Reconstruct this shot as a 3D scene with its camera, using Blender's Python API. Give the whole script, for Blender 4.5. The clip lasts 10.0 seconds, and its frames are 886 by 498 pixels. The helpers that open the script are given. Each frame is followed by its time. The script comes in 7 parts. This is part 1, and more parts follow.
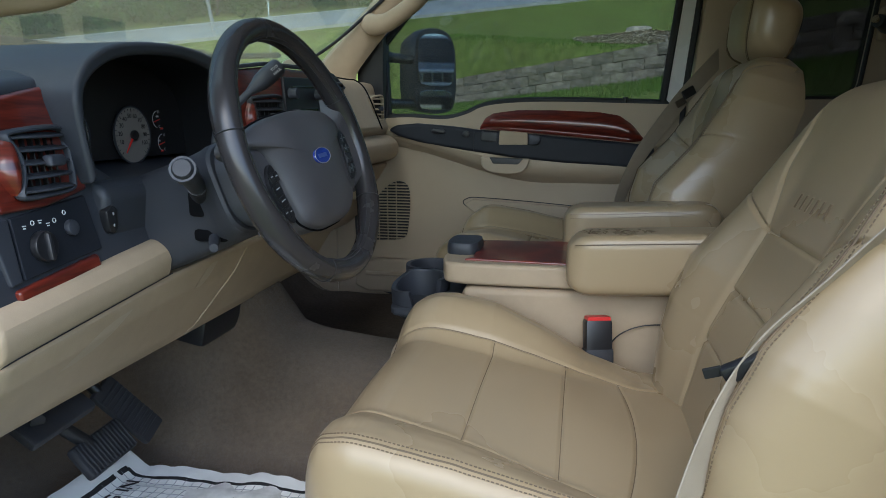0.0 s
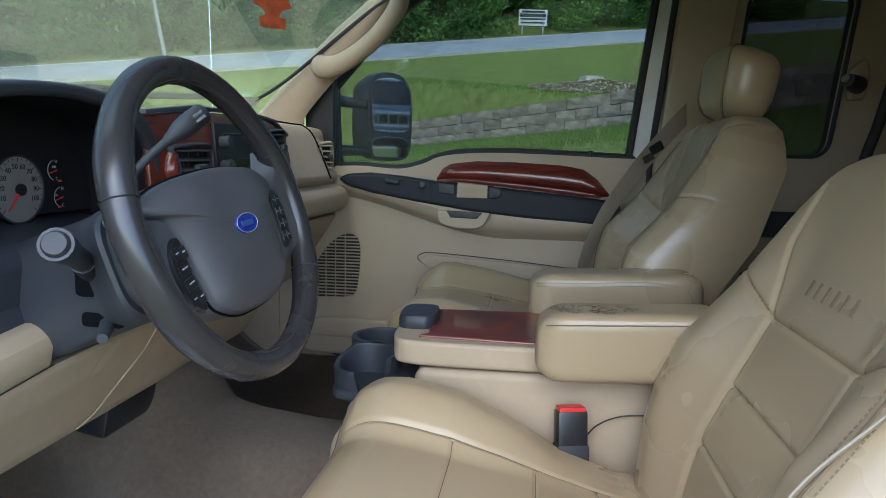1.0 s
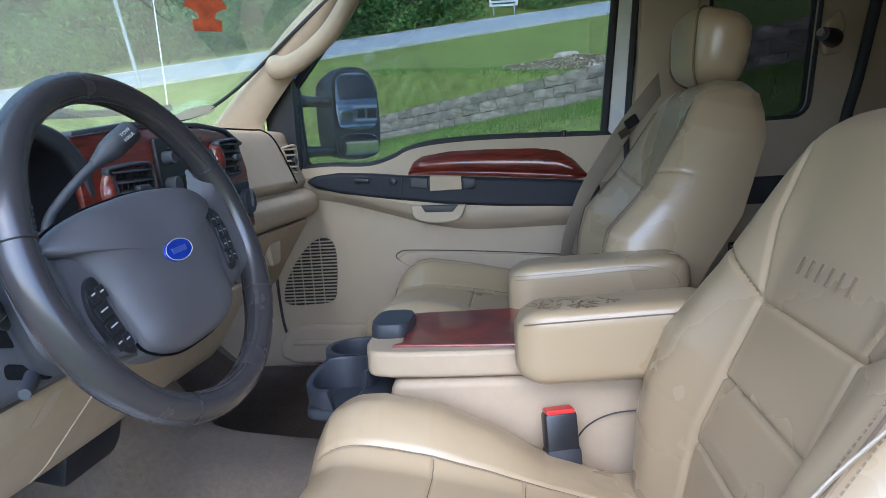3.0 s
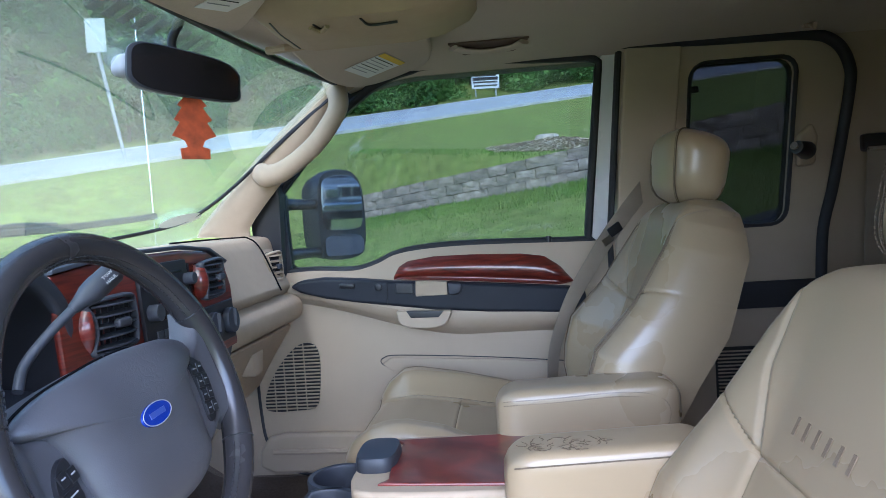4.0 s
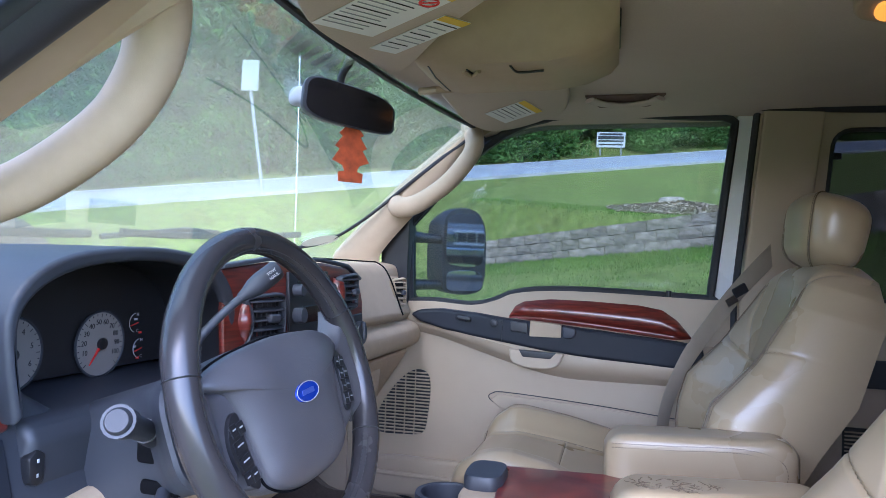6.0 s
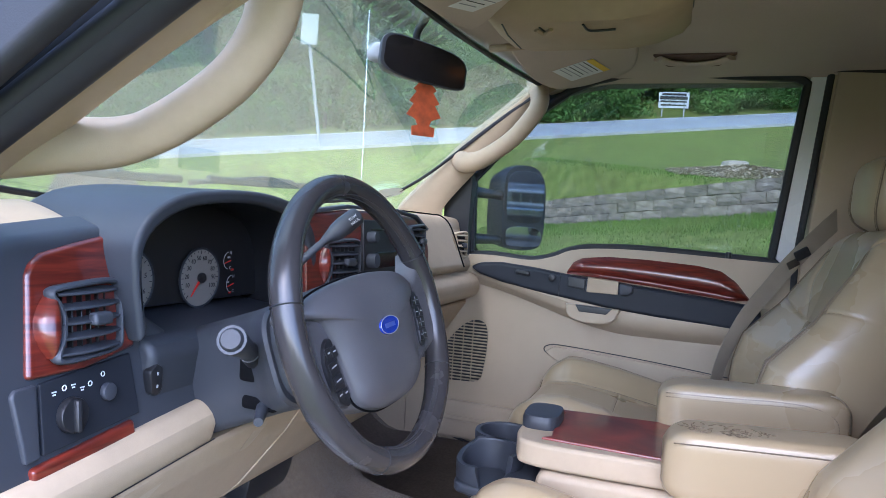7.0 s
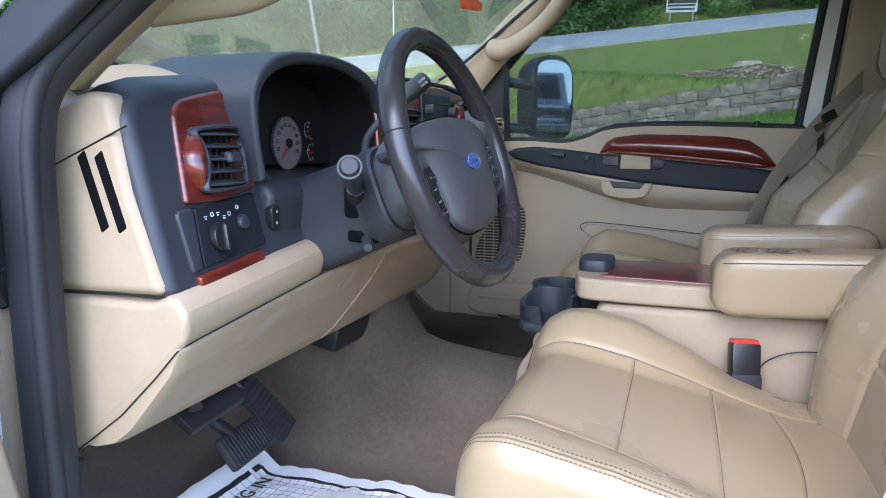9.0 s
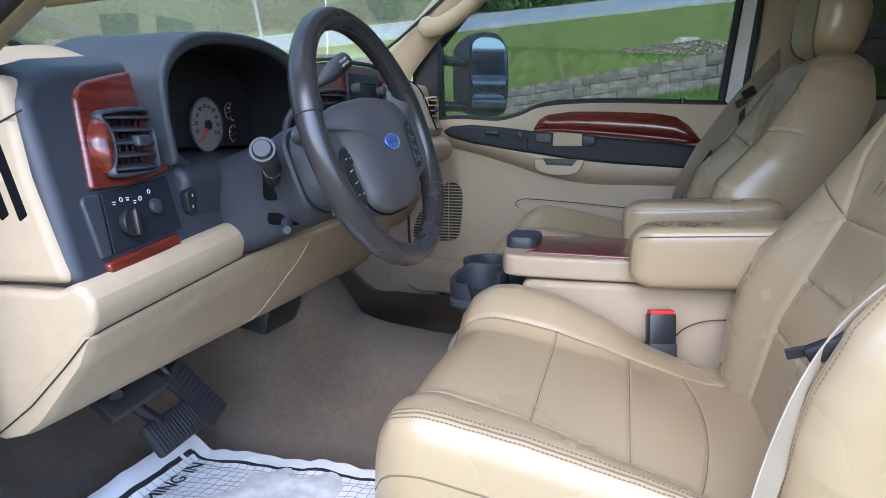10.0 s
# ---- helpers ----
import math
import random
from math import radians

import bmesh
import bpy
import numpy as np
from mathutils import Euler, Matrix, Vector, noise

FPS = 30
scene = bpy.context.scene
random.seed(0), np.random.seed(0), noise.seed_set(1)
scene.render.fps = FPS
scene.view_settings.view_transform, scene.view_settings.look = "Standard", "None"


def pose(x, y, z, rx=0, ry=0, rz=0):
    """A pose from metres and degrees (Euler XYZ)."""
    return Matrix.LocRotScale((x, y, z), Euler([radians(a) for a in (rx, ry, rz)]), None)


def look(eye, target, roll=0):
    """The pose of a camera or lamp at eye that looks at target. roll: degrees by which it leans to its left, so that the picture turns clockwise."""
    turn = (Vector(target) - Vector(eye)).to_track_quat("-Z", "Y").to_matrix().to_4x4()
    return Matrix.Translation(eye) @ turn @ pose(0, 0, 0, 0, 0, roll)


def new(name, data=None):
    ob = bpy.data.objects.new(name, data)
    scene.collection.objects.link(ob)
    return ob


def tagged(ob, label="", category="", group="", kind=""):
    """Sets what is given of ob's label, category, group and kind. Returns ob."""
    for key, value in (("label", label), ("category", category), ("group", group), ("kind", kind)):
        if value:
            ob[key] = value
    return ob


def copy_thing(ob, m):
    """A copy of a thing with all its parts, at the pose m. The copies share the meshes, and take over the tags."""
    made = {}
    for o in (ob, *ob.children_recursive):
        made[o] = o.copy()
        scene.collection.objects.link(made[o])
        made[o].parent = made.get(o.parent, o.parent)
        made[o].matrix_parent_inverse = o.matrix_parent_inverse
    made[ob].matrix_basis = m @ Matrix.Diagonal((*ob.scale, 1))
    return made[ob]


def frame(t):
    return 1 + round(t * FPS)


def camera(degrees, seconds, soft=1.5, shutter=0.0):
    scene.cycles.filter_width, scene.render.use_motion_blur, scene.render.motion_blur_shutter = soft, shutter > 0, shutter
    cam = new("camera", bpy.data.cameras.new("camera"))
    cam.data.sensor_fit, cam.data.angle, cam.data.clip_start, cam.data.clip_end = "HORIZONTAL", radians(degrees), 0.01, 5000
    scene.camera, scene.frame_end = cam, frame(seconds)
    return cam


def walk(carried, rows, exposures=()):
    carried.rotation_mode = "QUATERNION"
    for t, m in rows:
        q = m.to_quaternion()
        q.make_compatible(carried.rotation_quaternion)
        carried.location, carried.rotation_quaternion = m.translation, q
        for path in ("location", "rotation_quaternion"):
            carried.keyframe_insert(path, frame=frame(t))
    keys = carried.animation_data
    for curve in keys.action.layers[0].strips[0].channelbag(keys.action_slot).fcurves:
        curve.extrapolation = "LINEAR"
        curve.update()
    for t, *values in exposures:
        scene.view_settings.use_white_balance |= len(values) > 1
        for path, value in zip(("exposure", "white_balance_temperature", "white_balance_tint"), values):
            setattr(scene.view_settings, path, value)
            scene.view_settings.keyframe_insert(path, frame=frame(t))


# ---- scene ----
cam = camera(66.9, 10.0, 0.5)
PATH = [
    (0, (0.353, -1.299, 1.474), (-0.04, 0.623, 1.085), -0.2),
    (0.5, (0.358, -1.198, 1.496), (0.042, 0.757, 1.212), -0.4),
    (1, (0.324, -1.139, 1.499), (0.062, 0.825, 1.229), 1.2),
    (1.5, (0.339, -1.119, 1.502), (-0.006, 0.829, 1.208), -0.5),
    (2, (0.342, -1.111, 1.509), (0.009, 0.838, 1.212), -1.6),
    (2.2, (0.336, -1.101, 1.514), (0.008, 0.846, 1.195), -2.2),
    (3.3, (0.363, -1.047, 1.507), (0.178, 0.924, 1.221), -4.0),
    (3.5, (0.366, -1.038, 1.544), (0.215, 0.944, 1.324), -3.7),
    (4, (0.353, -1.045, 1.593), (0.173, 0.944, 1.503), -3.8),
    (4.5, (0.341, -1.053, 1.581), (0.149, 0.937, 1.536), -1.8),
    (5, (0.336, -1.073, 1.605), (0.131, 0.912, 1.743), -1.6),
    (5.3, (0.349, -1.1, 1.601), (0.118, 0.876, 1.805), -0.7),
    (5.5, (0.351, -1.092, 1.598), (0.089, 0.884, 1.764), -1.3),
    (6, (0.335, -1.117, 1.561), (-0.165, 0.819, 1.626), 1.9),
    (6.2, (0.316, -1.119, 1.555), (-0.242, 0.802, 1.58), 3.1),
    (7.3, (0.328, -1.216, 1.534), (-0.378, 0.652, 1.429), 3.0),
    (7.5, (0.309, -1.235, 1.497), (-0.47, 0.601, 1.351), 2.5),
    (8, (0.271, -1.282, 1.45), (-0.613, 0.489, 1.162), 2.9),
    (8.5, (0.261, -1.313, 1.445), (-0.567, 0.48, 1.129), 1.6),
    (9, (0.276, -1.324, 1.434), (-0.377, 0.545, 1.147), 0.5),
    (9.5, (0.295, -1.321, 1.425), (-0.261, 0.566, 1.063), -0.3),
    (10, (0.32, -1.321, 1.438), (-0.191, 0.58, 1.087), -0.1),
]
EXPOSURES = [(0.0, 1.62, 5800, 4), (1.0, 2.15, 5560, 6), (2.0, 2.41, 5420, 7), (3.5, 2.82, 5160, 14), (4.5, 3.02, 4940, 18), (5.3, 3.10, 4860, 27), (6.0, 3.06, 5060, 21), (8.0, 2.70, 5380, 18), (10.0, 2.52, 5440, 13)]
walk(cam, [(t, look(eye, target, roll)) for t, eye, target, roll in PATH], EXPOSURES)

# ---- light ----
world = bpy.data.worlds.new("sky")
scene.world = world
world.use_nodes = True
wn = world.node_tree
sky = wn.nodes.new("ShaderNodeTexSky")
sky.sky_type, sky.sun_disc = "NISHITA", False
sky.sun_elevation, sky.sun_rotation = radians(46), radians(178)
sky.dust_density, sky.ozone_density = 1.5, 2.0
wn.links.new(sky.outputs[0], wn.nodes["Background"].inputs[0])
wn.nodes["Background"].inputs[1].default_value = 0.14
sun = new("sun", bpy.data.lights.new("sun", "SUN"))
sun.data.energy, sun.data.angle, sun.data.color = 0.52, radians(100), (1.0, 0.97, 0.94)
sun.rotation_euler = (radians(44), 0, radians(2))

# ---- building helpers ----
V = Vector


def node_mat(name):
    m = bpy.data.materials.new(name)
    m.use_nodes = True
    return m, m.node_tree, m.node_tree.nodes["Principled BSDF"]


def surface(name, color, rough, metal=0.0, vary=0.12, big=4.0, grain=400.0, bump=0.15, depth=0.0006, coat=0.0, spec=0.5,
            stain=None, stain_amount=0.35, cells=False, sheen=0.0, per_piece=0.0, crease=0.0, speckle=0.0, speck_size=60.0):
    """A surface with large stains, fine grain in the roughness and a fine relief, sizes in metres."""
    m, nt, b = node_mat(name)
    n, link = nt.nodes, nt.links.new
    co = n.new("ShaderNodeTexCoord").outputs["Object"]
    wide = n.new("ShaderNodeTexNoise")
    wide.inputs["Scale"].default_value, wide.inputs["Detail"].default_value = big, 5
    link(co, wide.inputs["Vector"])
    ramp = n.new("ShaderNodeValToRGB")
    ramp.color_ramp.elements[0].position, ramp.color_ramp.elements[1].position = 0.32, 0.7
    dark = stain or tuple(c * (1 - 2 * vary) for c in color)
    ramp.color_ramp.elements[0].color = (*[c * (1 - stain_amount) + d * stain_amount for c, d in zip(color, dark)], 1) if stain else (*dark, 1)
    ramp.color_ramp.elements[1].color = (*[min(1, c * (1 + vary)) for c in color], 1)
    link(wide.outputs["Fac"], ramp.inputs["Fac"])
    colour = ramp.outputs["Color"]
    if per_piece:
        info = n.new("ShaderNodeObjectInfo")
        hsv = n.new("ShaderNodeHueSaturation")
        mr = n.new("ShaderNodeMapRange")
        mr.inputs["To Min"].default_value, mr.inputs["To Max"].default_value = 1 - per_piece, 1 + per_piece
        link(info.outputs["Random"], mr.inputs["Value"])
        link(mr.outputs[0], hsv.inputs["Value"])
        link(colour, hsv.inputs["Color"])
        colour = hsv.outputs["Color"]
    if speckle:
        spot = n.new("ShaderNodeTexNoise")
        spot.inputs["Scale"].default_value, spot.inputs["Detail"].default_value, spot.inputs["Roughness"].default_value = speck_size, 7, 0.7
        link(co, spot.inputs["Vector"])
        sr = n.new("ShaderNodeMapRange")
        sr.inputs["From Min"].default_value, sr.inputs["From Max"].default_value = 0.3, 0.7
        sr.inputs["To Min"].default_value, sr.inputs["To Max"].default_value = 1 - speckle, 1 + speckle
        link(spot.outputs["Fac"], sr.inputs["Value"])
        sh = n.new("ShaderNodeHueSaturation")
        link(sr.outputs[0], sh.inputs["Value"])
        link(colour, sh.inputs["Color"])
        colour = sh.outputs["Color"]
    link(colour, b.inputs["Base Color"])
    if cells:
        fine = n.new("ShaderNodeTexVoronoi")
        fine.feature = "DISTANCE_TO_EDGE"
        fine.inputs["Scale"].default_value = grain
        value = fine.outputs["Distance"]
    else:
        fine = n.new("ShaderNodeTexNoise")
        fine.inputs["Scale"].default_value, fine.inputs["Detail"].default_value = grain, 3
        value = fine.outputs["Fac"]
    link(co, fine.inputs["Vector"])
    bp = n.new("ShaderNodeBump")
    bp.inputs["Strength"].default_value, bp.inputs["Distance"].default_value = bump, depth
    link(value, bp.inputs["Height"])
    if crease:
        fold = n.new("ShaderNodeTexVoronoi")
        fold.feature = "DISTANCE_TO_EDGE"
        fold.inputs["Scale"].default_value = 60
        warp = n.new("ShaderNodeTexNoise")
        warp.inputs["Scale"].default_value, warp.inputs["Detail"].default_value = 25, 4
        link(co, warp.inputs["Vector"])
        mixv = n.new("ShaderNodeMixRGB")
        mixv.inputs[0].default_value = 0.12
        link(co, mixv.inputs[1])
        link(warp.outputs["Color"], mixv.inputs[2])
        link(mixv.outputs[0], fold.inputs["Vector"])
        fmap = n.new("ShaderNodeMapRange")
        fmap.inputs["From Max"].default_value = 0.12
        link(fold.outputs["Distance"], fmap.inputs["Value"])
        patch = n.new("ShaderNodeMapRange")
        patch.inputs["From Min"].default_value, patch.inputs["From Max"].default_value = 0.45, 0.7
        link(wide.outputs["Fac"], patch.inputs["Value"])
        amount = n.new("ShaderNodeMath")
        amount.operation = "MULTIPLY"
        amount.inputs[1].default_value = crease
        link(patch.outputs[0], amount.inputs[0])
        bp2 = n.new("ShaderNodeBump")
        bp2.inputs["Distance"].default_value = 0.0012
        link(amount.outputs[0], bp2.inputs["Strength"])
        link(fmap.outputs[0], bp2.inputs["Height"])
        link(bp.outputs["Normal"], bp2.inputs["Normal"])
        bp = bp2
    link(bp.outputs["Normal"], b.inputs["Normal"])
    rr = n.new("ShaderNodeMapRange")
    rr.inputs["To Min"].default_value, rr.inputs["To Max"].default_value = max(0.02, rough - 0.08), min(1, rough + 0.1)
    link(wide.outputs["Fac"], rr.inputs["Value"])
    link(rr.outputs[0], b.inputs["Roughness"])
    b.inputs["Metallic"].default_value = metal
    b.inputs["Coat Weight"].default_value = coat
    b.inputs["Coat Roughness"].default_value = 0.06
    b.inputs["Specular IOR Level"].default_value = spec
    b.inputs["Sheen Weight"].default_value = sheen
    return m


def put(name, bm, material, parent=None, label="", smooth=38):
    """Link a bmesh in world metres as one mesh object, under a thing or a part."""
    bmesh.ops.recalc_face_normals(bm, faces=bm.faces)
    me = bpy.data.meshes.new(name)
    bm.to_mesh(me)
    bm.free()
    me.polygons.foreach_set("use_smooth", [True] * len(me.polygons))
    me.set_sharp_from_angle(angle=radians(smooth))
    me.materials.append(material)
    ob = new(name, me)
    areas = sorted(p.area for p in me.polygons)
    if 28 < len(areas) < 4000 and areas[-1] > 40 * areas[len(areas) // 2]:
        wn = ob.modifiers.new("even_shading", "WEIGHTED_NORMAL")
        wn.weight, wn.keep_sharp = 90, True
    if parent is not None:
        ob.parent = parent
        if parent.parent is None:
            ob.matrix_parent_inverse = parent.matrix_basis.inverted()
    if label:
        ob["label"] = label
    return ob


part = put


def thing(name, loc, label, category, group="", kind=""):
    ob = new(name)
    ob.empty_display_size = 0.05
    ob.matrix_basis = Matrix.Translation(loc)
    return tagged(ob, label, category, group, kind)


def lerp(a, b, f):
    return a + (b - a) * f


def ease(a, b, v):
    f = min(1.0, max(0.0, (v - a) / (b - a)))
    return f * f * (3 - 2 * f)


def curve(v, xs, ys):
    return float(np.interp(v, xs, ys))


def bevel(bm, r, seg=2, angle=20):
    edges = [e for e in bm.edges if len(e.link_faces) == 2 and e.calc_face_angle(0) > radians(angle)]
    if edges and r > 0:
        bmesh.ops.bevel(bm, geom=edges, offset=r, segments=seg, profile=0.5, affect="EDGES", clamp_overlap=True)
    return bm


def box(c, s, r=0.004, rot=None, seg=2):
    bm = bmesh.new()
    bmesh.ops.create_cube(bm, size=1.0)
    bmesh.ops.scale(bm, vec=s, verts=bm.verts)
    bevel(bm, min(r, min(s) * 0.45), seg)
    m = Matrix.Translation(c)
    if rot is not None:
        m = m @ (rot if isinstance(rot, Matrix) else Euler([radians(a) for a in rot]).to_matrix().to_4x4())
    bm.transform(m)
    return bm


def prism(pts, axis, a, b, r=0.004, seg=2, m=None):
    """A polygon in the two other axes, drawn out from a to b along the axis, with rounded edges."""
    bm = bmesh.new()

    def at3(p, k):
        return {"x": (k, p[0], p[1]), "y": (p[0], k, p[1]), "z": (p[0], p[1], k)}[axis]
    lo = [bm.verts.new(at3(p, a)) for p in pts]
    hi = [bm.verts.new(at3(p, b)) for p in pts]
    bm.faces.new(lo)
    bm.faces.new(hi[::-1])
    for i in range(len(pts)):
        j = (i + 1) % len(pts)
        bm.faces.new((lo[i], hi[i], hi[j], lo[j]))
    bmesh.ops.recalc_face_normals(bm, faces=bm.faces)
    bevel(bm, r, seg, 25)
    if m is not None:
        bm.transform(m)
    return bm


def loft(rings, caps=True, closed=True, loop=False):
    bm = bmesh.new()
    rows = [[bm.verts.new(p) for p in ring] for ring in rings]
    n = len(rows[0])
    pairs = list(zip(rows, rows[1:])) + ([(rows[-1], rows[0])] if loop else [])
    for a, b in pairs:
        for i in range(n if closed else n - 1):
            j = (i + 1) % n
            bm.faces.new((a[i], a[j], b[j], b[i]))
    if caps and not loop:
        bm.faces.new(rows[0][::-1])
        bm.faces.new(rows[-1])
    return bm


def smooth_path(pts, n=8, closed=False):
    """A smooth line through the points."""
    pts = [V(p) for p in pts]
    out, k = [], len(pts)
    for i in range(k if closed else k - 1):
        p1, p2 = pts[i], pts[(i + 1) % k]
        p0 = pts[i - 1] if (i or closed) else p1 * 2 - p2
        p3 = pts[(i + 2) % k] if (closed or i + 2 < k) else p2 * 2 - p1
        for j in range(n):
            t = j / n
            out.append(0.5 * ((2 * p1) + (p2 - p0) * t + (2 * p0 - 5 * p1 + 4 * p2 - p3) * t * t + (3 * p1 - p0 - 3 * p2 + p3) * t ** 3))
    if not closed:
        out.append(pts[-1])
    return out


def sweep(pts, shape, closed=False, up=(0, 0, 1), scale=None):
    """Draw a cross-section (side, up) along a line."""
    pts = [V(p) for p in pts]
    n, rings = len(pts), []
    ref = V(up)
    for i, p in enumerate(pts):
        a = pts[i - 1] if (i or closed) else pts[0]
        b = pts[(i + 1) % n] if (closed or i + 1 < n) else pts[-1]
        d = (b - a).normalized()
        side = d.cross(ref)
        if side.length < 1e-4:
            side = d.cross(V((1, 0, 0.01)))
        side.normalize()
        u = side.cross(d).normalized()
        k = scale[i] if scale else 1.0
        rings.append([p + side * (q[0] * k) + u * (q[1] * k) for q in shape])
    return loft(rings, loop=closed)


def ring_shape(rx, ry=None, n=12):
    ry = ry or rx
    return [(rx * math.cos(2 * math.pi * i / n), ry * math.sin(2 * math.pi * i / n)) for i in range(n)]


def rect_shape(w, h, r=0.0):
    r = r or min(w, h) * 0.3
    w, h = w / 2, h / 2
    return [(w, -h + r), (w, h - r), (w - r, h), (-w + r, h), (-w, h - r), (-w, -h + r), (-w + r, -h), (w - r, -h)]


def tube(pts, r, n=12, closed=False, up=(0, 0, 1), scale=None):
    return sweep(pts, ring_shape(r, n=n), closed, up, scale)


def join(*bms):
    out = bmesh.new()
    for b in bms:
        me = bpy.data.meshes.new("tmp")
        b.to_mesh(me)
        b.free()
        out.from_mesh(me)
        bpy.data.meshes.remove(me)
    return out


def disc(c, r, depth, axis_m, n=24, r2=None, bev=0.002):
    """A short cylinder whose axis is the local z of axis_m."""
    bm = bmesh.new()
    bmesh.ops.create_cone(bm, cap_ends=True, segments=n, radius1=r, radius2=r2 if r2 is not None else r, depth=depth)
    bevel(bm, bev, 2, 40)
    bm.transform(Matrix.Translation(c) @ axis_m.to_4x4())
    return bm


def sheet(f, nu, nv, thick):
    """A solid sheet: f(u, v) with u, v from 0 to 1 gives the outer face; thick is the way to the inner face."""
    bm = bmesh.new()
    t = V(thick)
    top = [[bm.verts.new(f(i / nu, j / nv)) for j in range(nv + 1)] for i in range(nu + 1)]
    low = [[bm.verts.new(v.co + t) for v in row] for row in top]
    for i in range(nu):
        for j in range(nv):
            bm.faces.new((top[i][j], top[i + 1][j], top[i + 1][j + 1], top[i][j + 1]))
            bm.faces.new((low[i][j], low[i][j + 1], low[i + 1][j + 1], low[i + 1][j]))
    for i in range(nu):
        bm.faces.new((top[i][0], low[i][0], low[i + 1][0], top[i + 1][0]))
        bm.faces.new((top[i][nv], top[i + 1][nv], low[i + 1][nv], low[i][nv]))
    for j in range(nv):
        bm.faces.new((top[0][j], top[0][j + 1], low[0][j + 1], low[0][j]))
        bm.faces.new((top[nu][j], low[nu][j], low[nu][j + 1], top[nu][j + 1]))
    return bm


def stitches(lines, pitch=0.0058, size=(0.0036, 0.0010)):
    """Short threads laid along lines."""
    bm = bmesh.new()
    for line in lines:
        pts = [V(p) for p in line]
        left = 0.0
        for a, b in zip(pts, pts[1:]):
            d = b - a
            if d.length < 1e-6:
                continue
            u = d.normalized()
            side = u.cross(V((0.13, 0.2, 1))).normalized()
            up = side.cross(u)
            s = left
            while s < d.length:
                c = a + u * s
                l, w = size[0] / 2, size[1] / 2
                vs = [bm.verts.new(c + u * (l * i) + side * (w * j) + up * (w * k)) for i in (-1, 1) for j, k in ((0, 1.2), (1, 0), (0, -1), (-1, 0))]
                for k in range(4):
                    bm.faces.new((vs[k], vs[(k + 1) % 4], vs[4 + (k + 1) % 4], vs[4 + k]))
                bm.faces.new(vs[:4][::-1])
                bm.faces.new(vs[4:])
                s += pitch
            left = s - d.length
    return bm


def writing(text, size, m, depth=0.0004, align="CENTER"):
    """Raised letters of the built-in font, as a bmesh lying in the plane of m."""
    cu = bpy.data.curves.new("letters", "FONT")
    cu.body, cu.size, cu.extrude, cu.align_x, cu.align_y, cu.resolution_u = text, size, depth, align, "CENTER", 2
    ob = bpy.data.objects.new("letters", cu)
    scene.collection.objects.link(ob)
    me = bpy.data.meshes.new_from_object(ob.evaluated_get(bpy.context.evaluated_depsgraph_get()))
    bm = bmesh.new()
    bm.from_mesh(me)
    bpy.data.objects.remove(ob)
    bpy.data.curves.remove(cu)
    bpy.data.meshes.remove(me)
    bm.transform(m)
    return bm


def basis(o, x, y):
    """A frame at o with the local x and y axes given."""
    x, y = V(x).normalized(), V(y)
    z = x.cross(y).normalized()
    y = z.cross(x)
    return Matrix(((x.x, y.x, z.x, o[0]), (x.y, y.y, z.y, o[1]), (x.z, y.z, z.z, o[2]), (0, 0, 0, 1)))

# ---- materials ----
LEATHER = surface("tan_leather", (0.342, 0.256, 0.149), 0.28, vary=0.015, big=3, grain=180, bump=0.08, depth=0.0005)
THREAD = surface("dark_thread", (0.15, 0.107, 0.063), 0.8, grain=900)
BEIGE = surface("beige_plastic", (0.415, 0.318, 0.210), 0.50, vary=0.05, big=3, grain=900, bump=0.4, depth=0.0004, speckle=0.05, speck_size=25, spec=0.3)
BEIGE_DIM = surface("beige_door_trim", (0.43, 0.34, 0.235), 0.55, vary=0.05, big=3, grain=900, bump=0.3, depth=0.0003)
DARK = surface("charcoal_plastic", (0.038, 0.041, 0.050), 0.50, vary=0.10, big=6, grain=1200, bump=0.3, depth=0.0003)
BLACK = surface("black_plastic", (0.014, 0.014, 0.016), 0.38, vary=0.1, grain=900, bump=0.15)
GLOSS = surface("gloss_black", (0.008, 0.008, 0.009), 0.12, vary=0.1, grain=500, bump=0.02)
RUBBER = surface("black_rubber", (0.022, 0.022, 0.026), 0.62, vary=0.15, big=9, grain=600, bump=0.2)
CARPET = surface("tan_carpet", (0.172, 0.125, 0.082), 0.97, vary=0.16, big=5, grain=900, bump=1.0, depth=0.004, spec=0.1, sheen=0.2, speckle=0.22, speck_size=120)
LINER = surface("headliner_cloth", (0.54, 0.455, 0.37), 0.95, vary=0.05, big=2, grain=1500, bump=0.5, depth=0.0006, spec=0.15, speckle=0.05, speck_size=300)
STRIP = surface("smooth_charcoal", (0.016, 0.018, 0.024), 0.55, vary=0.1, big=6, grain=1200, bump=0.25, depth=0.0003, spec=0.3)
PAD = surface("charcoal_vinyl", (0.085, 0.082, 0.088), 0.40, vary=0.12, big=9, grain=500, bump=0.35, depth=0.0004, cells=True, crease=0.16)
WHEEL = surface("charcoal_leather", (0.036, 0.033, 0.034), 0.25, vary=0.07, big=9, grain=900, bump=0.12, depth=0.0002, speckle=0.05, speck_size=50)
VOID = surface("dark_gap", (0.006, 0.006, 0.007), 0.9, vary=0.1, spec=0.05)
WHEEL_THREAD = surface("grey_thread", (0.04, 0.038, 0.04), 0.7, vary=0.1)
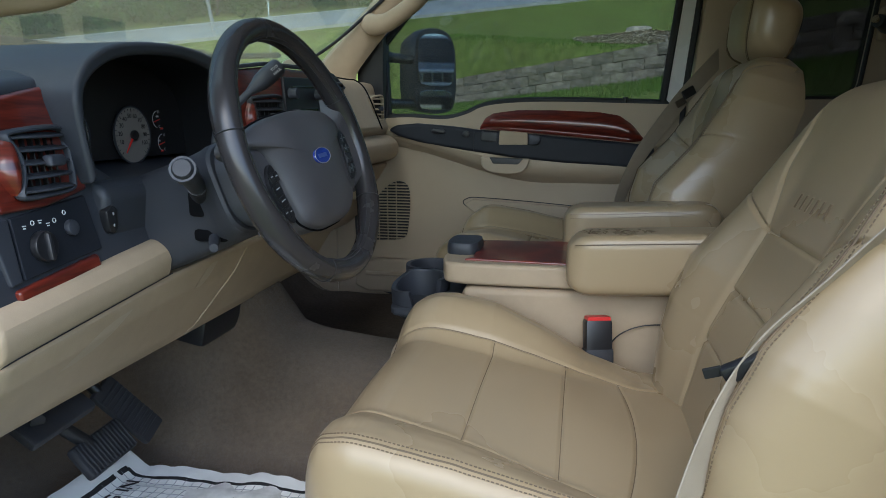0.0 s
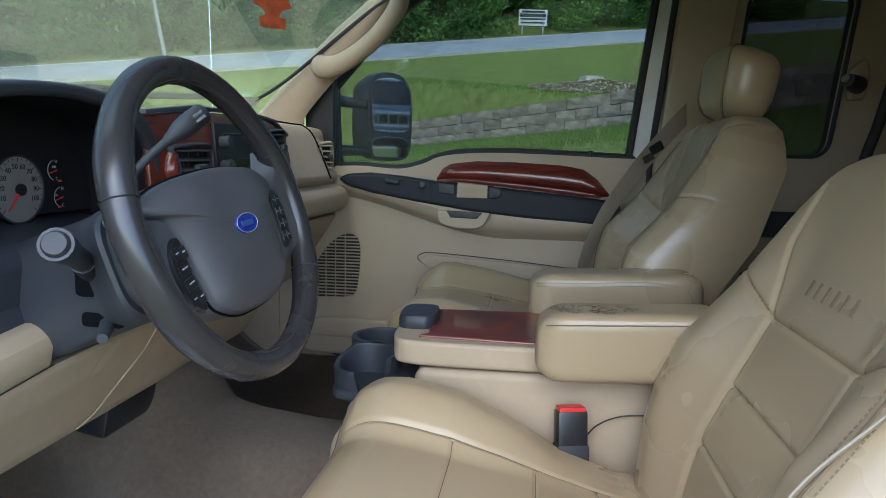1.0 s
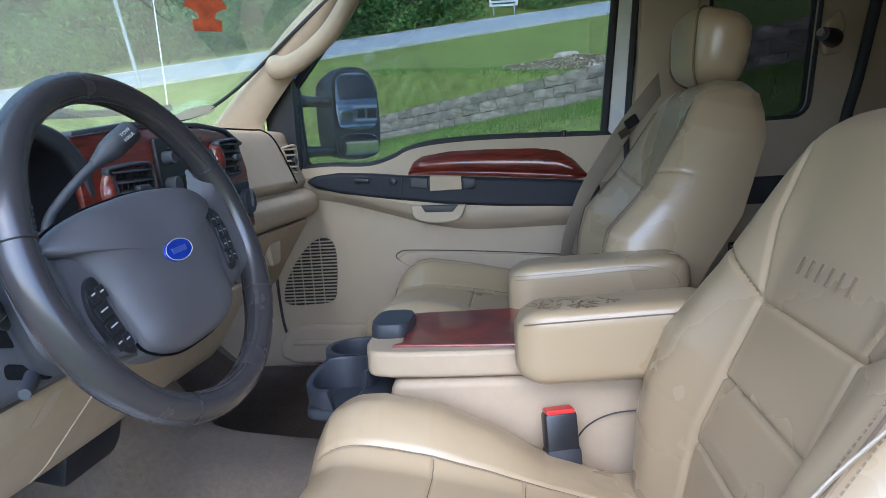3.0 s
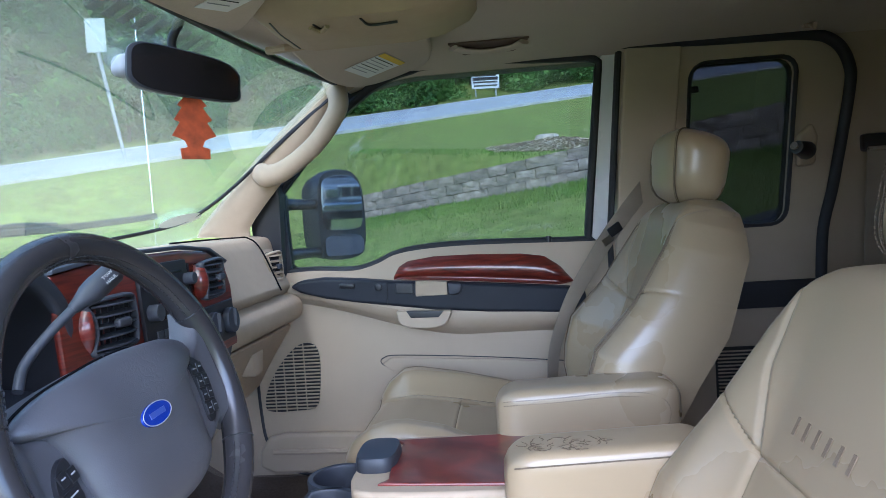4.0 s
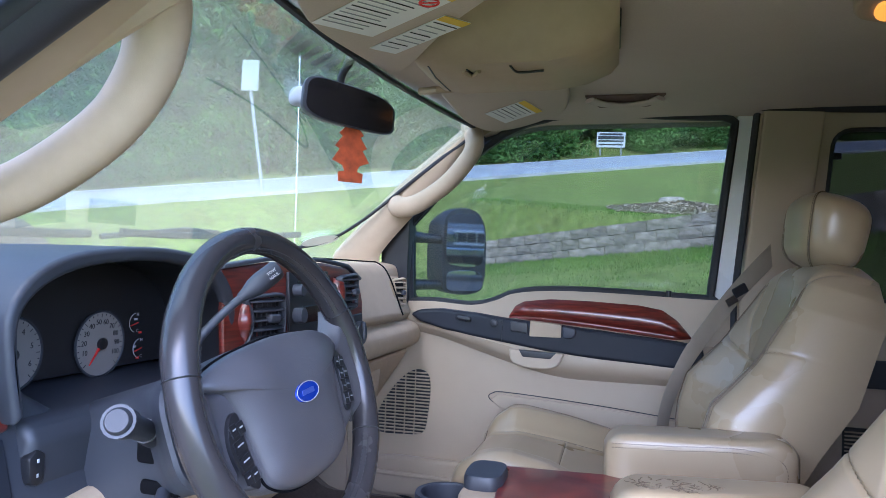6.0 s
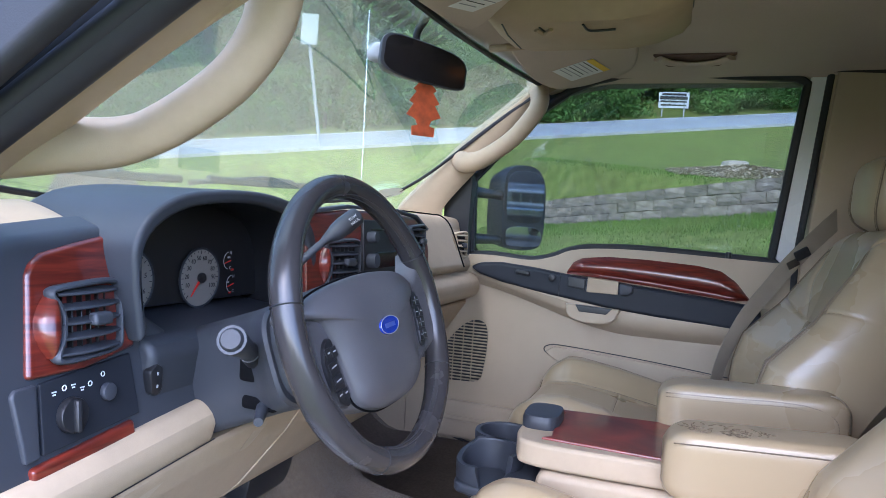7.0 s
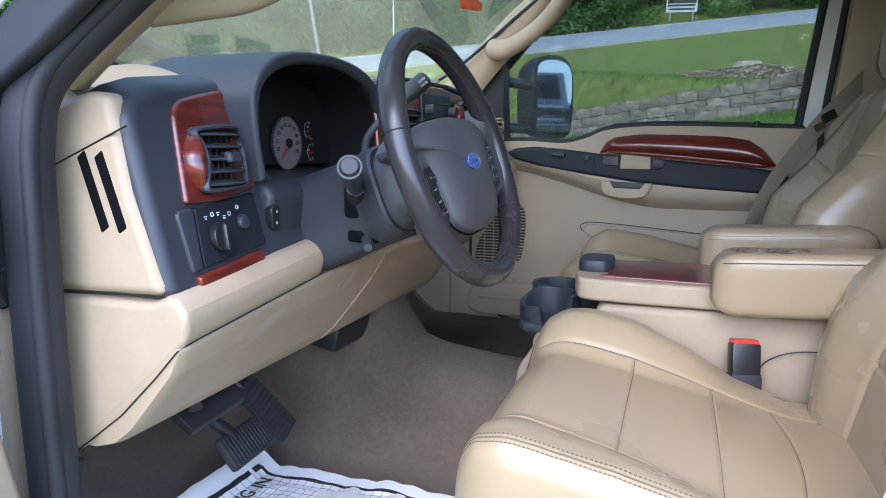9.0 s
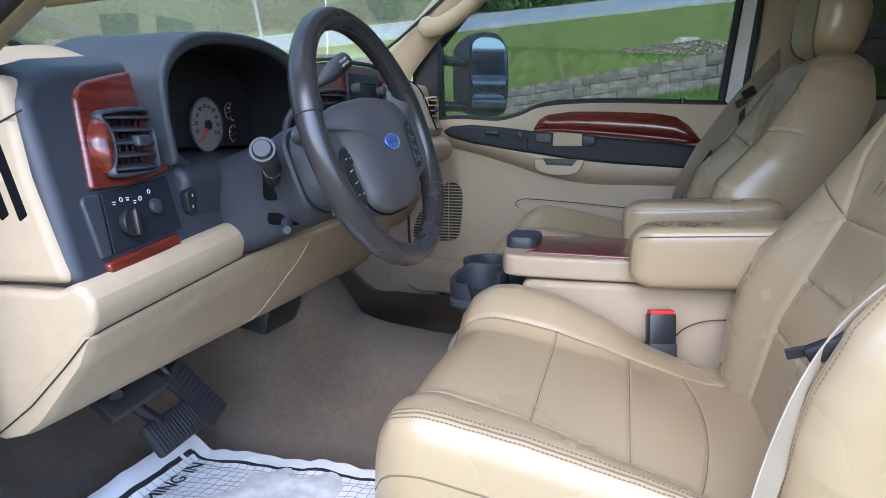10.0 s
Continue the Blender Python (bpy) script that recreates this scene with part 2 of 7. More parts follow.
WHITE = surface("white_paint", (0.78, 0.79, 0.80), 0.25, vary=0.02, grain=300, bump=0.02, coat=0.6)
CHROME = surface("chrome", (0.75, 0.75, 0.77), 0.14, metal=1.0, vary=0.04, bump=0.03)
CAP = surface("smoke_plastic", (0.035, 0.036, 0.042), 0.55, vary=0.08, grain=700)
GREY = surface("grey_plastic", (0.30, 0.31, 0.33), 0.45, vary=0.06, grain=700)
WEB = surface("belt_webbing", (0.32, 0.268, 0.20), 0.8, vary=0.08, big=10, grain=650, bump=0.5, depth=0.0008)
RED = surface("red_button", (0.62, 0.025, 0.02), 0.35, vary=0.05)
PAPER = surface("white_paper", (0.80, 0.80, 0.78), 0.85, vary=0.03, big=6, grain=250, bump=0.25, depth=0.002)
INK = surface("black_ink", (0.02, 0.02, 0.022), 0.7, vary=0.05)
MARK = surface("white_marking", (0.62, 0.63, 0.63), 0.6, vary=0.02)
BLUE = surface("blue_badge", (0.012, 0.035, 0.28), 0.22, vary=0.05, coat=0.6)
YELLOW = surface("yellow_label", (0.75, 0.50, 0.03), 0.6, vary=0.03)
DIAL = surface("dial_face", (0.25, 0.225, 0.205), 0.6, vary=0.02)
NEEDLE = surface("red_needle", (0.75, 0.03, 0.02), 0.5, vary=0.02)
ORANGE = surface("orange_card", (0.42, 0.075, 0.018), 0.75, vary=0.2, big=60, grain=500)
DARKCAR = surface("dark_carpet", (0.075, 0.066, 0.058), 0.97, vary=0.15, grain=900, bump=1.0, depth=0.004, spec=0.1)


def wood_mat():
    m, nt, b = node_mat("cherry_wood")
    n, link = nt.nodes, nt.links.new
    co = n.new("ShaderNodeTexCoord").outputs["Object"]
    mp = n.new("ShaderNodeMapping")
    mp.inputs["Scale"].default_value = (9, 9, 90)
    link(co, mp.inputs["Vector"])
    w = n.new("ShaderNodeTexNoise")
    w.inputs["Scale"].default_value, w.inputs["Detail"].default_value, w.inputs["Distortion"].default_value = 1.6, 6, 0.6
    link(mp.outputs[0], w.inputs["Vector"])
    r = n.new("ShaderNodeValToRGB")
    r.color_ramp.elements[0].position, r.color_ramp.elements[0].color = 0.3, (0.050, 0.006, 0.004, 1)
    r.color_ramp.elements[1].position, r.color_ramp.elements[1].color = 0.72, (0.195, 0.026, 0.013, 1)
    link(w.outputs["Fac"], r.inputs["Fac"])
    link(r.outputs[0], b.inputs["Base Color"])
    b.inputs["Roughness"].default_value, b.inputs["Coat Weight"].default_value, b.inputs["Coat Roughness"].default_value = 0.34, 0.7, 0.08
    return m


WOOD = wood_mat()


def glass_mat(name, tint, veil=0.0, gloss=1.0):
    """Thin pane: tinted see-through, a mirror share by angle, and a pale veil painted in for dust, haze and
    reflections.
    """
    m = bpy.data.materials.new(name)
    m.use_nodes = True
    nt = m.node_tree
    nt.nodes.clear()
    n, link = nt.nodes, nt.links.new
    out = n.new("ShaderNodeOutputMaterial")
    tr, gl, df = n.new("ShaderNodeBsdfTransparent"), n.new("ShaderNodeBsdfGlossy"), n.new("ShaderNodeBsdfDiffuse")
    tr.inputs[0].default_value = (*tint, 1)
    gl.inputs["Roughness"].default_value = 0.01
    df.inputs[0].default_value = (0.70, 0.73, 0.62, 1)
    fr = n.new("ShaderNodeLayerWeight")
    fr.inputs["Blend"].default_value = 0.5
    pw = n.new("ShaderNodeMath")
    pw.operation, pw.inputs[1].default_value = "POWER", 3.0
    link(fr.outputs["Facing"], pw.inputs[0])
    ad = n.new("ShaderNodeMath")
    ad.operation, ad.inputs[1].default_value, ad.inputs[2].default_value = "MULTIPLY_ADD", 0.8, 0.035
    link(pw.outputs[0], ad.inputs[0])
    overlay = n.new("ShaderNodeMixShader")
    noise_t = n.new("ShaderNodeTexNoise")
    noise_t.inputs["Scale"].default_value, noise_t.inputs["Detail"].default_value = 3.0, 6
    link(n.new("ShaderNodeTexCoord").outputs["Object"], noise_t.inputs["Vector"])
    mr = n.new("ShaderNodeMapRange")
    mr.inputs["To Min"].default_value, mr.inputs["To Max"].default_value = veil * 0.4, veil * 1.6
    link(noise_t.outputs["Fac"], mr.inputs["Value"])
    link(mr.outputs[0], overlay.inputs[0])
    link(tr.outputs[0], overlay.inputs[1])
    link(df.outputs[0], overlay.inputs[2])
    mix = n.new("ShaderNodeMixShader")
    mul = n.new("ShaderNodeMath")
    mul.operation = "MULTIPLY"
    mul.inputs[1].default_value = gloss
    link(ad.outputs[0], mul.inputs[0])
    link(mul.outputs[0], mix.inputs[0])
    link(overlay.outputs[0], mix.inputs[1])
    link(gl.outputs[0], mix.inputs[2])
    link(mix.outputs[0], out.inputs[0])
    return m


# tint added to dim the bright outdoors against the darker cab
GLASS = glass_mat("dimming_glass", (0.50, 0.54, 0.525), 0.02, 0.8)
# strong pale veil here paints the dash reflections and haze, besides some dust
SCREEN = glass_mat("windshield_glass", (0.94, 0.99, 0.90), 0.25)
TINT = glass_mat("tinted_glass", (0.15, 0.155, 0.16), 0.012)


def mirror_mat():
    m, nt, b = node_mat("mirror_glass")
    b.inputs["Base Color"].default_value = (0.55, 0.58, 0.62, 1)
    b.inputs["Metallic"].default_value, b.inputs["Roughness"].default_value = 1.0, 0.03
    return m


MIRROR = mirror_mat()
DARKMIRROR = surface("dimmed_mirror", (0.012, 0.011, 0.012), 0.08, vary=0.05, bump=0.01, spec=0.5)


def glow_mat(name, color, power):
    m = bpy.data.materials.new(name)
    m.use_nodes = True
    b = m.node_tree.nodes["Principled BSDF"]
    b.inputs["Base Color"].default_value = (*color, 1)
    b.inputs["Emission Color"].default_value = (*color, 1)
    b.inputs["Emission Strength"].default_value = power
    return m


LAMP = glow_mat("dome_lamp_lens", (1.0, 0.33, 0.03), 0.16)

# ---- outdoors ----
ROAD0, ROAD_U = V((-13.35, 16.0)), V((0.79, 0.613))
WALL_A, WALL_B = V((4.2, 7.45)), V((-3.4, 13.95))


def road_uv(x, y):
    """Metres along the road and metres this side of its near edge."""
    p = V((x, y)) - ROAD0
    return p.dot(ROAD_U), p.x * ROAD_U.y - p.y * ROAD_U.x


def height(x, y):
    u, d = road_uv(x, y)
    zr = 3.25 + 0.151 * max(-60, min(60, u))
    if d > 0:
        up = zr * (1 - min(d, 31) / 31)
    elif d > -4.6:
        up = zr - 0.21 * d
    else:
        up = zr + 0.966 + 0.30 * min(22, -4.6 - d)
    low = max(-0.5, -0.235 + 0.25 * max(-6, min(8, x)) + 0.195 * y)
    low *= ease(0.9, 3.5, y)
    low = lerp(low, 1.15 * ease(4.5, 13, x), ease(5.0, 8.0, x - 0.8 * (y - 3)))
    wu = (WALL_B - WALL_A).normalized()
    p = V((x, y)) - WALL_A
    side = p.x * wu.y - p.y * wu.x
    along = p.dot(wu)
    w = 5.0 * ease(9.6, 15, along)
    f = max(ease(0.02 - w, 0.42 + w, side) * ease(-5.5, -1.5, along), ease(9, 2, d))
    z = lerp(low, up, f)
    near = ease(3.0, 1.2, max(abs(x - 0.4) - 2.5, abs(y + 0.3) - 0.8, 0))
    return z * (1 - near)


GRASS = surface("lawn", (0.165, 0.205, 0.046), 0.95, vary=0.2, big=0.9, grain=40, bump=0.9, depth=0.03, spec=0.1, stain=(0.17, 0.175, 0.05), stain_amount=0.7, speckle=0.5, speck_size=4.5)
BLADE = surface("grass_blades", (0.10, 0.19, 0.025), 0.8, vary=0.2, big=0.8, grain=90, spec=0.15, stain=(0.15, 0.17, 0.05), stain_amount=0.6)
ROADM = surface("asphalt", (0.33, 0.345, 0.37), 0.9, vary=0.08, big=0.7, grain=60, bump=0.5, depth=0.01, speckle=0.1, speck_size=6)
STONE = surface("split_face_block", (0.30, 0.245, 0.19), 0.95, vary=0.2, big=7, grain=28, bump=0.8, depth=0.015, per_piece=0.24, speckle=0.3, speck_size=12)
STUMP = surface("cut_wood", (0.55, 0.47, 0.38), 0.9, vary=0.15, big=6, grain=60, bump=0.6, depth=0.01)
CENTRE_LINE = surface("worn_line_paint", (0.45, 0.44, 0.36), 0.9, vary=0.2, big=1.5)
CHIPS = surface("wood_chips", (0.66, 0.53, 0.38), 0.95, vary=0.3, big=14, grain=60, bump=1.0, depth=0.03)
BARK = surface("bark", (0.10, 0.08, 0.06), 0.95, vary=0.25, big=5, grain=40, bump=1.0, depth=0.02)


def leaf_mat(name, a, b2):
    m, nt, b = node_mat(name)
    n, link = nt.nodes, nt.links.new
    g = n.new("ShaderNodeNewGeometry")
    r = n.new("ShaderNodeValToRGB")
    r.color_ramp.elements[0].color, r.color_ramp.elements[1].color = (*a, 1), (*b2, 1)
    link(g.outputs["Random Per Island"], r.inputs["Fac"])
    link(r.outputs[0], b.inputs["Base Color"])
    b.inputs["Roughness"].default_value = 0.65
    b.inputs["Transmission Weight"].default_value = 0.0
    b.inputs["Specular IOR Level"].default_value = 0.2
    return m


LEAF = leaf_mat("leaves", (0.030, 0.080, 0.018), (0.10, 0.20, 0.04))
LEAF_LIGHT = leaf_mat("light_leaves", (0.06, 0.14, 0.025), (0.16, 0.28, 0.06))


def build_ground():
    xs = np.concatenate([np.linspace(-900, -60, 10)[:-1], np.linspace(-60, -14, 30)[:-1], np.linspace(-14, 10, 110)[:-1], np.linspace(10, 60, 26)[:-1], np.linspace(60, 900, 10)])
    ys = np.concatenate([np.linspace(-900, -20, 8)[:-1], np.linspace(-20, 1, 16)[:-1], np.linspace(1, 17, 100)[:-1], np.linspace(17, 60, 50)[:-1], np.linspace(60, 900, 10)])
    verts = [(x, y, height(x, y) + (0.02 * noise.noise(V((x * 0.7, y * 0.7, 0))) if 2.5 < y < 30 else 0)) for x in xs for y in ys]
    k = len(ys)
    faces = [(i * k + j, (i + 1) * k + j, (i + 1) * k + j + 1, i * k + j + 1) for i in range(len(xs) - 1) for j in range(k - 1)]
    me = bpy.data.meshes.new("ground")
    me.from_pydata(verts, [], faces)
    me.polygons.foreach_set("use_smooth", [True] * len(faces))
    me.materials.append(GRASS)
    tagged(new("ground", me), "mown green lawn rising up a hillside", "lawn", kind="structure")

    def road_at(u, d, lift):
        p = ROAD0 + ROAD_U * u + V((ROAD_U.y, -ROAD_U.x)) * d
        return V((p.x, p.y, height(p.x, p.y) + lift))
    bm = sheet(lambda a, b: road_at(lerp(-60, 60, a), lerp(-4.55, -0.1, b), 0.05), 60, 6, (0, 0, -0.15))
    tagged(put("road", bm, ROADM), "pale grey asphalt road across the hillside", "road", kind="structure")
    for d0, d1, m_ in ((-0.42, -0.30, MARK), (-4.35, -4.23, MARK), (-2.32, -2.24, CENTRE_LINE)):
        bm = sheet(lambda a, b: road_at(lerp(-60, 60, a), lerp(d0, d1, b), 0.056), 60, 1, (0, 0, -0.004))
        tagged(put("road_line", bm, m_), "painted line along the asphalt road", "road line", kind="structure")
    bm = sheet(lambda a, b: road_at(lerp(-60, 60, a), lerp(-0.1, 0.25, b), 0.10), 60, 1, (0, 0, -0.2))
    tagged(put("kerb", bm, surface("concrete", (0.42, 0.41, 0.38), 0.9, grain=60, bump=0.5, depth=0.005)), "pale concrete kerb along the road", "kerb", kind="structure")


def build_block_wall():
    wall = thing("retaining_wall", (WALL_A.x, WALL_A.y, 0), "low retaining wall of grey-brown split-face concrete blocks", "wall")
    rng = random.Random(3)
    length, bl, bh = (WALL_B - WALL_A).length, 0.42, 0.185
    u = (WALL_B - WALL_A).normalized()
    out = V((u.y, -u.x))
    meshes = []
    for k in range(6):
        bm = bmesh.new()
        bmesh.ops.create_cube(bm, size=1)
        bmesh.ops.subdivide_edges(bm, edges=bm.edges, cuts=2, use_grid_fill=True)
        for v in bm.verts:
            v.co = V((v.co.x * (bl - 0.014), v.co.y * 0.26, v.co.z * (bh - 0.012)))
            v.co += V((rng.uniform(-1, 1) * 0.006, rng.uniform(-1, 1) * 0.014, rng.uniform(-1, 1) * 0.006))
        me = bpy.data.meshes.new("block")
        bm.to_mesh(me)
        bm.free()
        me.materials.append(STONE)
        meshes.append(me)
    ang = math.atan2(u.y, u.x)
    inv = wall.matrix_basis.inverted()
    for c in range(4):
        for i in range(int(length / bl)):
            s = (i + 0.5 * (c % 2) + 0.5) * bl
            p = WALL_A + u * s
            base = height(p.x - out.x * 0.3, p.y - out.y * 0.3) - 0.14
            if base < -2:
                continue
            ob = new("block", meshes[rng.randrange(6)])
            ob.parent, ob.matrix_parent_inverse = wall, inv
            slope = math.atan2(height(p.x + u.x - out.x * 0.3, p.y + u.y - out.y * 0.3) - height(p.x - u.x - out.x * 0.3, p.y - u.y - out.y * 0.3), 2)
            ob.matrix_basis = Matrix.Translation((p.x + out.x * (0.02 * c), p.y + out.y * 0.02 * c, base + bh * (c + 0.5))) @ Euler((0, -slope, ang)).to_matrix().to_4x4()


def build_stump():
    c = V((1.36, 12.6, 0))
    z = height(c.x, c.y) + 0.05
    rng = random.Random(5)
    rings = []
    for h, r in ((-0.2, 0.33), (0.0, 0.27), (0.05, 0.24), (0.15, 0.23), (0.16, 0.215)):
        rings.append([(c.x + r * (1 + 0.08 * math.sin(3 * a + h)) * math.cos(a), c.y + r * (1 + 0.08 * math.sin(5 * a)) * math.sin(a), z + h) for a in np.linspace(0, 2 * math.pi, 24, endpoint=False)])
    tagged(put("tree_stump", loft(rings), STUMP), "freshly cut pale tree stump on the lawn", "stump")
    bm = bmesh.new()
    for k in range(5200):
        a, r = rng.uniform(0, 6.28), 1.2 * rng.random() ** 0.6
        x, y = c.x + 0.15 + r * math.cos(a) * 1.15, c.y - 0.45 + r * math.sin(a) * 0.9
        h = height(x, y) + 0.15 * max(0, 1 - r) + rng.uniform(0, 0.05)
        s = rng.uniform(0.012, 0.038)
        m = Matrix.Translation((x, y, h)) @ Euler((rng.uniform(-.35, .35), rng.uniform(-.35, .35), rng.uniform(0, 6))).to_matrix().to_4x4()
        vs = [bm.verts.new(m @ V(q)) for q in ((-s, -s * .5, 0), (s, -s * .4, 0), (s * .8, s * .5, 0.01), (-s, s * .4, 0.012))]
        bm.faces.new(vs)
    tagged(put("wood_chips", bm, CHIPS), "scattered brown wood chips round the stump", "wood chips", kind="stuff")


def tree(name, seed, h, spread, material, n_leaf, leaf, low=0.15):
    """A tapered trunk with limbs and a ragged crown of many leaves."""
    rng = random.Random(seed)
    t = thing(name, (0, 0, 0), "dense green leafy tree at the wood's edge", "tree", "trees beyond the road")
    bms = [tube([(0, 0, -0.5), (0.05 * h * rng.uniform(-1, 1), 0, h * 0.35), (0.05 * h * rng.uniform(-1, 1), 0.03 * h, h * 0.8)], 0.02 * h, 8, up=(0, 1, 0), scale=[1.2, 0.8, 0.3])]
    clumps = []
    for k in range(26):
        a, z = rng.uniform(0, 6.283), h * rng.uniform(low, 0.97)
        f = math.sin(math.pi * min(1, max(0.08, (z / h - low + 0.12) / (1.12 - low)))) ** 0.6
        r = spread * f * rng.uniform(0.35, 1.0)
        clumps.append((V((r * math.cos(a), r * math.sin(a), z)), spread * rng.uniform(0.28, 0.5)))
        if k % 3 == 0:
            bms.append(tube([(0, 0, z * 0.7), tuple(clumps[-1][0] * 0.55 + V((0, 0, z * 0.38))), tuple(clumps[-1][0])], 0.006 * h, 6, up=(0.3, 1, 0), scale=[1, 0.7, 0.3]))
    part("trunk", join(*bms), BARK, t)
    verts, faces = [], []
    for k in range(n_leaf):
        c, r = clumps[rng.randrange(len(clumps))]
        d = V((rng.gauss(0, 1), rng.gauss(0, 1), rng.gauss(0, 0.8))).normalized() * r * rng.random() ** 0.4
        p = c + d
        s = leaf * rng.uniform(0.5, 1.3)
        e = Euler((rng.uniform(-1, 1), rng.uniform(-1, 1), rng.uniform(0, 6.28))).to_matrix()
        b = len(verts)
        verts += [tuple(p + e @ V(q)) for q in ((-s, 0, 0), (0, -s * .45, s * .15), (s, 0, -s * .2), (0, s * .45, s * .15))]
        faces.append((b, b + 1, b + 2, b + 3))
    me = bpy.data.meshes.new("crown")
    me.from_pydata(verts, [], faces)
    me.materials.append(material)
    ob = new("crown", me)
    ob.parent = t
    return t


def build_trees():
    rng = random.Random(11)
    kinds = [tree("tree", 1, 11, 3.6, LEAF, 5200, 0.24), tree("tree", 2, 13, 4.2, LEAF, 6000, 0.26), tree("tree", 3, 9, 3.4, LEAF_LIGHT, 4800, 0.22, 0.08)]
    bush = [tree("shrub", 4, 2.6, 1.8, LEAF_LIGHT, 2600, 0.14, 0.02), tree("shrub", 5, 3.4, 2.1, LEAF, 3000, 0.15, 0.02)]
    for b in bush:
        tagged(b, "rounded green shrub beside the road", "shrub", "shrubs beyond the road")
    spots = []
    for u in np.arange(-26, 44, 2.9):
        spots.append((u + rng.uniform(-1, 1), -8.5 + rng.uniform(-1.5, 1), rng.randrange(3), 0))
        spots.append((u + rng.uniform(-1, 1), -14 + rng.uniform(-2, 2), rng.randrange(2), 0))
    for u in np.arange(-26, 44, 2.0):
        spots.append((u + rng.uniform(-.6, .6), -6.0 + rng.uniform(-.7, .5), rng.randrange(2), 1))
    for x in np.arange(-30, -10, 3.4):
        for y, k in ((-19.0, rng.randrange(3)), (-24.0, rng.randrange(2))):
            spots.append((x + rng.uniform(-0.8, 0.8), y + rng.uniform(-0.8, 0.8), k, 2))
    used = set()
    for u, d, k, low in spots:
        if low < 2 and d > -7.2 and abs(u - 20.7) < 2.4:
            continue
        p = V((u, d)) if low == 2 else ROAD0 + ROAD_U * u + V((ROAD_U.y, -ROAD_U.x)) * d
        m = Matrix.Translation((p.x, p.y, height(p.x, p.y) - 0.2)) @ Matrix.Rotation(rng.uniform(0, 6.28), 4, "Z")
        low = low % 2
        src = (bush if low else kinds)[k]
        if (low, k) in used:
            copy_thing(src, m)
        else:
            used.add((low, k))
            src.matrix_basis = m


def build_grass():
    """Tufts of grass blades along the wall's foot and over the near lawn."""
    rng = random.Random(8)
    verts, faces = [], []
    wu = (WALL_B - WALL_A).normalized()
    out = V((wu.y, -wu.x))
    for k in range(26000):
        if k < 9000:
            p = WALL_A + wu * rng.uniform(-1, 10) - out * (0.16 + 0.9 * rng.random() ** 2)
            s = rng.uniform(0.03, 0.09)
        else:
            p = WALL_A + wu * rng.uniform(-1, 10) + out * (rng.uniform(-4.2, -0.2) if k < 20000 else rng.uniform(0.3, 1.2))
            s = rng.uniform(0.02, 0.05)
        z = height(p.x, p.y) + 0.0
        a = rng.uniform(0, 6.28)
        dx, dy = math.cos(a) * 0.010, math.sin(a) * 0.010
        b = len(verts)
        verts += [(p.x - dx, p.y - dy, z - 0.02), (p.x + dx, p.y + dy, z - 0.02), (p.x + rng.uniform(-.03, .03), p.y + rng.uniform(-.03, .03), z + s)]
        faces.append((b, b + 1, b + 2))
    me = bpy.data.meshes.new("grass")
    me.from_pydata(verts, [], faces)
    me.materials.append(BLADE)
    tagged(new("grass", me), "tufts of mown green grass below the wall", "grass", kind="stuff")


build_ground()
build_grass()
build_block_wall()
build_stump()
build_trees()

# ---- truck cab: shell ----
FLOOR = 0.83


def tilt(y):
    """Height offset, lower towards the driver's side, fitted to the camera's view."""
    return 0.059 * (y - 0.75)


def build_floor():
    def f(u, v):
        x, y = lerp(-0.95, 1.5, u), lerp(-0.80, 0.86, v)
        z = FLOOR + curve(x, [-0.95, -0.5, -0.34, -0.31, -0.255, -0.20, -0.08, 0.2, 1.5], [0.30, 0.33, 0.305, 0.285, 0.185, 0.165, 0.15, 0.14, 0.12]) * ease(-0.24, -0.03, y) * ease(0.22, 0.06, y)
        z += 0.5 * ease(-0.45, -0.95, x)
        z += 0.004 * noise.noise(V((x * 9, y * 9, 0))) + 0.059 * max(0, y + 0.2)
        return V((x, y, z))
    tagged(put("floor", sheet(f, 70, 50, (0, 0, -0.06)), CARPET), "worn tan carpet floor of the cab", "floor", kind="structure")

    # dark sheet over the carpet stands in for the footwell's deep shade
    def g(u, v):
        x, y = lerp(-0.80, 0.05, u), lerp(0.20, 0.76, v)
        return f((x + 0.95) / 2.45, (y + 0.80) / 1.66) + V((0, 0, 0.012 + 0.003 * noise.noise(V((x * 14, y * 14, 5)))))
    tagged(put("footwell_shade", sheet(g, 40, 30, (0, 0, -0.008)), surface("shade_carpet", (0.125, 0.098, 0.076), 0.97, vary=0.15, grain=900, bump=1.0, depth=0.004, spec=0.1, speckle=0.2, speck_size=120)), "dark brown sheet painting the shade in the passenger footwell", "floor mat")
    bm = box((0.15, -0.835, FLOOR - 0.02), (1.1, 0.07, 0.07), 0.015)
    tagged(put("door_sill", bm, BEIGE), "beige plastic door sill trim", "sill", kind="structure")


def head_x(y):
    """The windshield's upper edge, bowed forward in the middle."""
    return -0.115 + 0.08 * (abs(y) / 0.72) ** 2


def base_x(y):
    return -0.74 + 0.30 * (abs(y) / 0.75) ** 2


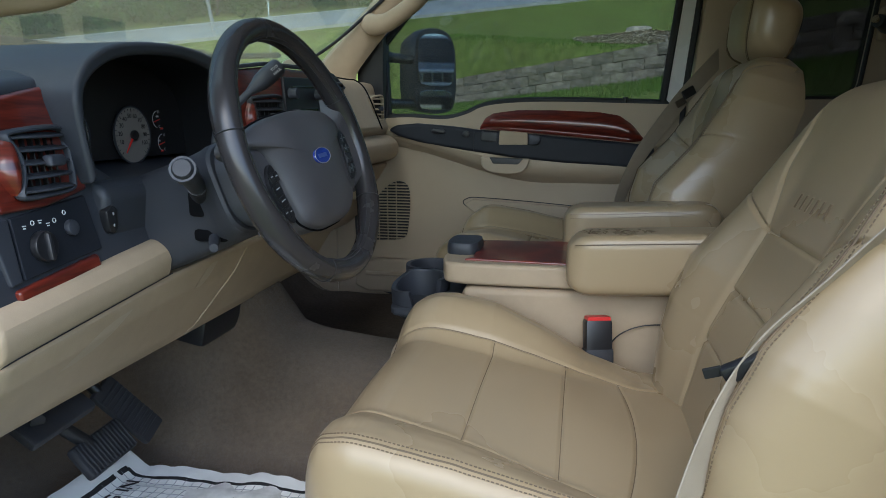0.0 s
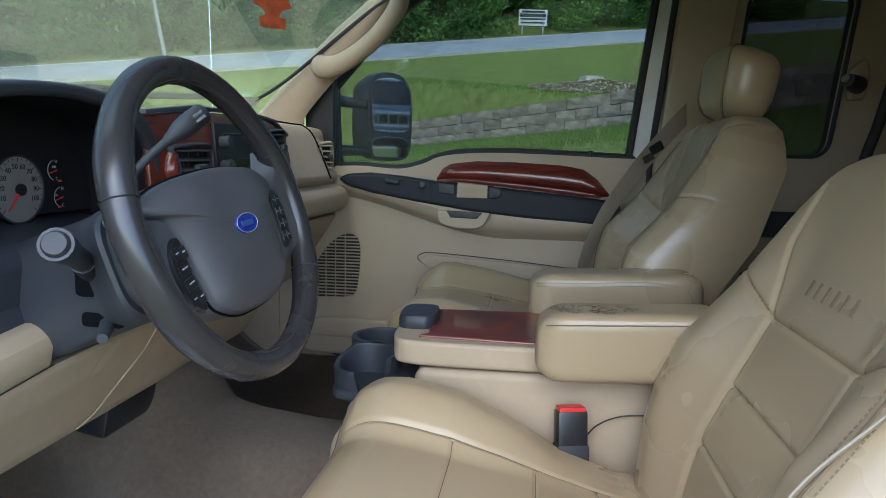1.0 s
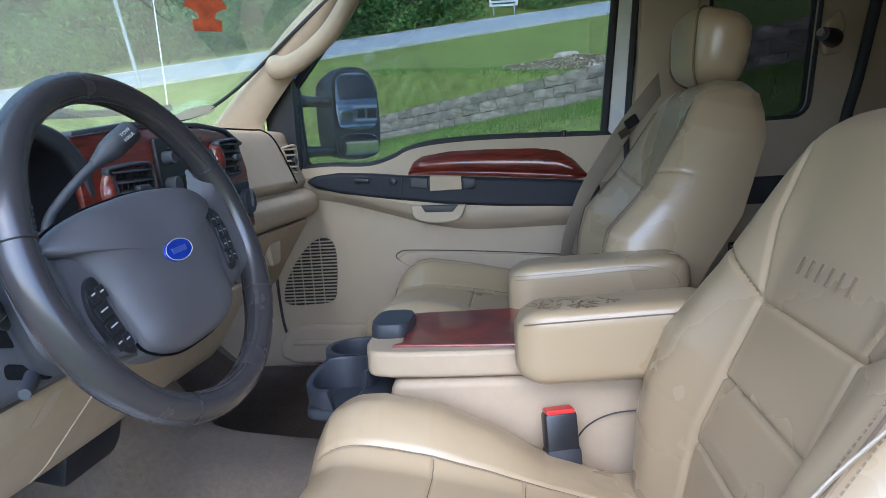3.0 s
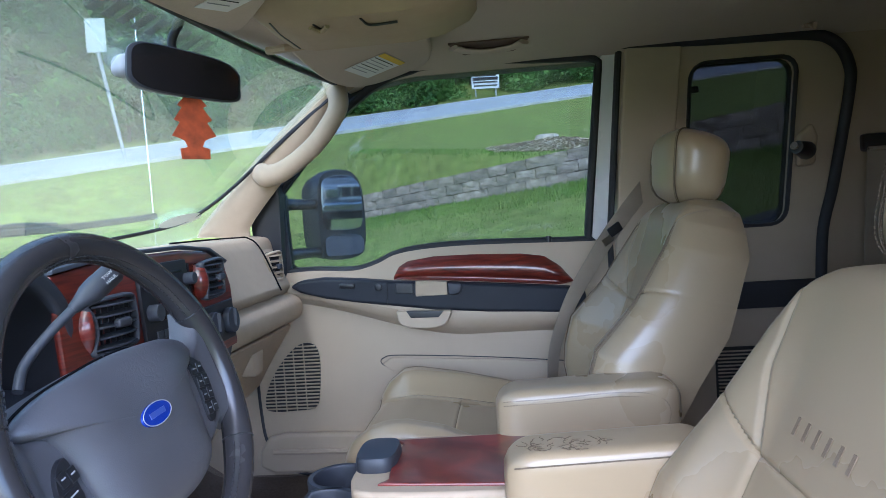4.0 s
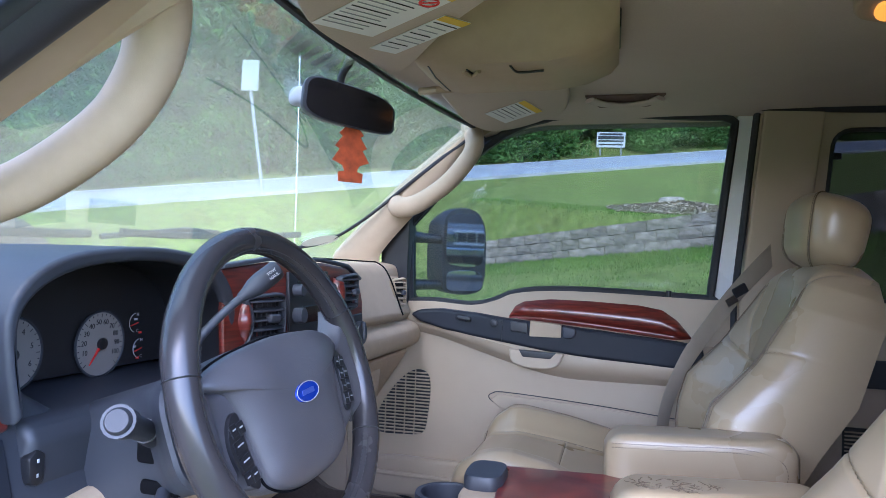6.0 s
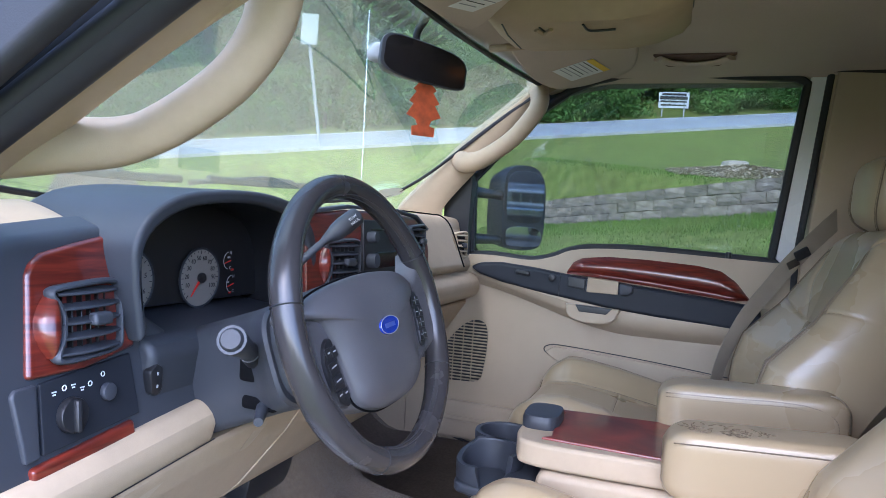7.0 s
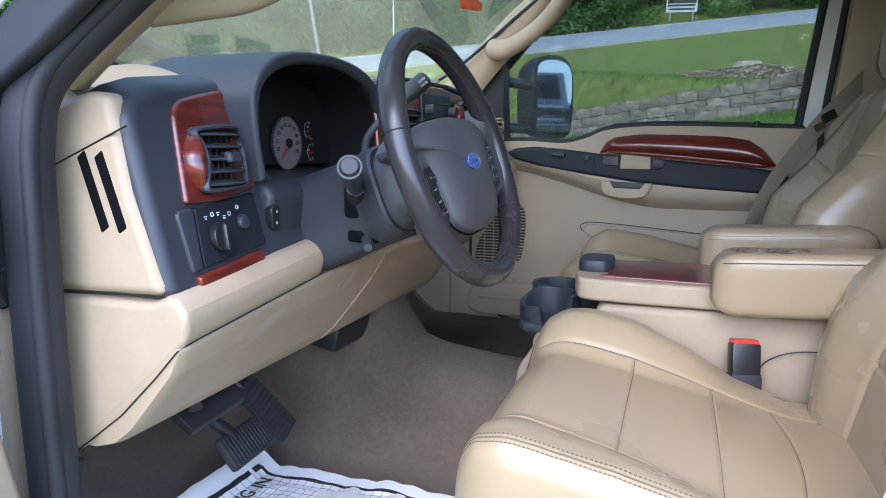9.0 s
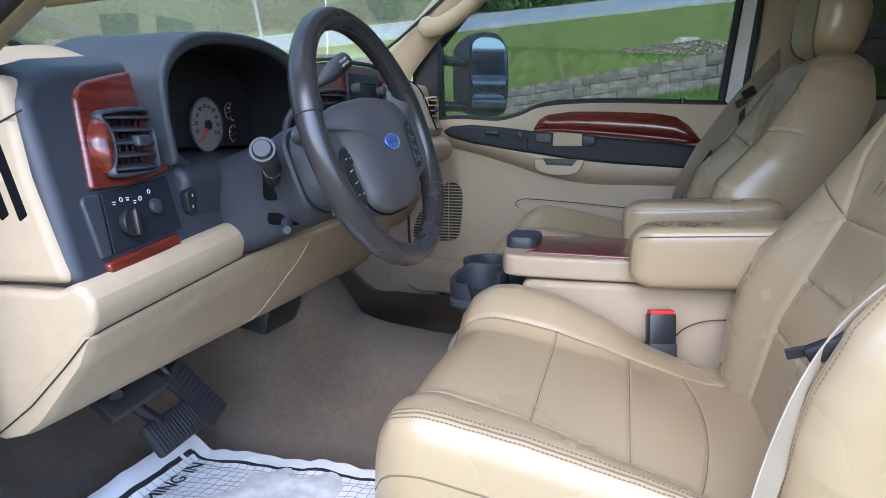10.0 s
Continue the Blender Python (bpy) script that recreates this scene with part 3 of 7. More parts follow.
def build_ceiling():
    def f(u, v):
        y = lerp(-0.80, 0.80, v)
        x = lerp(head_x(y) - 0.01, 1.62, u)
        z = 2.045 - 0.075 * abs(y / 0.8) ** 4 - 0.065 * ease(0.16, -0.2, x)
        z -= 0.012 * math.exp(-((x - 0.93 + 0.1 * y) / 0.035) ** 2) * ease(0.62, 0.45, abs(y))
        return V((x, y, z + tilt(y)))
    bm = sheet(f, 90, 60, (0, 0, 0.05))
    tagged(put("ceiling", bm, LINER), "beige cloth headliner", "ceiling", kind="structure")


STICKER = surface("pale_sticker", (0.72, 0.76, 0.68), 0.6, vary=0.05)


def build_windshield():
    def f(u, v):
        y = lerp(-0.72, 0.72, v)
        x = lerp(base_x(y), head_x(y), u)
        return V((x, y, lerp(1.53 + 0.06 * (y / 0.72) ** 2, 1.985 - 0.02 * (y / .72) ** 2, u) + 0.02 * math.sin(math.pi * u) + tilt(y) * u + 0.04 * (y - 0.75) * (1 - u)))
    t = thing("windshield", (-0.5, 0, 1.5), "dusty windshield with haze and reflections mixed into the glass, dark border", "windshield", kind="structure")
    ob = part("pane", sheet(f, 16, 24, (-0.003, 0, 0.004)), SCREEN, t, "windshield glass with a pale veil mixed in")
    ob.visible_shadow = False
    top = [f(1.0, k / 30) + V((-0.004, 0, -0.006)) for k in range(31)]
    oval = [f(0.160 + 0.034 * math.sin(a), 0.5 + 0.600 / 1.44 + 0.036 * math.cos(a)) + V((0.008, 0, -0.006)) for a in np.linspace(0, 2 * math.pi, 32, endpoint=False)]
    part("sticker", loft([oval, [p + V((0.001, 0, 0)) for p in oval]]), STICKER, t, "pale oval sticker inside the glass")
    part("seal", sweep(top, rect_shape(0.014, 0.008)), RUBBER, t)
    edge = [(-0.68, 0.20), (-0.60, 0.125), (-0.40, 0.118), (0.0, 0.118), (0.40, 0.122), (0.57, 0.125), (0.625, 0.15), (0.660, 0.22), (0.684, 0.36), (0.695, 0.6), (0.700, 0.98)]
    line = [f(p.y, 0.5 + p.x / 1.44) + V((0.006, 0, -0.004)) for p in smooth_path([(y, u, 0) for y, u in edge], 6)]
    part("border", sweep(line, rect_shape(0.007, 0.010), up=(0.7, 0, 0.7)), RUBBER, t, "black border along the glass edge")


def pillar(side):
    """A-pillar trim with a moulded grab handle standing off it."""
    s = side
    t = thing("pillar_trim", (-0.3, 0.72 * s, 1.6), "beige plastic windshield pillar trim with moulded grab handle", "pillar trim", "windshield pillar trims", kind="structure")
    if s > 0:
        front = [(-0.475, 0.715, 1.585), (-0.445, 0.71, 1.622), (-0.255, 0.71, 1.814), (-0.158, 0.71, 1.897), (-0.055, 0.705, 1.985), (0.0, 0.70, 2.02)]
        rear = [(-0.335, 0.735, 1.57), (-0.322, 0.73, 1.615), (-0.208, 0.73, 1.745), (-0.150, 0.73, 1.805), (-0.045, 0.72, 1.935), (0.13, 0.715, 2.01)]
        h = [(-0.282, 0.71, 1.748), (-0.252, 0.675, 1.736), (-0.200, 0.662, 1.746), (-0.120, 0.66, 1.800), (-0.066, 0.66, 1.862), (-0.046, 0.665, 1.905), (-0.058, 0.69, 1.955), (-0.07, 0.71, 1.975)]
    else:
        front = [(-0.385, -0.725, 1.500), (-0.330, -0.715, 1.545), (-0.266, -0.706, 1.586), (-0.158, -0.702, 1.656), (-0.045, -0.700, 1.718), (0.06, -0.695, 1.772), (0.2, -0.69, 1.845)]
        rear = [(-0.335, -0.768, 1.495), (-0.275, -0.765, 1.542), (-0.185, -0.76, 1.610), (-0.10, -0.755, 1.668), (0.04, -0.745, 1.765), (0.16, -0.735, 1.835), (0.26, -0.73, 1.87)]
        h = [(-0.275, -0.722, 1.592), (-0.232, -0.692, 1.601), (-0.185, -0.667, 1.609), (-0.135, -0.660, 1.628), (-0.070, -0.658, 1.669), (-0.034, -0.660, 1.712), (-0.016, -0.672, 1.750), (0.0, -0.70, 1.775)]
    fr, re_ = smooth_path(front, 10), smooth_path(rear, 10)
    swell = 0.022

    def f(u, v):
        k = min(len(fr) - 1, int(round(u * (len(fr) - 1))))
        p = fr[k].lerp(re_[min(len(re_) - 1, k)], v)
        return p + V((0, -s * swell * math.sin(math.pi * v) ** 0.6, 0.004 * math.sin(math.pi * v)))
    part("cover", sheet(f, len(fr) - 1, 12, (-0.012, s * 0.035, 0.012)), BEIGE, t)
    h = smooth_path(h, 8)
    sc = [curve(i / (len(h) - 1), [0, 0.15, 0.35, 0.6, 0.85, 1], [1.25, 1.2, 1.0, 1.0, 1.15, 1.2]) for i in range(len(h))]
    part("grab_handle", sweep(h, ring_shape(*((0.0245, 0.020) if s > 0 else (0.0225, 0.020)), 18), up=(0, 1, 0.2), scale=sc), BEIGE, t)


build_floor()
build_ceiling()
build_windshield()
pillar(1)
pillar(-1)

# ---- seats ----
def seat(side, lean=17.0, hinge=0.535, wing=1.0, slide=0.0, lower=0.0):
    """A leather captain's chair. side: +1 when the console lies towards +y."""
    yc = -0.42 * side
    worn = side > 0
    t = thing("front_seat", (0.3 + slide, yc, FLOOR), "tan leather captain's chair with stitched bolsters" + (" and cracked armrest" if worn else " and folded-down armrest"), "car seat", "front seats")

    def w(x, s, z):
        return V((x + slide, yc + side * s, z - lower))
    x_front = 0.048 if worn else 0.016
    zx, zz = [x_front, x_front + 0.04, 0.11, 0.22, 0.35, 0.45, 0.58], [1.09 if worn else 1.105, 1.110, 1.118, 1.10, 1.07, 1.048, 1.045]

    def near_seam(x):
        return curve(x, [0.05, 0.10, 0.27, 0.42, 0.58], [0.140, 0.142, 0.168, 0.200, 0.215])

    def half_wide(x):
        k = min(1.0, max(0.0, (x_front + 0.077 - x) / 0.078))
        return 0.262 - 0.075 * (1 - math.sqrt(1 - k * k))

    def top(x, s):
        z = sum(curve(x + dx, zx, zz) for dx in (-0.016, -0.008, 0, 0.008, 0.016)) / 5
        b = ease(0.125, 0.215, s) * 0.050 * curve(x, [0.03, 0.08, 0.15, 0.22, 0.30, 0.37, 0.46], [0.4, 0.95, 1.2, 1.15, 0.8, 0.3, 0.0])
        b += ease(near_seam(x) - 0.02, near_seam(x) + 0.06, -s) * (0.020 if worn else 0.055) * curve(x, [0.03, 0.08, 0.35, 0.58], [0.5, 1, 1, 0.5])
        z += b
        for g in (0.160, -near_seam(x)):
            z -= 0.0030 * math.exp(-((s - g) / 0.0024) ** 2) * ease(0.05, 0.09, x)
        if -near_seam(x) < s < 0.160:
            for g in (0.226, 0.341, 0.438 - 0.6 * s * s):
                z -= 0.0028 * math.exp(-((x - g) / 0.0021) ** 2)
            z += 0.006 * math.cos(math.pi * s / 0.31) * (1 - math.exp(-((x - 0.225) / 0.04) ** 2) * 0.3)
        k = 1 - min(1, max(0, (x - x_front) / 0.035))
        z -= 0.060 * (1 - math.sqrt(max(0, 1 - k * k)))
        if worn:
            z += 0.0014 * noise.noise(V((x * 14, s * 10, 3))) + 0.0008 * noise.noise(V((x * 45, s * 60, 7))) * ease(0.10, 0.2, abs(s))
        return z
    rings, n = [], 210
    for x in np.concatenate([np.linspace(x_front, 0.1, 20), np.linspace(0.102, 0.58, 240)]):
        W = half_wide(x)
        ring = []
        for i in range(n):
            s = lerp(-W, W, i / (n - 1))
            e = max(0, (abs(s) - (W - 0.030)) / 0.030)
            ring.append(w(x, s, top(x, s) - 0.032 * (1 - math.sqrt(max(0, 1 - e * e)))))
        zb = 0.965
        ring += [w(x, W + 0.004, top(x, W) - 0.075), w(x, W - 0.004, zb), w(x, 0, zb - 0.01), w(x, -W + 0.004, zb), w(x, -W - 0.004, top(x, -W) - 0.075)]
        rings.append(ring)
    cushion = part("cushion", loft(rings), LEATHER, t)
    def line_x(s, a, b, lift=0.001):
        return [w(x, s, top(x, s) + lift) for x in np.linspace(a, b, 60)]
    def edge_line(inset, lift):
        pts = []
        for x in np.linspace(x_front + 0.004, 0.57, 90):
            q = half_wide(x) - inset
            e = max(0, 1 - inset / 0.030)
            pts.append(w(x, -q, top(x, -q) - 0.032 * (1 - math.sqrt(1 - e * e)) + lift))
        return pts
    for inset in (0.024, 0.013):
        tagged(part("stitching", stitches([edge_line(inset, 0.0007)], 0.0050, (0.0032, 0.0014)), THREAD, cushion), kind="stuff")
    part("seam", tube(line_x(0.160, 0.09, 0.50, -0.0002), 0.0010, 6), THREAD, cushion)
    part("seam", tube([w(x, -near_seam(x), top(x, -near_seam(x)) - 0.0002) for x in np.linspace(0.09, 0.56, 60)], 0.0010, 6), THREAD, cushion)
    for g, q in ((0.226, 0), (0.341, 0), (0.438, 0.6)):
        part("seam", tube([w(g - q * s * s, s, top(g - q * s * s, s) - 0.0002) for s in np.linspace(0.003 - near_seam(g), 0.157, 40)], 0.0010, 6), THREAD, cushion)
    part("seam", tube(edge_line(0.0185, -0.0004), 0.0013, 6), THREAD, cushion)
    part("seam", tube([w(x_front + 0.012, s, top(x_front + 0.012, s) + 0.0002) for s in np.linspace(-0.17, 0.19, 40)], 0.0012, 6), THREAD, cushion)
    part("seam", tube([w(x, -half_wide(x) - 0.003, top(x, -half_wide(x)) - 0.066) for x in np.linspace(x_front + 0.01, 0.57, 40)], 0.0013, 6), THREAD, cushion)
    base = box((0.31 + slide, yc, (FLOOR + 0.96) / 2), (0.46, 0.44, 0.95 - FLOOR), 0.03)
    part("seat_base", base, BEIGE_DIM, t)
    part("side_trim", box((0.33 + slide, yc - side * 0.255, 0.945), (0.5, 0.035, 0.085), 0.012), BEIGE, t)

    # backrest, in a frame that leans back
    a = radians(lean)
    up, fwd, o = V((math.sin(a), 0, math.cos(a))), V((-math.cos(a), 0, math.sin(a))), V((hinge + slide, yc, 1.03 - lower + (0.0 if worn else 0.014)))

    def wide(h):
        return curve(h, [0, 0.08, 0.2, 0.29, 0.34, 0.44, 0.49, 0.525, 0.545], [0.245, 0.262, 0.265, 0.255, 0.245, 0.222, 0.198, 0.165, 0.11])

    def face(h, s):
        W = wide(h)
        k = curve(h, [0, 0.1, 0.22, 0.32, 0.44, 0.54], [0.055, 0.088, 0.095, 0.05, 0.018, 0.0])
        d = wing * k * ease(0.09, 0.195, abs(s)) + curve(h, [0, 0.15, 0.35, 0.6], [0.0, 0.018, 0.008, 0.0])
        g = curve(h, [0.0, 0.1, 0.305, 0.40, 0.52, 0.6], [0.10, 0.108, 0.108, 0.150, 0.165, 0.16])
        d -= 0.0045 * math.exp(-((abs(s) - g) / 0.0042) ** 2)
        if abs(s) < g:
            for q in (0.13, 0.212, 0.307):
                d -= 0.004 * math.exp(-((h - q) / 0.0028) ** 2)
        elif h > 0.25:
            d -= 0.005 * math.exp(-((h - 0.307 - 0.45 * (abs(s) - g)) / 0.0035) ** 2)
        e = max(0, (abs(s) - (W - 0.045)) / 0.045)
        d -= 0.06 * (1 - math.sqrt(max(0, 1 - min(1, e) ** 2)))
        k = max(0, (h - 0.485) / 0.06)
        d -= 0.06 * (1 - math.sqrt(max(0, 1 - min(1, k) ** 2)))
        return d

    def b(h, s, d):
        return o + up * h + fwd * d + V((0, side * s, 0))
    rings = []
    for h in np.concatenate([np.linspace(-0.02, 0.46, 170), np.linspace(0.463, 0.545, 34)]):
        W = wide(h)
        bk = -(curve(h, [-0.02, 0.1, 0.36, 0.48, 0.525, 0.545], [0.10, 0.13, 0.125, 0.115, 0.105, 0.09]) if worn else curve(h, [-0.02, 0.1, 0.2, 0.3, 0.45, 0.525, 0.545], [0.04, 0.055, 0.078, 0.112, 0.125, 0.108, 0.09]))
        ring = [b(h, s, max(face(h, s), bk + 0.02)) for s in np.linspace(-W, W, n)]
        ring += [b(h, W + 0.003, lerp(max(face(h, W), bk + 0.02), bk, 0.5)), b(h, W - 0.02, bk), b(h, 0, bk - 0.01), b(h, -W + 0.02, bk), b(h, -W - 0.003, lerp(max(face(h, W), bk + 0.02), bk, 0.5))]
        rings.append(ring)
    back = part("backrest", loft(rings), LEATHER, t)
    sides, big = ((-1,), 0.0) if worn else ((1, -1), 0.0004)
    for q in sides:
        for inset in (0.050, 0.034):
            line = [b(h, q * (wide(h) - inset), face(h, wide(h) - inset) + 0.0008) for h in np.linspace(0.03, 0.48, 60)]
            tagged(part("stitching", stitches([line], 0.0056, (0.0036, 0.0014 + big)), THREAD, back), kind="stuff")
        part("seam", tube([b(h, q * (wide(h) - 0.042), face(h, wide(h) - 0.042) + 0.0002) for h in np.linspace(0.03, 0.485, 60)], 0.0016 + big, 6), THREAD, back)
    # headrest on two posts
    ho = o + up * 0.518 + fwd * (-0.028 if not worn else -0.066)
    rings = []
    for k in np.linspace(-1, 1, 25):
        f = max(0.05, 1 - abs(k) ** 4) ** 0.5
        W, D = 0.128 * f * (1 + 0.03 * k), 0.064 * f * (1.0 + 0.08 * k)
        ring = []
        for q in np.linspace(0, 2 * math.pi, 40, endpoint=False):
            c, sn = math.cos(q), math.sin(q)
            ring.append(ho + up * (0.088 + 0.078 * k) + V((0, side * W * math.copysign(abs(c) ** 0.6, c), 0)) + fwd * (D * math.copysign(abs(sn) ** 0.75, sn) + 0.01 * k))
        rings.append(ring)
    hr = part("headrest", loft(rings), LEATHER, t)
    seam = [[ho + up * (0.088 + 0.079 * k) + V((0, side * q * 0.105 * max(0.05, 1 - abs(k) ** 4) ** 0.5, 0)) + fwd * (0.0645 * max(0.05, 1 - abs(k) ** 4) ** 0.5 * 0.80 * (1.0 + 0.08 * k) + 0.01 * k) for k in np.linspace(-0.95, 0.97, 40)] for q in (1, -1)]
    for line in seam:
        part("seam", tube(line, 0.0012, 6), THREAD, hr)
        for dy in (0.006, -0.006):
            tagged(part("stitching", stitches([[p + V((0, dy, 0)) + fwd * 0.0015 for p in line]], 0.0056, (0.0036, 0.0014)), THREAD, hr), kind="stuff")
    for q in (-0.05, 0.05):
        part("headrest_post", tube([ho + up * -0.05 + V((0, q, 0)), ho + up * 0.04 + V((0, q, 0))], 0.006, 10, up=(0, 1, 0)), CHROME, t)

    # armrest
    z0, z1, y0 = (1.178, 1.284, 0.185) if side > 0 else (1.192, 1.296, 0.205)
    x0, x1 = (0.335, 0.62) if side > 0 else (0.322, 0.635)
    rings = []
    for q in np.linspace(0, 1, 44):
        x = lerp(x0, x1, q)
        r = 0.045
        f = min(1, (x - x0 + 0.001) / r)
        g = min(1, (x1 - x + 0.001) / r)
        k = math.sqrt(max(0.02, 1 - (1 - f) ** 2)) * math.sqrt(max(0.02, 1 - (1 - g) ** 2))
        zc, hz = (z0 + z1) / 2, (z1 - z0) / 2 * lerp(0.35, 1, k)
        hy = 0.052 * lerp(0.5, 1, k)
        ring = []
        for e in np.linspace(0, 2 * math.pi, 36, endpoint=False):
            c, sn = math.cos(e), math.sin(e)
            ring.append(V((x, yc + side * (0.285 + hy * math.copysign(abs(c) ** 0.33, c)), zc + hz * math.copysign(abs(sn) ** 0.40, sn) + 0.012 * (q - 0.5))))
        rings.append(ring)
    arm = part("armrest", loft(rings), LEATHER, t, "padded leather armrest" + (" with cracked worn end" if worn else ""))
    cy = yc + side * 0.285
    zt, zb = z1 - 0.015, z0 + 0.012
    if worn:
        part("seam", tube([V((lerp(x0 + 0.014, x1 - 0.014, q), cy - 0.0512, zt + 0.012 * (q - 0.5))) for q in np.linspace(0, 1, 40)], 0.0010, 6), THREAD, arm)
    else:
        for k in (0.0, 0.007):
            loop = smooth_path([(x0 + 0.016, cy - 0.0508, zt - k - 0.006), (x0 + 0.10, cy - 0.0512, zt - k - 0.003), (x1 - 0.09, cy - 0.0512, zt - k + 0.003), (x1 - 0.035 - k, cy - 0.0508, zt - k - 0.010), (x1 - 0.022 - k, cy - 0.0498, (zt + zb) / 2), (x1 - 0.04 - k, cy - 0.0508, zb + k + 0.010), (x1 - 0.09, cy - 0.0512, zb + k + 0.003), (x0 + 0.10, cy - 0.0512, zb + k - 0.004)], 10)
            tagged(part("stitching", stitches([loop], 0.0052, (0.0032, 0.0013)), THREAD, arm), kind="stuff")
    if worn:
        rng = random.Random(21)
        zt = z1
        for k in range(40):
            x, y = x0 + rng.uniform(0.03, 0.15), yc + side * (0.285 + rng.uniform(-0.036, 0.004))
            a = rng.uniform(0, 6.28)
            pts = []
            for j in range(5):
                pts.append(V((x, y, zt + 0.0004 + 0.012 * ((x - x0) / (x1 - x0) - 0.5))))
                a += rng.uniform(-1.1, 1.1)
                x, y = x + 0.0055 * math.cos(a), y + 0.0055 * math.sin(a)
            part("crack", tube(pts, 0.00055, 5, scale=[0.3, 1, 1, 0.9, 0.3]), THREAD, arm)
    for k in range(6 if worn else 0):
        s0, h0 = 0.062 - 0.021 * k, 0.348
        pts = [b(h0 + dh, s0 + ds, face(h0 + dh, s0 + ds) + 0.0006) for ds, dh in ((0.0, 0.0), (-0.006, 0.0), (-0.0075, 0.019), (-0.0015, 0.019))]
        bm = bmesh.new()
        bm.faces.new([bm.verts.new(p) for p in pts])
        ex = bmesh.ops.extrude_face_region(bm, geom=bm.faces[:])
        bmesh.ops.translate(bm, vec=fwd * 0.0008, verts=[q for q in ex["geom"] if isinstance(q, bmesh.types.BMVert)])
        part("embroidered_bar", bm, EMBROIDERY, back, "brown embroidered mark")
    return t


EMBROIDERY = surface("brown_embroidery", (0.23, 0.165, 0.10), 0.85, grain=600, bump=0.8, depth=0.001)
seat(1, lean=22.0, hinge=0.505, wing=0.5)
seat(-1, lean=16.0, hinge=0.555, lower=-0.045)

# ---- dashboard ----
LEGEND = surface("dim_legend", (0.34, 0.35, 0.36), 0.6, vary=0.02)


def vent(parent, c, wid, hgt, yaw, cheek=True, cheek_mat=None, trim=None):
    """A louvred air vent facing +x turned by yaw: bowed blades in a rounded frame, with a glossy crescent cheek beside it."""
    cheek_mat, trim = cheek_mat or WOOD, trim or DARK
    m = Matrix.Translation(c) @ Euler((0, 0, radians(yaw))).to_matrix().to_4x4()
    ky, kz = wid / 0.10, hgt / 0.068
    rim = [(-0.047, 0.028), (-0.040, 0.033), (0.0, 0.037), (0.034, 0.037), (0.046, 0.030), (0.050, 0.0), (0.048, -0.028), (0.036, -0.034), (0.0, -0.036), (-0.036, -0.037), (-0.041, -0.030), (-0.036, -0.016), (-0.035, 0.004), (-0.040, 0.018)]
    rim = [(y * ky, z * kz) for y, z in rim]

    def bow(y):
        return 0.012 * (1 - (2 * y / wid) ** 2)
    v = part("air_vent", join_m(m, prism(rim, "x", -0.036, -0.012, 0.001)), VOID, parent, "black louvred air vent")
    line = [V((0.5 * bow(p.x), p.x, p.y)) for p in smooth_path([(y, z, 0) for y, z in rim], 4, True)]
    part("frame", join_m(m, sweep(line, ring_shape(0.0034, 0.0075, 10), True, up=(1, 0, 0))), trim, v)
    for k in range(5):
        z = lerp(-0.029, 0.029, k / 4) * kz
        left = -0.036 if abs(k - 2) < 2 else -0.040
        pts = [(bow(y) - 0.004, y, z + 0.0012 * (y / wid)) for y in np.linspace(left * ky, 0.047 * ky, 9)]
        part("louvre", join_m(m, sweep(pts, rect_shape(0.016, 0.0030, 0.0012), up=(0.25, 0, 1))), trim, v)
    for k in range(7):
        y = lerp(-0.031, 0.042, k / 6) * ky
        part("fin", join_m(m, box((-0.010 + bow(y) * 0.6, y, 0), (0.012, 0.0020, hgt * 0.92), 0.0006, seg=1)), BLACK, v)
    part("slider", join_m(m, box((bow(0) + 0.004, 0.006 * ky, 0.001), (0.012, 0.026 * ky, 0.013 * kz), 0.0035, seg=3)), DARK, v)
    if cheek:
        def moon(u, w):
            z = lerp(-0.034, 0.031, w) * kz
            k = math.sin(math.pi * min(0.98, max(0.02, w)))
            y0, y1 = -0.043 * ky - 0.017 * ky * k ** 0.8, -0.041 * ky + 0.006 * ky * k
            return V((0.016 * math.sin(math.pi * (0.12 + 0.80 * u)) * k ** 0.5 - 0.002, lerp(y0, y1, u), z))
        part("cheek", join_m(m, sheet(moon, 10, 20, (-0.012, 0, 0))), cheek_mat, v)


def join_m(m, *bms):
    b = join(*bms)
    b.transform(m)
    return b


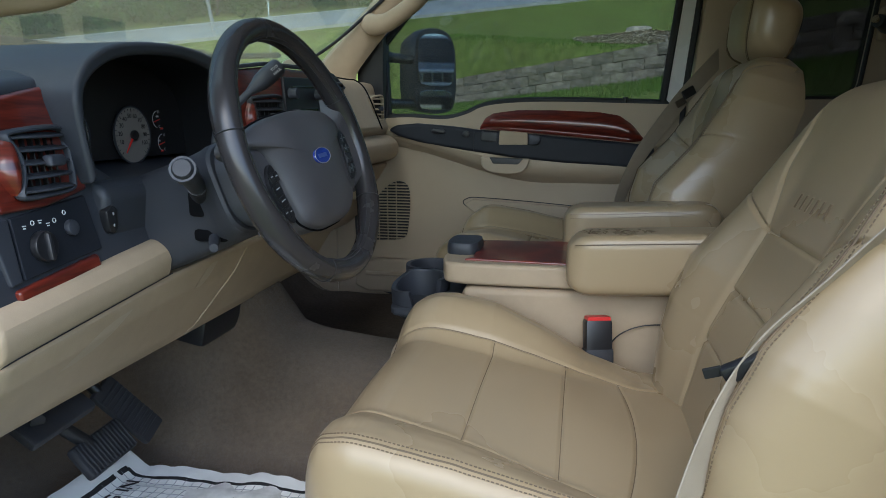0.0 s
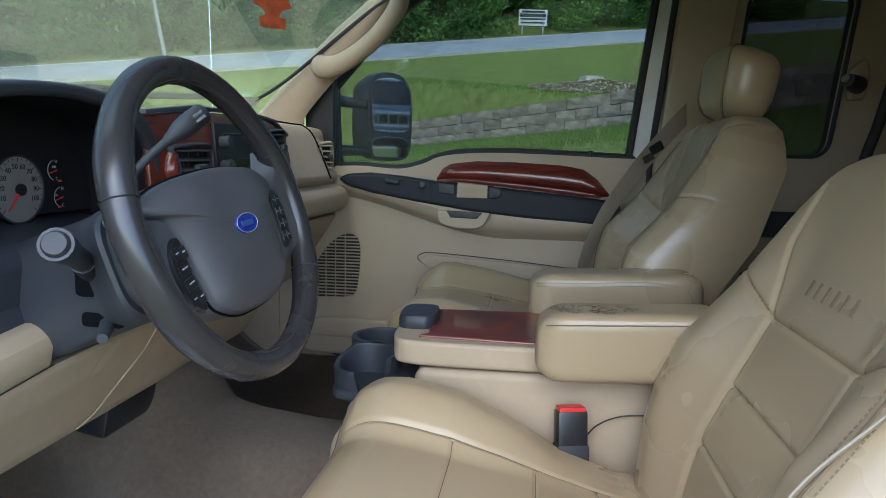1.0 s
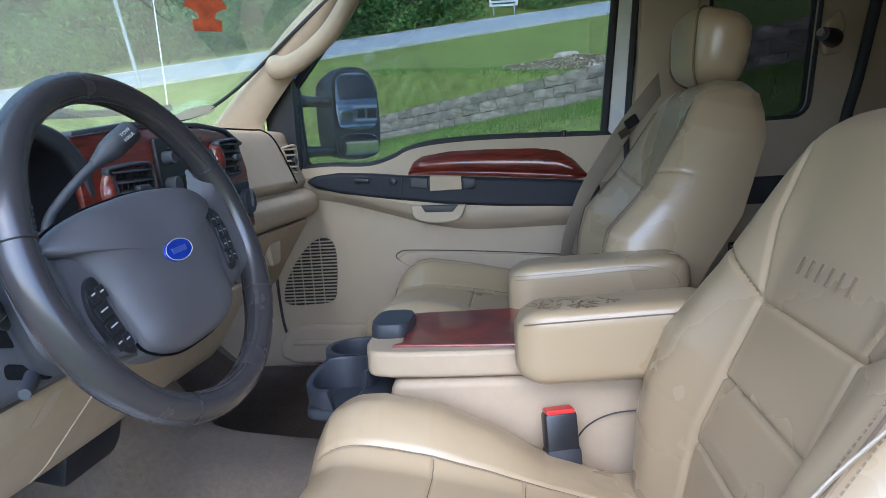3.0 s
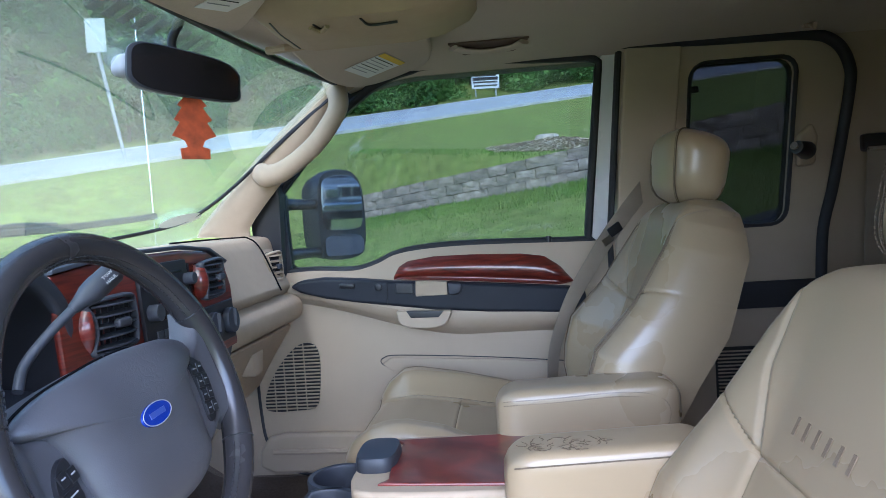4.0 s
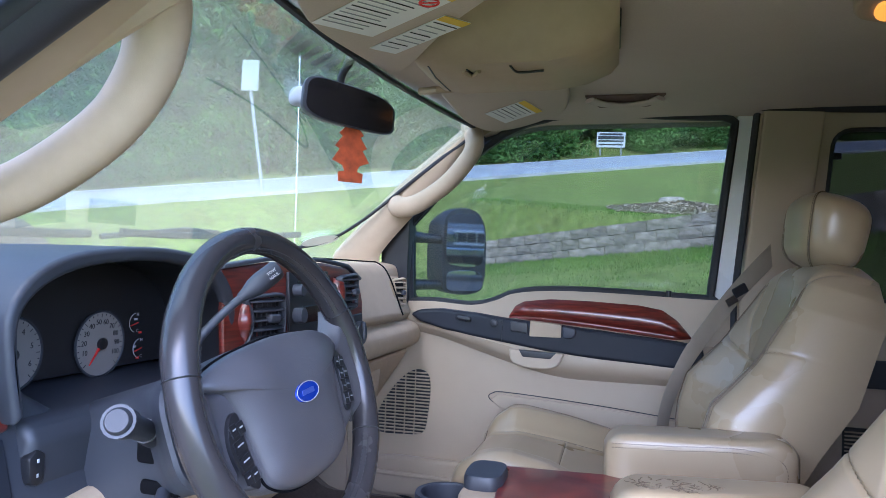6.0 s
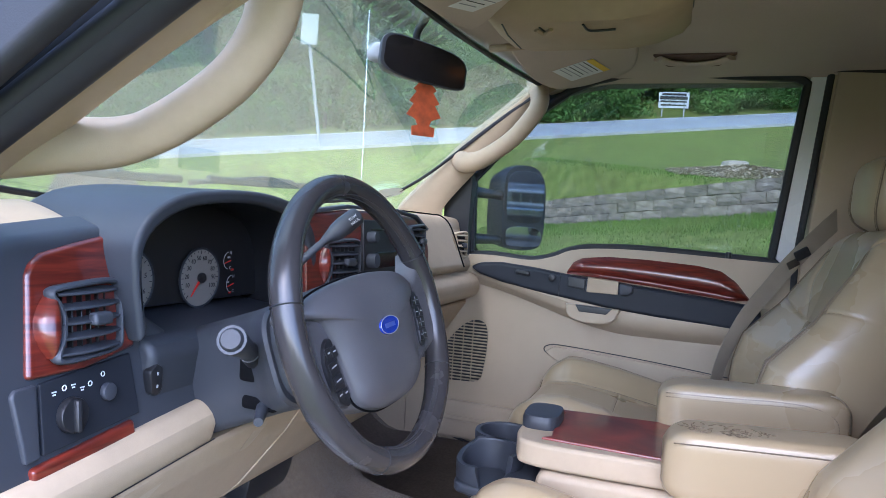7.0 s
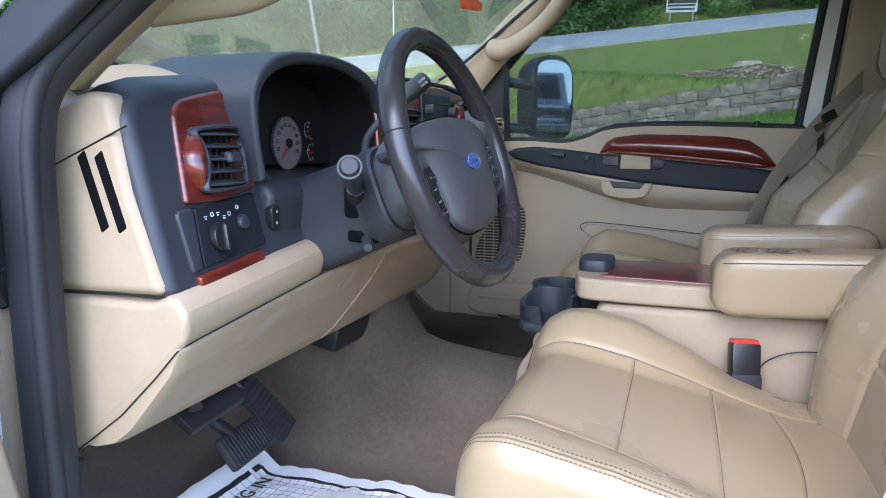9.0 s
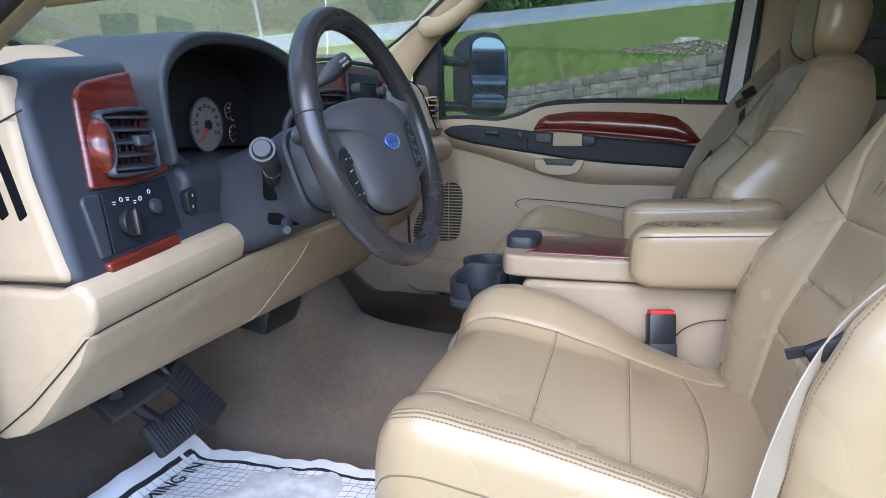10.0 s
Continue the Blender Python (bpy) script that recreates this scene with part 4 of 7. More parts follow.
def build_dash():
    d = thing("dashboard", (-0.4, 0, 1.2), "beige and charcoal truck dashboard with cherry wood trim", "dashboard")

    # top pad to the windshield's foot
    def top(u, v):
        y = lerp(-0.755, 0.77, v)
        x0, x1 = base_x(y) - 0.02, -0.285 - 0.16 * ease(-0.60, -0.55, y) * ease(-0.13, -0.18, y)
        x = lerp(x0, x1, u)
        hump = 0.020 * ease(-0.72, -0.6, y) * ease(-0.12, -0.24, y)
        z = 1.525 + 0.045 * ease(-0.62, -0.34, x) * ease(-0.1, 0.18, y) + hump * ease(-0.6, -0.35, x) + 0.012 * math.sin(math.pi * u)
        z -= 0.03 * (1 - math.sqrt(max(0, 1 - max(0, (u - 0.9) / 0.1) ** 2)))
        z += (-0.008 - 0.032 * ease(-0.43, -0.29, x)) * 1.5 * ease(-0.52, -0.66, y)
        return V((x, y, z))
    part("top_pad", sheet(top, 40, 90, (0, 0, -0.05)), BEIGE, d, "beige dash top pad")
    for y0, y1 in ((-0.18, -0.06), (0.0, 0.12), (0.30, 0.44), (0.47, 0.60)):
        ym = (y0 + y1) / 2
        zs = top((-0.58 - base_x(ym) + 0.02) / 0.38, (ym + 0.755) / 1.525).z
        part("defroster_slot", prism([(lerp(-0.60, -0.56, k), y) for k, y in ((0, y0), (1, y0), (1, y1), (0, y1))], "z", zs - 0.02, zs + 0.001, 0.0), BLACK, d)

    # passenger airbag panel and glove box
    part("airbag_panel", prism([(-0.38, 1.565), (-0.33, 1.578), (-0.295, 1.574), (-0.272, 1.545), (-0.226, 1.435), (-0.26, 1.41), (-0.47, 1.41), (-0.47, 1.55)], "y", 0.238, 0.635, 0.012, 3), BEIGE, d, "beige airbag cover")
    part("cover_gap", tube(smooth_path([(-0.315, 0.252, 1.5795), (-0.318, 0.42, 1.5800), (-0.318, 0.600, 1.5795), (-0.300, 0.632, 1.576), (-0.270, 0.636, 1.545), (-0.224, 0.636, 1.436)], 6), 0.0022, 6), VOID, d)
    part("end_panel", prism([(-0.42, 1.56), (-0.35, 1.572), (-0.315, 1.568), (-0.285, 1.545), (-0.236, 1.435), (-0.26, 1.41), (-0.47, 1.41)], "y", 0.639, 0.765, 0.014, 3), BEIGE, d)
    part("roll", prism([(-0.34, 1.415), (-0.250, 1.42), (-0.217, 1.405), (-0.206, 1.38), (-0.214, 1.352), (-0.245, 1.335), (-0.34, 1.335)], "y", 0.238, 0.765, 0.012, 3), BEIGE, d)
    glove = part("glove_box", prism([(-0.240, 1.332), (-0.300, 1.24), (-0.345, 1.165), (-0.385, 1.13), (-0.50, 1.13), (-0.50, 1.332)], "y", 0.262, 0.758, 0.012, 3), BEIGE, d, "beige glove box with a pull latch")
    part("latch", prism([(0.50, 1.30), (0.58, 1.30), (0.565, 1.24), (0.515, 1.24)], "x", -0.300, -0.262, 0.006), BEIGE_DIM, glove)
    c = V((-0.258, 0.688, 1.495))
    vent(d, c, 0.058, 0.072, -22, True, BEIGE, BEIGE_DIM)
    for k in range(9):
        part("side_slot", box((-0.316, 0.668 + 0.0075 * k, 1.566), (0.022, 0.0035, 0.006), 0.001, rot=(0, 35, 0)), BLACK, d)

    # centre stack, turned a little towards the driver and shaped to fit the camera's view
    before = set(bpy.data.objects)
    part("stack_body", prism([(-0.40, 1.56), (-0.235, 1.562), (-0.205, 1.545), (-0.192, 1.37), (-0.215, 1.28), (-0.29, 1.12), (-0.45, 1.11)], "y", -0.270, 0.236, 0.01, 3), DARK, d)

    def on(y, z, lift=0.0):
        """A point on the stack's sloping face."""
        return V((lerp(-0.192, -0.205, (z - 1.37) / 0.175) + lift, y, z))

    def plate(name, ys, mat, thick, par, r=0.004, label="", base=0.0):
        bm = prism(ys, "x", base, base + thick, r, 2)
        for v in bm.verts:
            v.co.x += lerp(-0.192, -0.205, (v.co.z - 1.37) / 0.175)
        return part(name, bm, mat, par, label)
    wood = plate("wood_panel", [(-0.288, 1.40), (-0.29, 1.552), (-0.15, 1.566), (0.06, 1.568), (0.16, 1.560), (0.222, 1.535), (0.238, 1.49), (0.232, 1.375), (0.10, 1.368), (-0.10, 1.385)], WOOD, 0.012, d, 0.005, "glossy cherry wood trim panel")
    plate("trim_edge", [(-0.292, 1.553), (-0.29, 1.56), (-0.15, 1.575), (0.06, 1.577), (0.165, 1.568), (0.23, 1.540), (0.222, 1.535), (0.16, 1.562), (0.06, 1.57), (-0.15, 1.568)], DARK, 0.016, d, 0.002)
    vent(d, on(-0.185, 1.478, 0.018), 0.108, 0.066, -6)
    vent(d, on(0.145, 1.512, 0.018), 0.110, 0.062, 6)
    radio = plate("radio", [(-0.098, 1.398), (-0.098, 1.55), (0.058, 1.553), (0.062, 1.398)], BLACK, 0.008, d, 0.003, "black radio with knobs and buttons", 0.012)
    plate("slot", [(-0.07, 1.531), (-0.07, 1.5345), (0.035, 1.536), (0.035, 1.5325)], GLOSS, 0.003, radio, 0.0005, "", 0.019)
    plate("display", [(-0.05, 1.463), (-0.05, 1.492), (0.045, 1.493), (0.045, 1.464)], GLOSS, 0.003, radio, 0.001, "", 0.019)
    for y, z, r in ((-0.078, 1.478, 0.013), (-0.078, 1.520, 0.010), (0.047, 1.520, 0.010)):
        part("knob", disc(on(y, z, 0.028), r, 0.020, Euler((0, radians(86), 0)).to_matrix(), 20), DARK, radio)
    for k in range(6):
        plate("button", [(-0.07 + k * 0.020, 1.436), (-0.07 + k * 0.020, 1.448), (-0.053 + k * 0.020, 1.448), (-0.053 + k * 0.020, 1.436)], DARK, 0.004, radio, 0.001, "", 0.019)
        plate("button", [(-0.07 + k * 0.020, 1.414), (-0.07 + k * 0.020, 1.426), (-0.053 + k * 0.020, 1.426), (-0.053 + k * 0.020, 1.414)], DARK, 0.004, radio, 0.001, "", 0.019)
        plate("legend", [(-0.065 + k * 0.020, 1.4195), (-0.065 + k * 0.020, 1.4215), (-0.058 + k * 0.020, 1.4215), (-0.058 + k * 0.020, 1.4195)], MARK, 0.001, radio, 0.0, "", 0.0235)
    climate = plate("climate_panel", [(0.085, 1.388), (0.085, 1.462), (0.222, 1.466), (0.218, 1.392)], BLACK, 0.006, d, 0.003, "black climate panel with dials", 0.012)
    for y in (0.118, 0.185):
        part("dial", disc(on(y, 1.428, 0.026), 0.024, 0.014, Euler((0, radians(86), 0)).to_matrix(), 24), DARK, climate)
        part("pointer", box(on(y, 1.433, 0.035), (0.008, 0.005, 0.034), 0.002), DARK, climate)
    sw = plate("switch_panel", [(0.07, 1.545), (0.07, 1.475), (0.074, 1.475), (0.074, 1.545)], BLACK, 0.004, d, 0.001, "", 0.012)

    # slides the stack along the view rays, which squeezes it sideways
    for ob in set(bpy.data.objects) - before:
        for v in ob.data.vertices:
            y = (v.co.y + 0.0413) / 1.178
            dx = 0.114 * (y + 0.215) - 0.051
            v.co = V((v.co.x + dx, y, v.co.z + 2.0 * dx * max(0, 1.545 - v.co.z)))

    # driver's end cap, charcoal surround, instrument hood
    part("end_cap", prism([(-0.425, 1.44), (-0.40, 1.468), (-0.36, 1.488), (-0.322, 1.497), (-0.294, 1.49), (-0.274, 1.39), (-0.236, 1.277), (-0.425, 1.272)], "y", -0.762, -0.718, 0.012, 3), BEIGE, d, "beige dash end cap with two vent slots")
    part("cap_seam", sweep([(-0.42, -0.7622, 1.398), (-0.272, -0.7622, 1.458)], rect_shape(0.0016, 0.002)), BLACK, d)
    part("cap_seam", sweep([(-0.42, -0.7628, 1.272), (-0.232, -0.7628, 1.279)], rect_shape(0.0016, 0.002)), BLACK, d)
    for x in (-0.336, -0.312):
        part("cap_slot", prism([(x - 0.006, 1.425), (x + 0.005, 1.433), (x + 0.033, 1.350), (x + 0.022, 1.343)], "y", -0.7636, -0.74, 0.002), VOID, d)
    before = set(bpy.data.objects)
    part("surround", prism([(-0.755, 1.468), (-0.738, 1.492), (-0.69, 1.507), (-0.60, 1.519), (-0.54, 1.524), (-0.535, 1.42), (-0.40, 1.33), (-0.40, 1.275), (-0.56, 1.274), (-0.700, 1.268), (-0.755, 1.272)], "x", -0.352, -0.262, 0.022, 4), DARK, d, "charcoal instrument surround")
    hood_from = set(bpy.data.objects)
    outer = [(-0.572, 1.39), (-0.586, 1.47), (-0.584, 1.512), (-0.552, 1.548), (-0.484, 1.571), (-0.352, 1.579), (-0.25, 1.565), (-0.199, 1.53), (-0.18, 1.483), (-0.176, 1.39)]
    inner = [(-0.192, 1.39), (-0.196, 1.45), (-0.212, 1.505), (-0.258, 1.542), (-0.352, 1.560), (-0.46, 1.556), (-0.53, 1.538), (-0.568, 1.507), (-0.572, 1.465), (-0.560, 1.40)]
    o2 = [(p.x, p.y) for p in smooth_path([(*p, 0) for p in outer], 4)]
    i2 = [(p.x, p.y) for p in smooth_path([(*p, 0) for p in inner], 4)]
    part("instrument_hood", prism(o2 + i2, "x", -0.44, -0.236, 0.008, 3), DARK, d, "charcoal arched hood over the gauges")
    # black shell added inside the charcoal hood to paint its deep shade
    liner = [(lerp(-0.37, p[0], 0.988), lerp(1.46, p[1], 0.988)) for p in i2]
    part("hood_shade", loft([[V((x, a, b)) for a, b in liner] for x in (-0.248, -0.33, -0.405)], caps=False, closed=False), BLACK, d, "black lining painting the shade inside the gauge hood")
    part("shelf", prism([(-0.44, 1.415), (-0.345, 1.402), (-0.25, 1.392), (-0.235, 1.375), (-0.245, 1.30), (-0.44, 1.30)], "y", -0.553, -0.19, 0.012, 3), DARK, d)
    cl = part("gauge_panel", prism([(-0.555, 1.41), (-0.568, 1.52), (-0.53, 1.547), (-0.46, 1.564), (-0.352, 1.569), (-0.255, 1.552), (-0.204, 1.515), (-0.186, 1.41)], "x", -0.40, -0.346, 0.003), BLACK, d, "black instrument panel with pale dials")
    for y, r, top_n in ((-0.343, 0.043, 120), (-0.484, 0.043, 6)):
        mm = basis((-0.3445, y, 1.446), (0, 1, 0), (0, 0, 1))
        g = part("gauge", disc(mm.translation, r, 0.004, mm.to_3x3(), 40, bev=0.0008), DIAL, cl, "pale grey dial with red needle")
        part("bezel", tube([mm @ V((1.03 * r * math.cos(a), 1.03 * r * math.sin(a), 0.002)) for a in np.linspace(0, 2 * math.pi, 40, endpoint=False)], 0.0016, 8, True, up=(1, 0, 0)), DARK, g)
        ticks = []
        for k in range(25):
            a = radians(225 - 270 * k / 24)
            l = 0.9 if k % 4 else 0.84
            ticks.append(tube([mm @ V((l * r * math.cos(a), l * r * math.sin(a), 0.0022)), mm @ V((0.96 * r * math.cos(a), 0.96 * r * math.sin(a), 0.0022))], 0.0005, 5, up=(1, 0, 0)))
        tagged(part("ticks", join(*ticks), INK, g), kind="stuff")
        steps = (10, 20, 30, 40, 50, 60, 70, 80, 90, 100) if top_n == 120 else (1, 2, 3, 4, 5, 6)
        for k, num in enumerate(steps):
            a = radians(225 - 250 * (k + 1) / len(steps))
            part("numeral", writing(str(num), 0.0100, mm @ Matrix.Translation((0.70 * r * math.cos(a), 0.70 * r * math.sin(a), 0.0024)), 0.0002), INK, g)
        a = radians(232)
        part("needle", tube([mm @ V((0, 0, 0.004)), mm @ V((0.8 * r * math.cos(a), 0.8 * r * math.sin(a), 0.004))], 0.0016, 6, up=(1, 0, 0), scale=[1.4, 0.5]), NEEDLE, g)
        part("hub", disc(mm @ V((0, 0, 0.005)), 0.008, 0.006, mm.to_3x3(), 20), BLACK, g)
    for k, (y, z) in enumerate(((-0.272, 1.475), (-0.262, 1.455), (-0.272, 1.435), (-0.265, 1.418))):
        part("warning_light", box((-0.3455, y, z), (0.002, 0.006, 0.003), 0.0005), NEEDLE if k in (1, 3) else LEGEND, cl)
    for y, z in ((-0.272, 1.470), (-0.262, 1.432)):
        mm = basis((-0.3455, y, z), (0, 1, 0), (0, 0, 1))
        g = part("small_gauge", tube([mm @ V((0.014 * math.cos(a), 0.014 * math.sin(a), 0.001)) for a in np.linspace(radians(100), radians(255), 14)], 0.0006, 5, up=(1, 0, 0)), LEGEND, cl)
        part("needle", tube([mm @ V((0.004, 0, 0.001)), mm @ V((-0.011, -0.004, 0.001))], 0.0009, 5, up=(1, 0, 0)), NEEDLE, g)
        for txt, dy in (("H", 0.012), ("C", -0.012)):
            part("letter", writing(txt, 0.007, mm @ Matrix.Translation((0.003, dy, 0.001)), 0.0002), LEGEND, g)
    for k in range(6):
        part("gear_mark", box((-0.3455, -0.52 + 0.011 * k, 1.4145), (0.002, 0.004, 0.004), 0.0005), NEEDLE if k == 0 else LEGEND, cl)

    # wood trim, vent and light switch left of the gauges
    sloped = hood_from - before
    before = set(bpy.data.objects)
    part("wood_panel", prism([(-0.698, 1.372), (-0.699, 1.470), (-0.694, 1.482), (-0.682, 1.491), (-0.640, 1.501), (-0.590, 1.511), (-0.560, 1.386), (-0.63, 1.373)], "x", -0.268, -0.256, 0.005, 3), WOOD, d, "glossy cherry wood trim panel")
    vent(d, V((-0.253, -0.634, 1.424)), 0.098, 0.068, 4)
    swp = part("light_switch_panel", prism([(-0.680, 1.301), (-0.684, 1.367), (-0.567, 1.379), (-0.555, 1.313)], "x", -0.268, -0.2585, 0.002), STRIP, d, "dark headlamp switch panel")
    part("switch_knob", disc((-0.253, -0.651, 1.333), 0.0165, 0.010, Euler((0, radians(90), 0)).to_matrix(), 26), BLACK, swp)
    part("knob_grip", box((-0.246, -0.651, 1.333), (0.009, 0.007, 0.031), 0.0035), BLACK, swp)
    part("dimmer", disc((-0.254, -0.604, 1.346), 0.009, 0.008, Euler((0, radians(90), 0)).to_matrix(), 20), DARK, swp)
    for k, (y, z) in enumerate(((-0.668, 1.3555), (-0.656, 1.3585), (-0.645, 1.3585), (-0.634, 1.354), (-0.624, 1.357), (-0.607, 1.3635))):
        mm = basis((-0.2582, y, z), (0, 1, 0), (0, 0, 1))
        if k in (1, 4, 5):
            part("switch_mark", tube([mm @ V((0.0024 * math.cos(a), 0.0024 * math.sin(a), 0)) for a in np.linspace(0, 2 * math.pi, 12, endpoint=False)], 0.0006, 5, True, up=(1, 0, 0)), MARK, swp)
        else:
            part("switch_mark", join_m(mm, box((0, 0.0012, 0), (0.0052, 0.0012, 0.0006), 0), box((0, -0.0014, 0), (0.0034, 0.0014, 0.0006), 0)), MARK, swp)
    part("wood_strip", prism([(-0.690, 1.268), (-0.6935, 1.293), (-0.566, 1.309), (-0.563, 1.287)], "x", -0.268, -0.256, 0.004, 3), WOOD, d, "glossy cherry wood strip")
    part("side_panel", prism([(-0.699, 1.298), (-0.714, 1.360), (-0.710, 1.366), (-0.687, 1.367), (-0.683, 1.300)], "x", -0.268, -0.258, 0.003), DARK, d)
    for ob in sloped | (set(bpy.data.objects) - before):
        for v in ob.data.vertices:
            lean = max(-0.030, min(0.030, (1.40 - v.co.z) * 0.27)) if v.co.x > -0.32 else 0.0
            v.co += V((lean, 0.0 if ob in sloped else -0.62 * lean, -0.06 * lean))
            if ob in sloped and v.co.x < -0.32 and v.co.z > 1.42:
                v.co.z += 0.010
            if ob.name.startswith("instrument_hood"):
                v.co.z -= 0.24 * max(0.0, -0.27 - v.co.x) * ease(1.42, 1.53, v.co.z)
    ped = part("pedal_switch", prism([(-0.553, 1.329), (-0.556, 1.356), (-0.545, 1.364), (-0.535, 1.358), (-0.535, 1.332), (-0.543, 1.325)], "x", -0.248, -0.2345, 0.003), BLACK, d, "oval pedal adjustment switch")
    for z in (1.337, 1.352):
        part("arrow", box((-0.2345, -0.545, z), (0.0015, 0.0028, 0.004), 0.0006), LEGEND, ped)

    # knee bolster and lower dash
    shear_up = Matrix(((1, 0, 0, 0), (0, 1, 0, 0), (0, 0.10, 1, 0.074), (0, 0, 0, 1)))
    part("lower_panel", prism([(-0.42, 1.271), (-0.255, 1.271), (-0.232, 1.281), (-0.214, 1.272), (-0.206, 1.255), (-0.212, 1.228), (-0.240, 1.200), (-0.372, 1.083), (-0.42, 1.083)], "y", -0.7615, -0.462, 0.012, 3, shear_up), BEIGE, d, "beige padded knee roll and lower dash corner")
    lip_y = [-0.7605, -0.754, -0.742, -0.70, -0.60, -0.462, -0.36, -0.25, -0.12, 0.0, 0.235]

    def knee_lip(y):
        return curve(y, [-0.77, -0.462, -0.30, 0.235], [1.222, 1.2525, 1.258, 1.262])

    def knee_at(y, v):
        """On the sloping face of the knee panel, v from its lip down to its lower edge."""
        zt = knee_lip(y)
        return V((curve(v, [0, 0.06, 0.30, 0.78, 0.92, 1.0], [-0.2165, -0.2135, -0.228, -0.288, -0.312, -0.340]), y, lerp(zt, 1.092, curve(v, [0, 0.06, 0.30, 0.78, 0.92, 1.0], [0.0, 0.035, 0.26, 0.80, 0.94, 1.0]))))
    rings = []
    for y in lip_y:
        back = 0.007 * (1 - math.sqrt(max(0.0, 1 - max(0.0, (-0.742 - y) / 0.0187) ** 2)))
        rings.append([knee_at(y, v) - V((back, 0, 0)) for v in np.linspace(0, 1, 40)] + [V((-0.42, y, 1.10)), V((-0.42, y, knee_lip(y)))])
    knee = part("knee_panel", loft(rings), BEIGE, d, "scuffed beige knee panel")
    gap = [V((-0.378, -0.7622, 1.079)), V((-0.302, -0.7622, 1.137)), V((-0.25, -0.7622, 1.188)), V((-0.221, -0.7622, 1.219)), V((-0.2125, -0.756, 1.2255))] + [V((-0.2115, y, knee_lip(y) + 0.0032)) for y in np.linspace(-0.74, -0.464, 20)]
    part("panel_gap", tube(gap, 0.0009, 6, up=(0.6, 0.3, 0.7)), BLACK, d)
    part("fold", tube([knee_at(lerp(-0.31, -0.235, q), lerp(0.95, 0.02, q)) for q in np.linspace(0, 1, 16)], 0.0020, 8, scale=[0.3] + [1] * 14 + [0.3]), BEIGE, knee)
    for y0, y1, v0, v1 in ((-0.655, -0.545, 0.42, 0.16), (-0.385, -0.335, 0.30, 0.10)):
        part("scuff", sheet(lambda a, c: knee_at(lerp(y0, y1, a), lerp(v0, v1, a) + (c - 0.5) * 0.16 * math.sin(math.pi * a)) + V((0.0012, 0, 0.0012)), 16, 4, (-0.003, 0, -0.003)), BEIGE_DIM, knee, "scuffed pale dent")
    part("column_gap", box((-0.245, -0.40, 1.283), (0.03, 0.13, 0.03), 0.004), BLACK, d)
    part("under_box", box((-0.37, -0.15, 1.088), (0.10, 0.14, 0.06), 0.008, rot=(0, 12, 0)), BLACK, d, "black box under the dash")


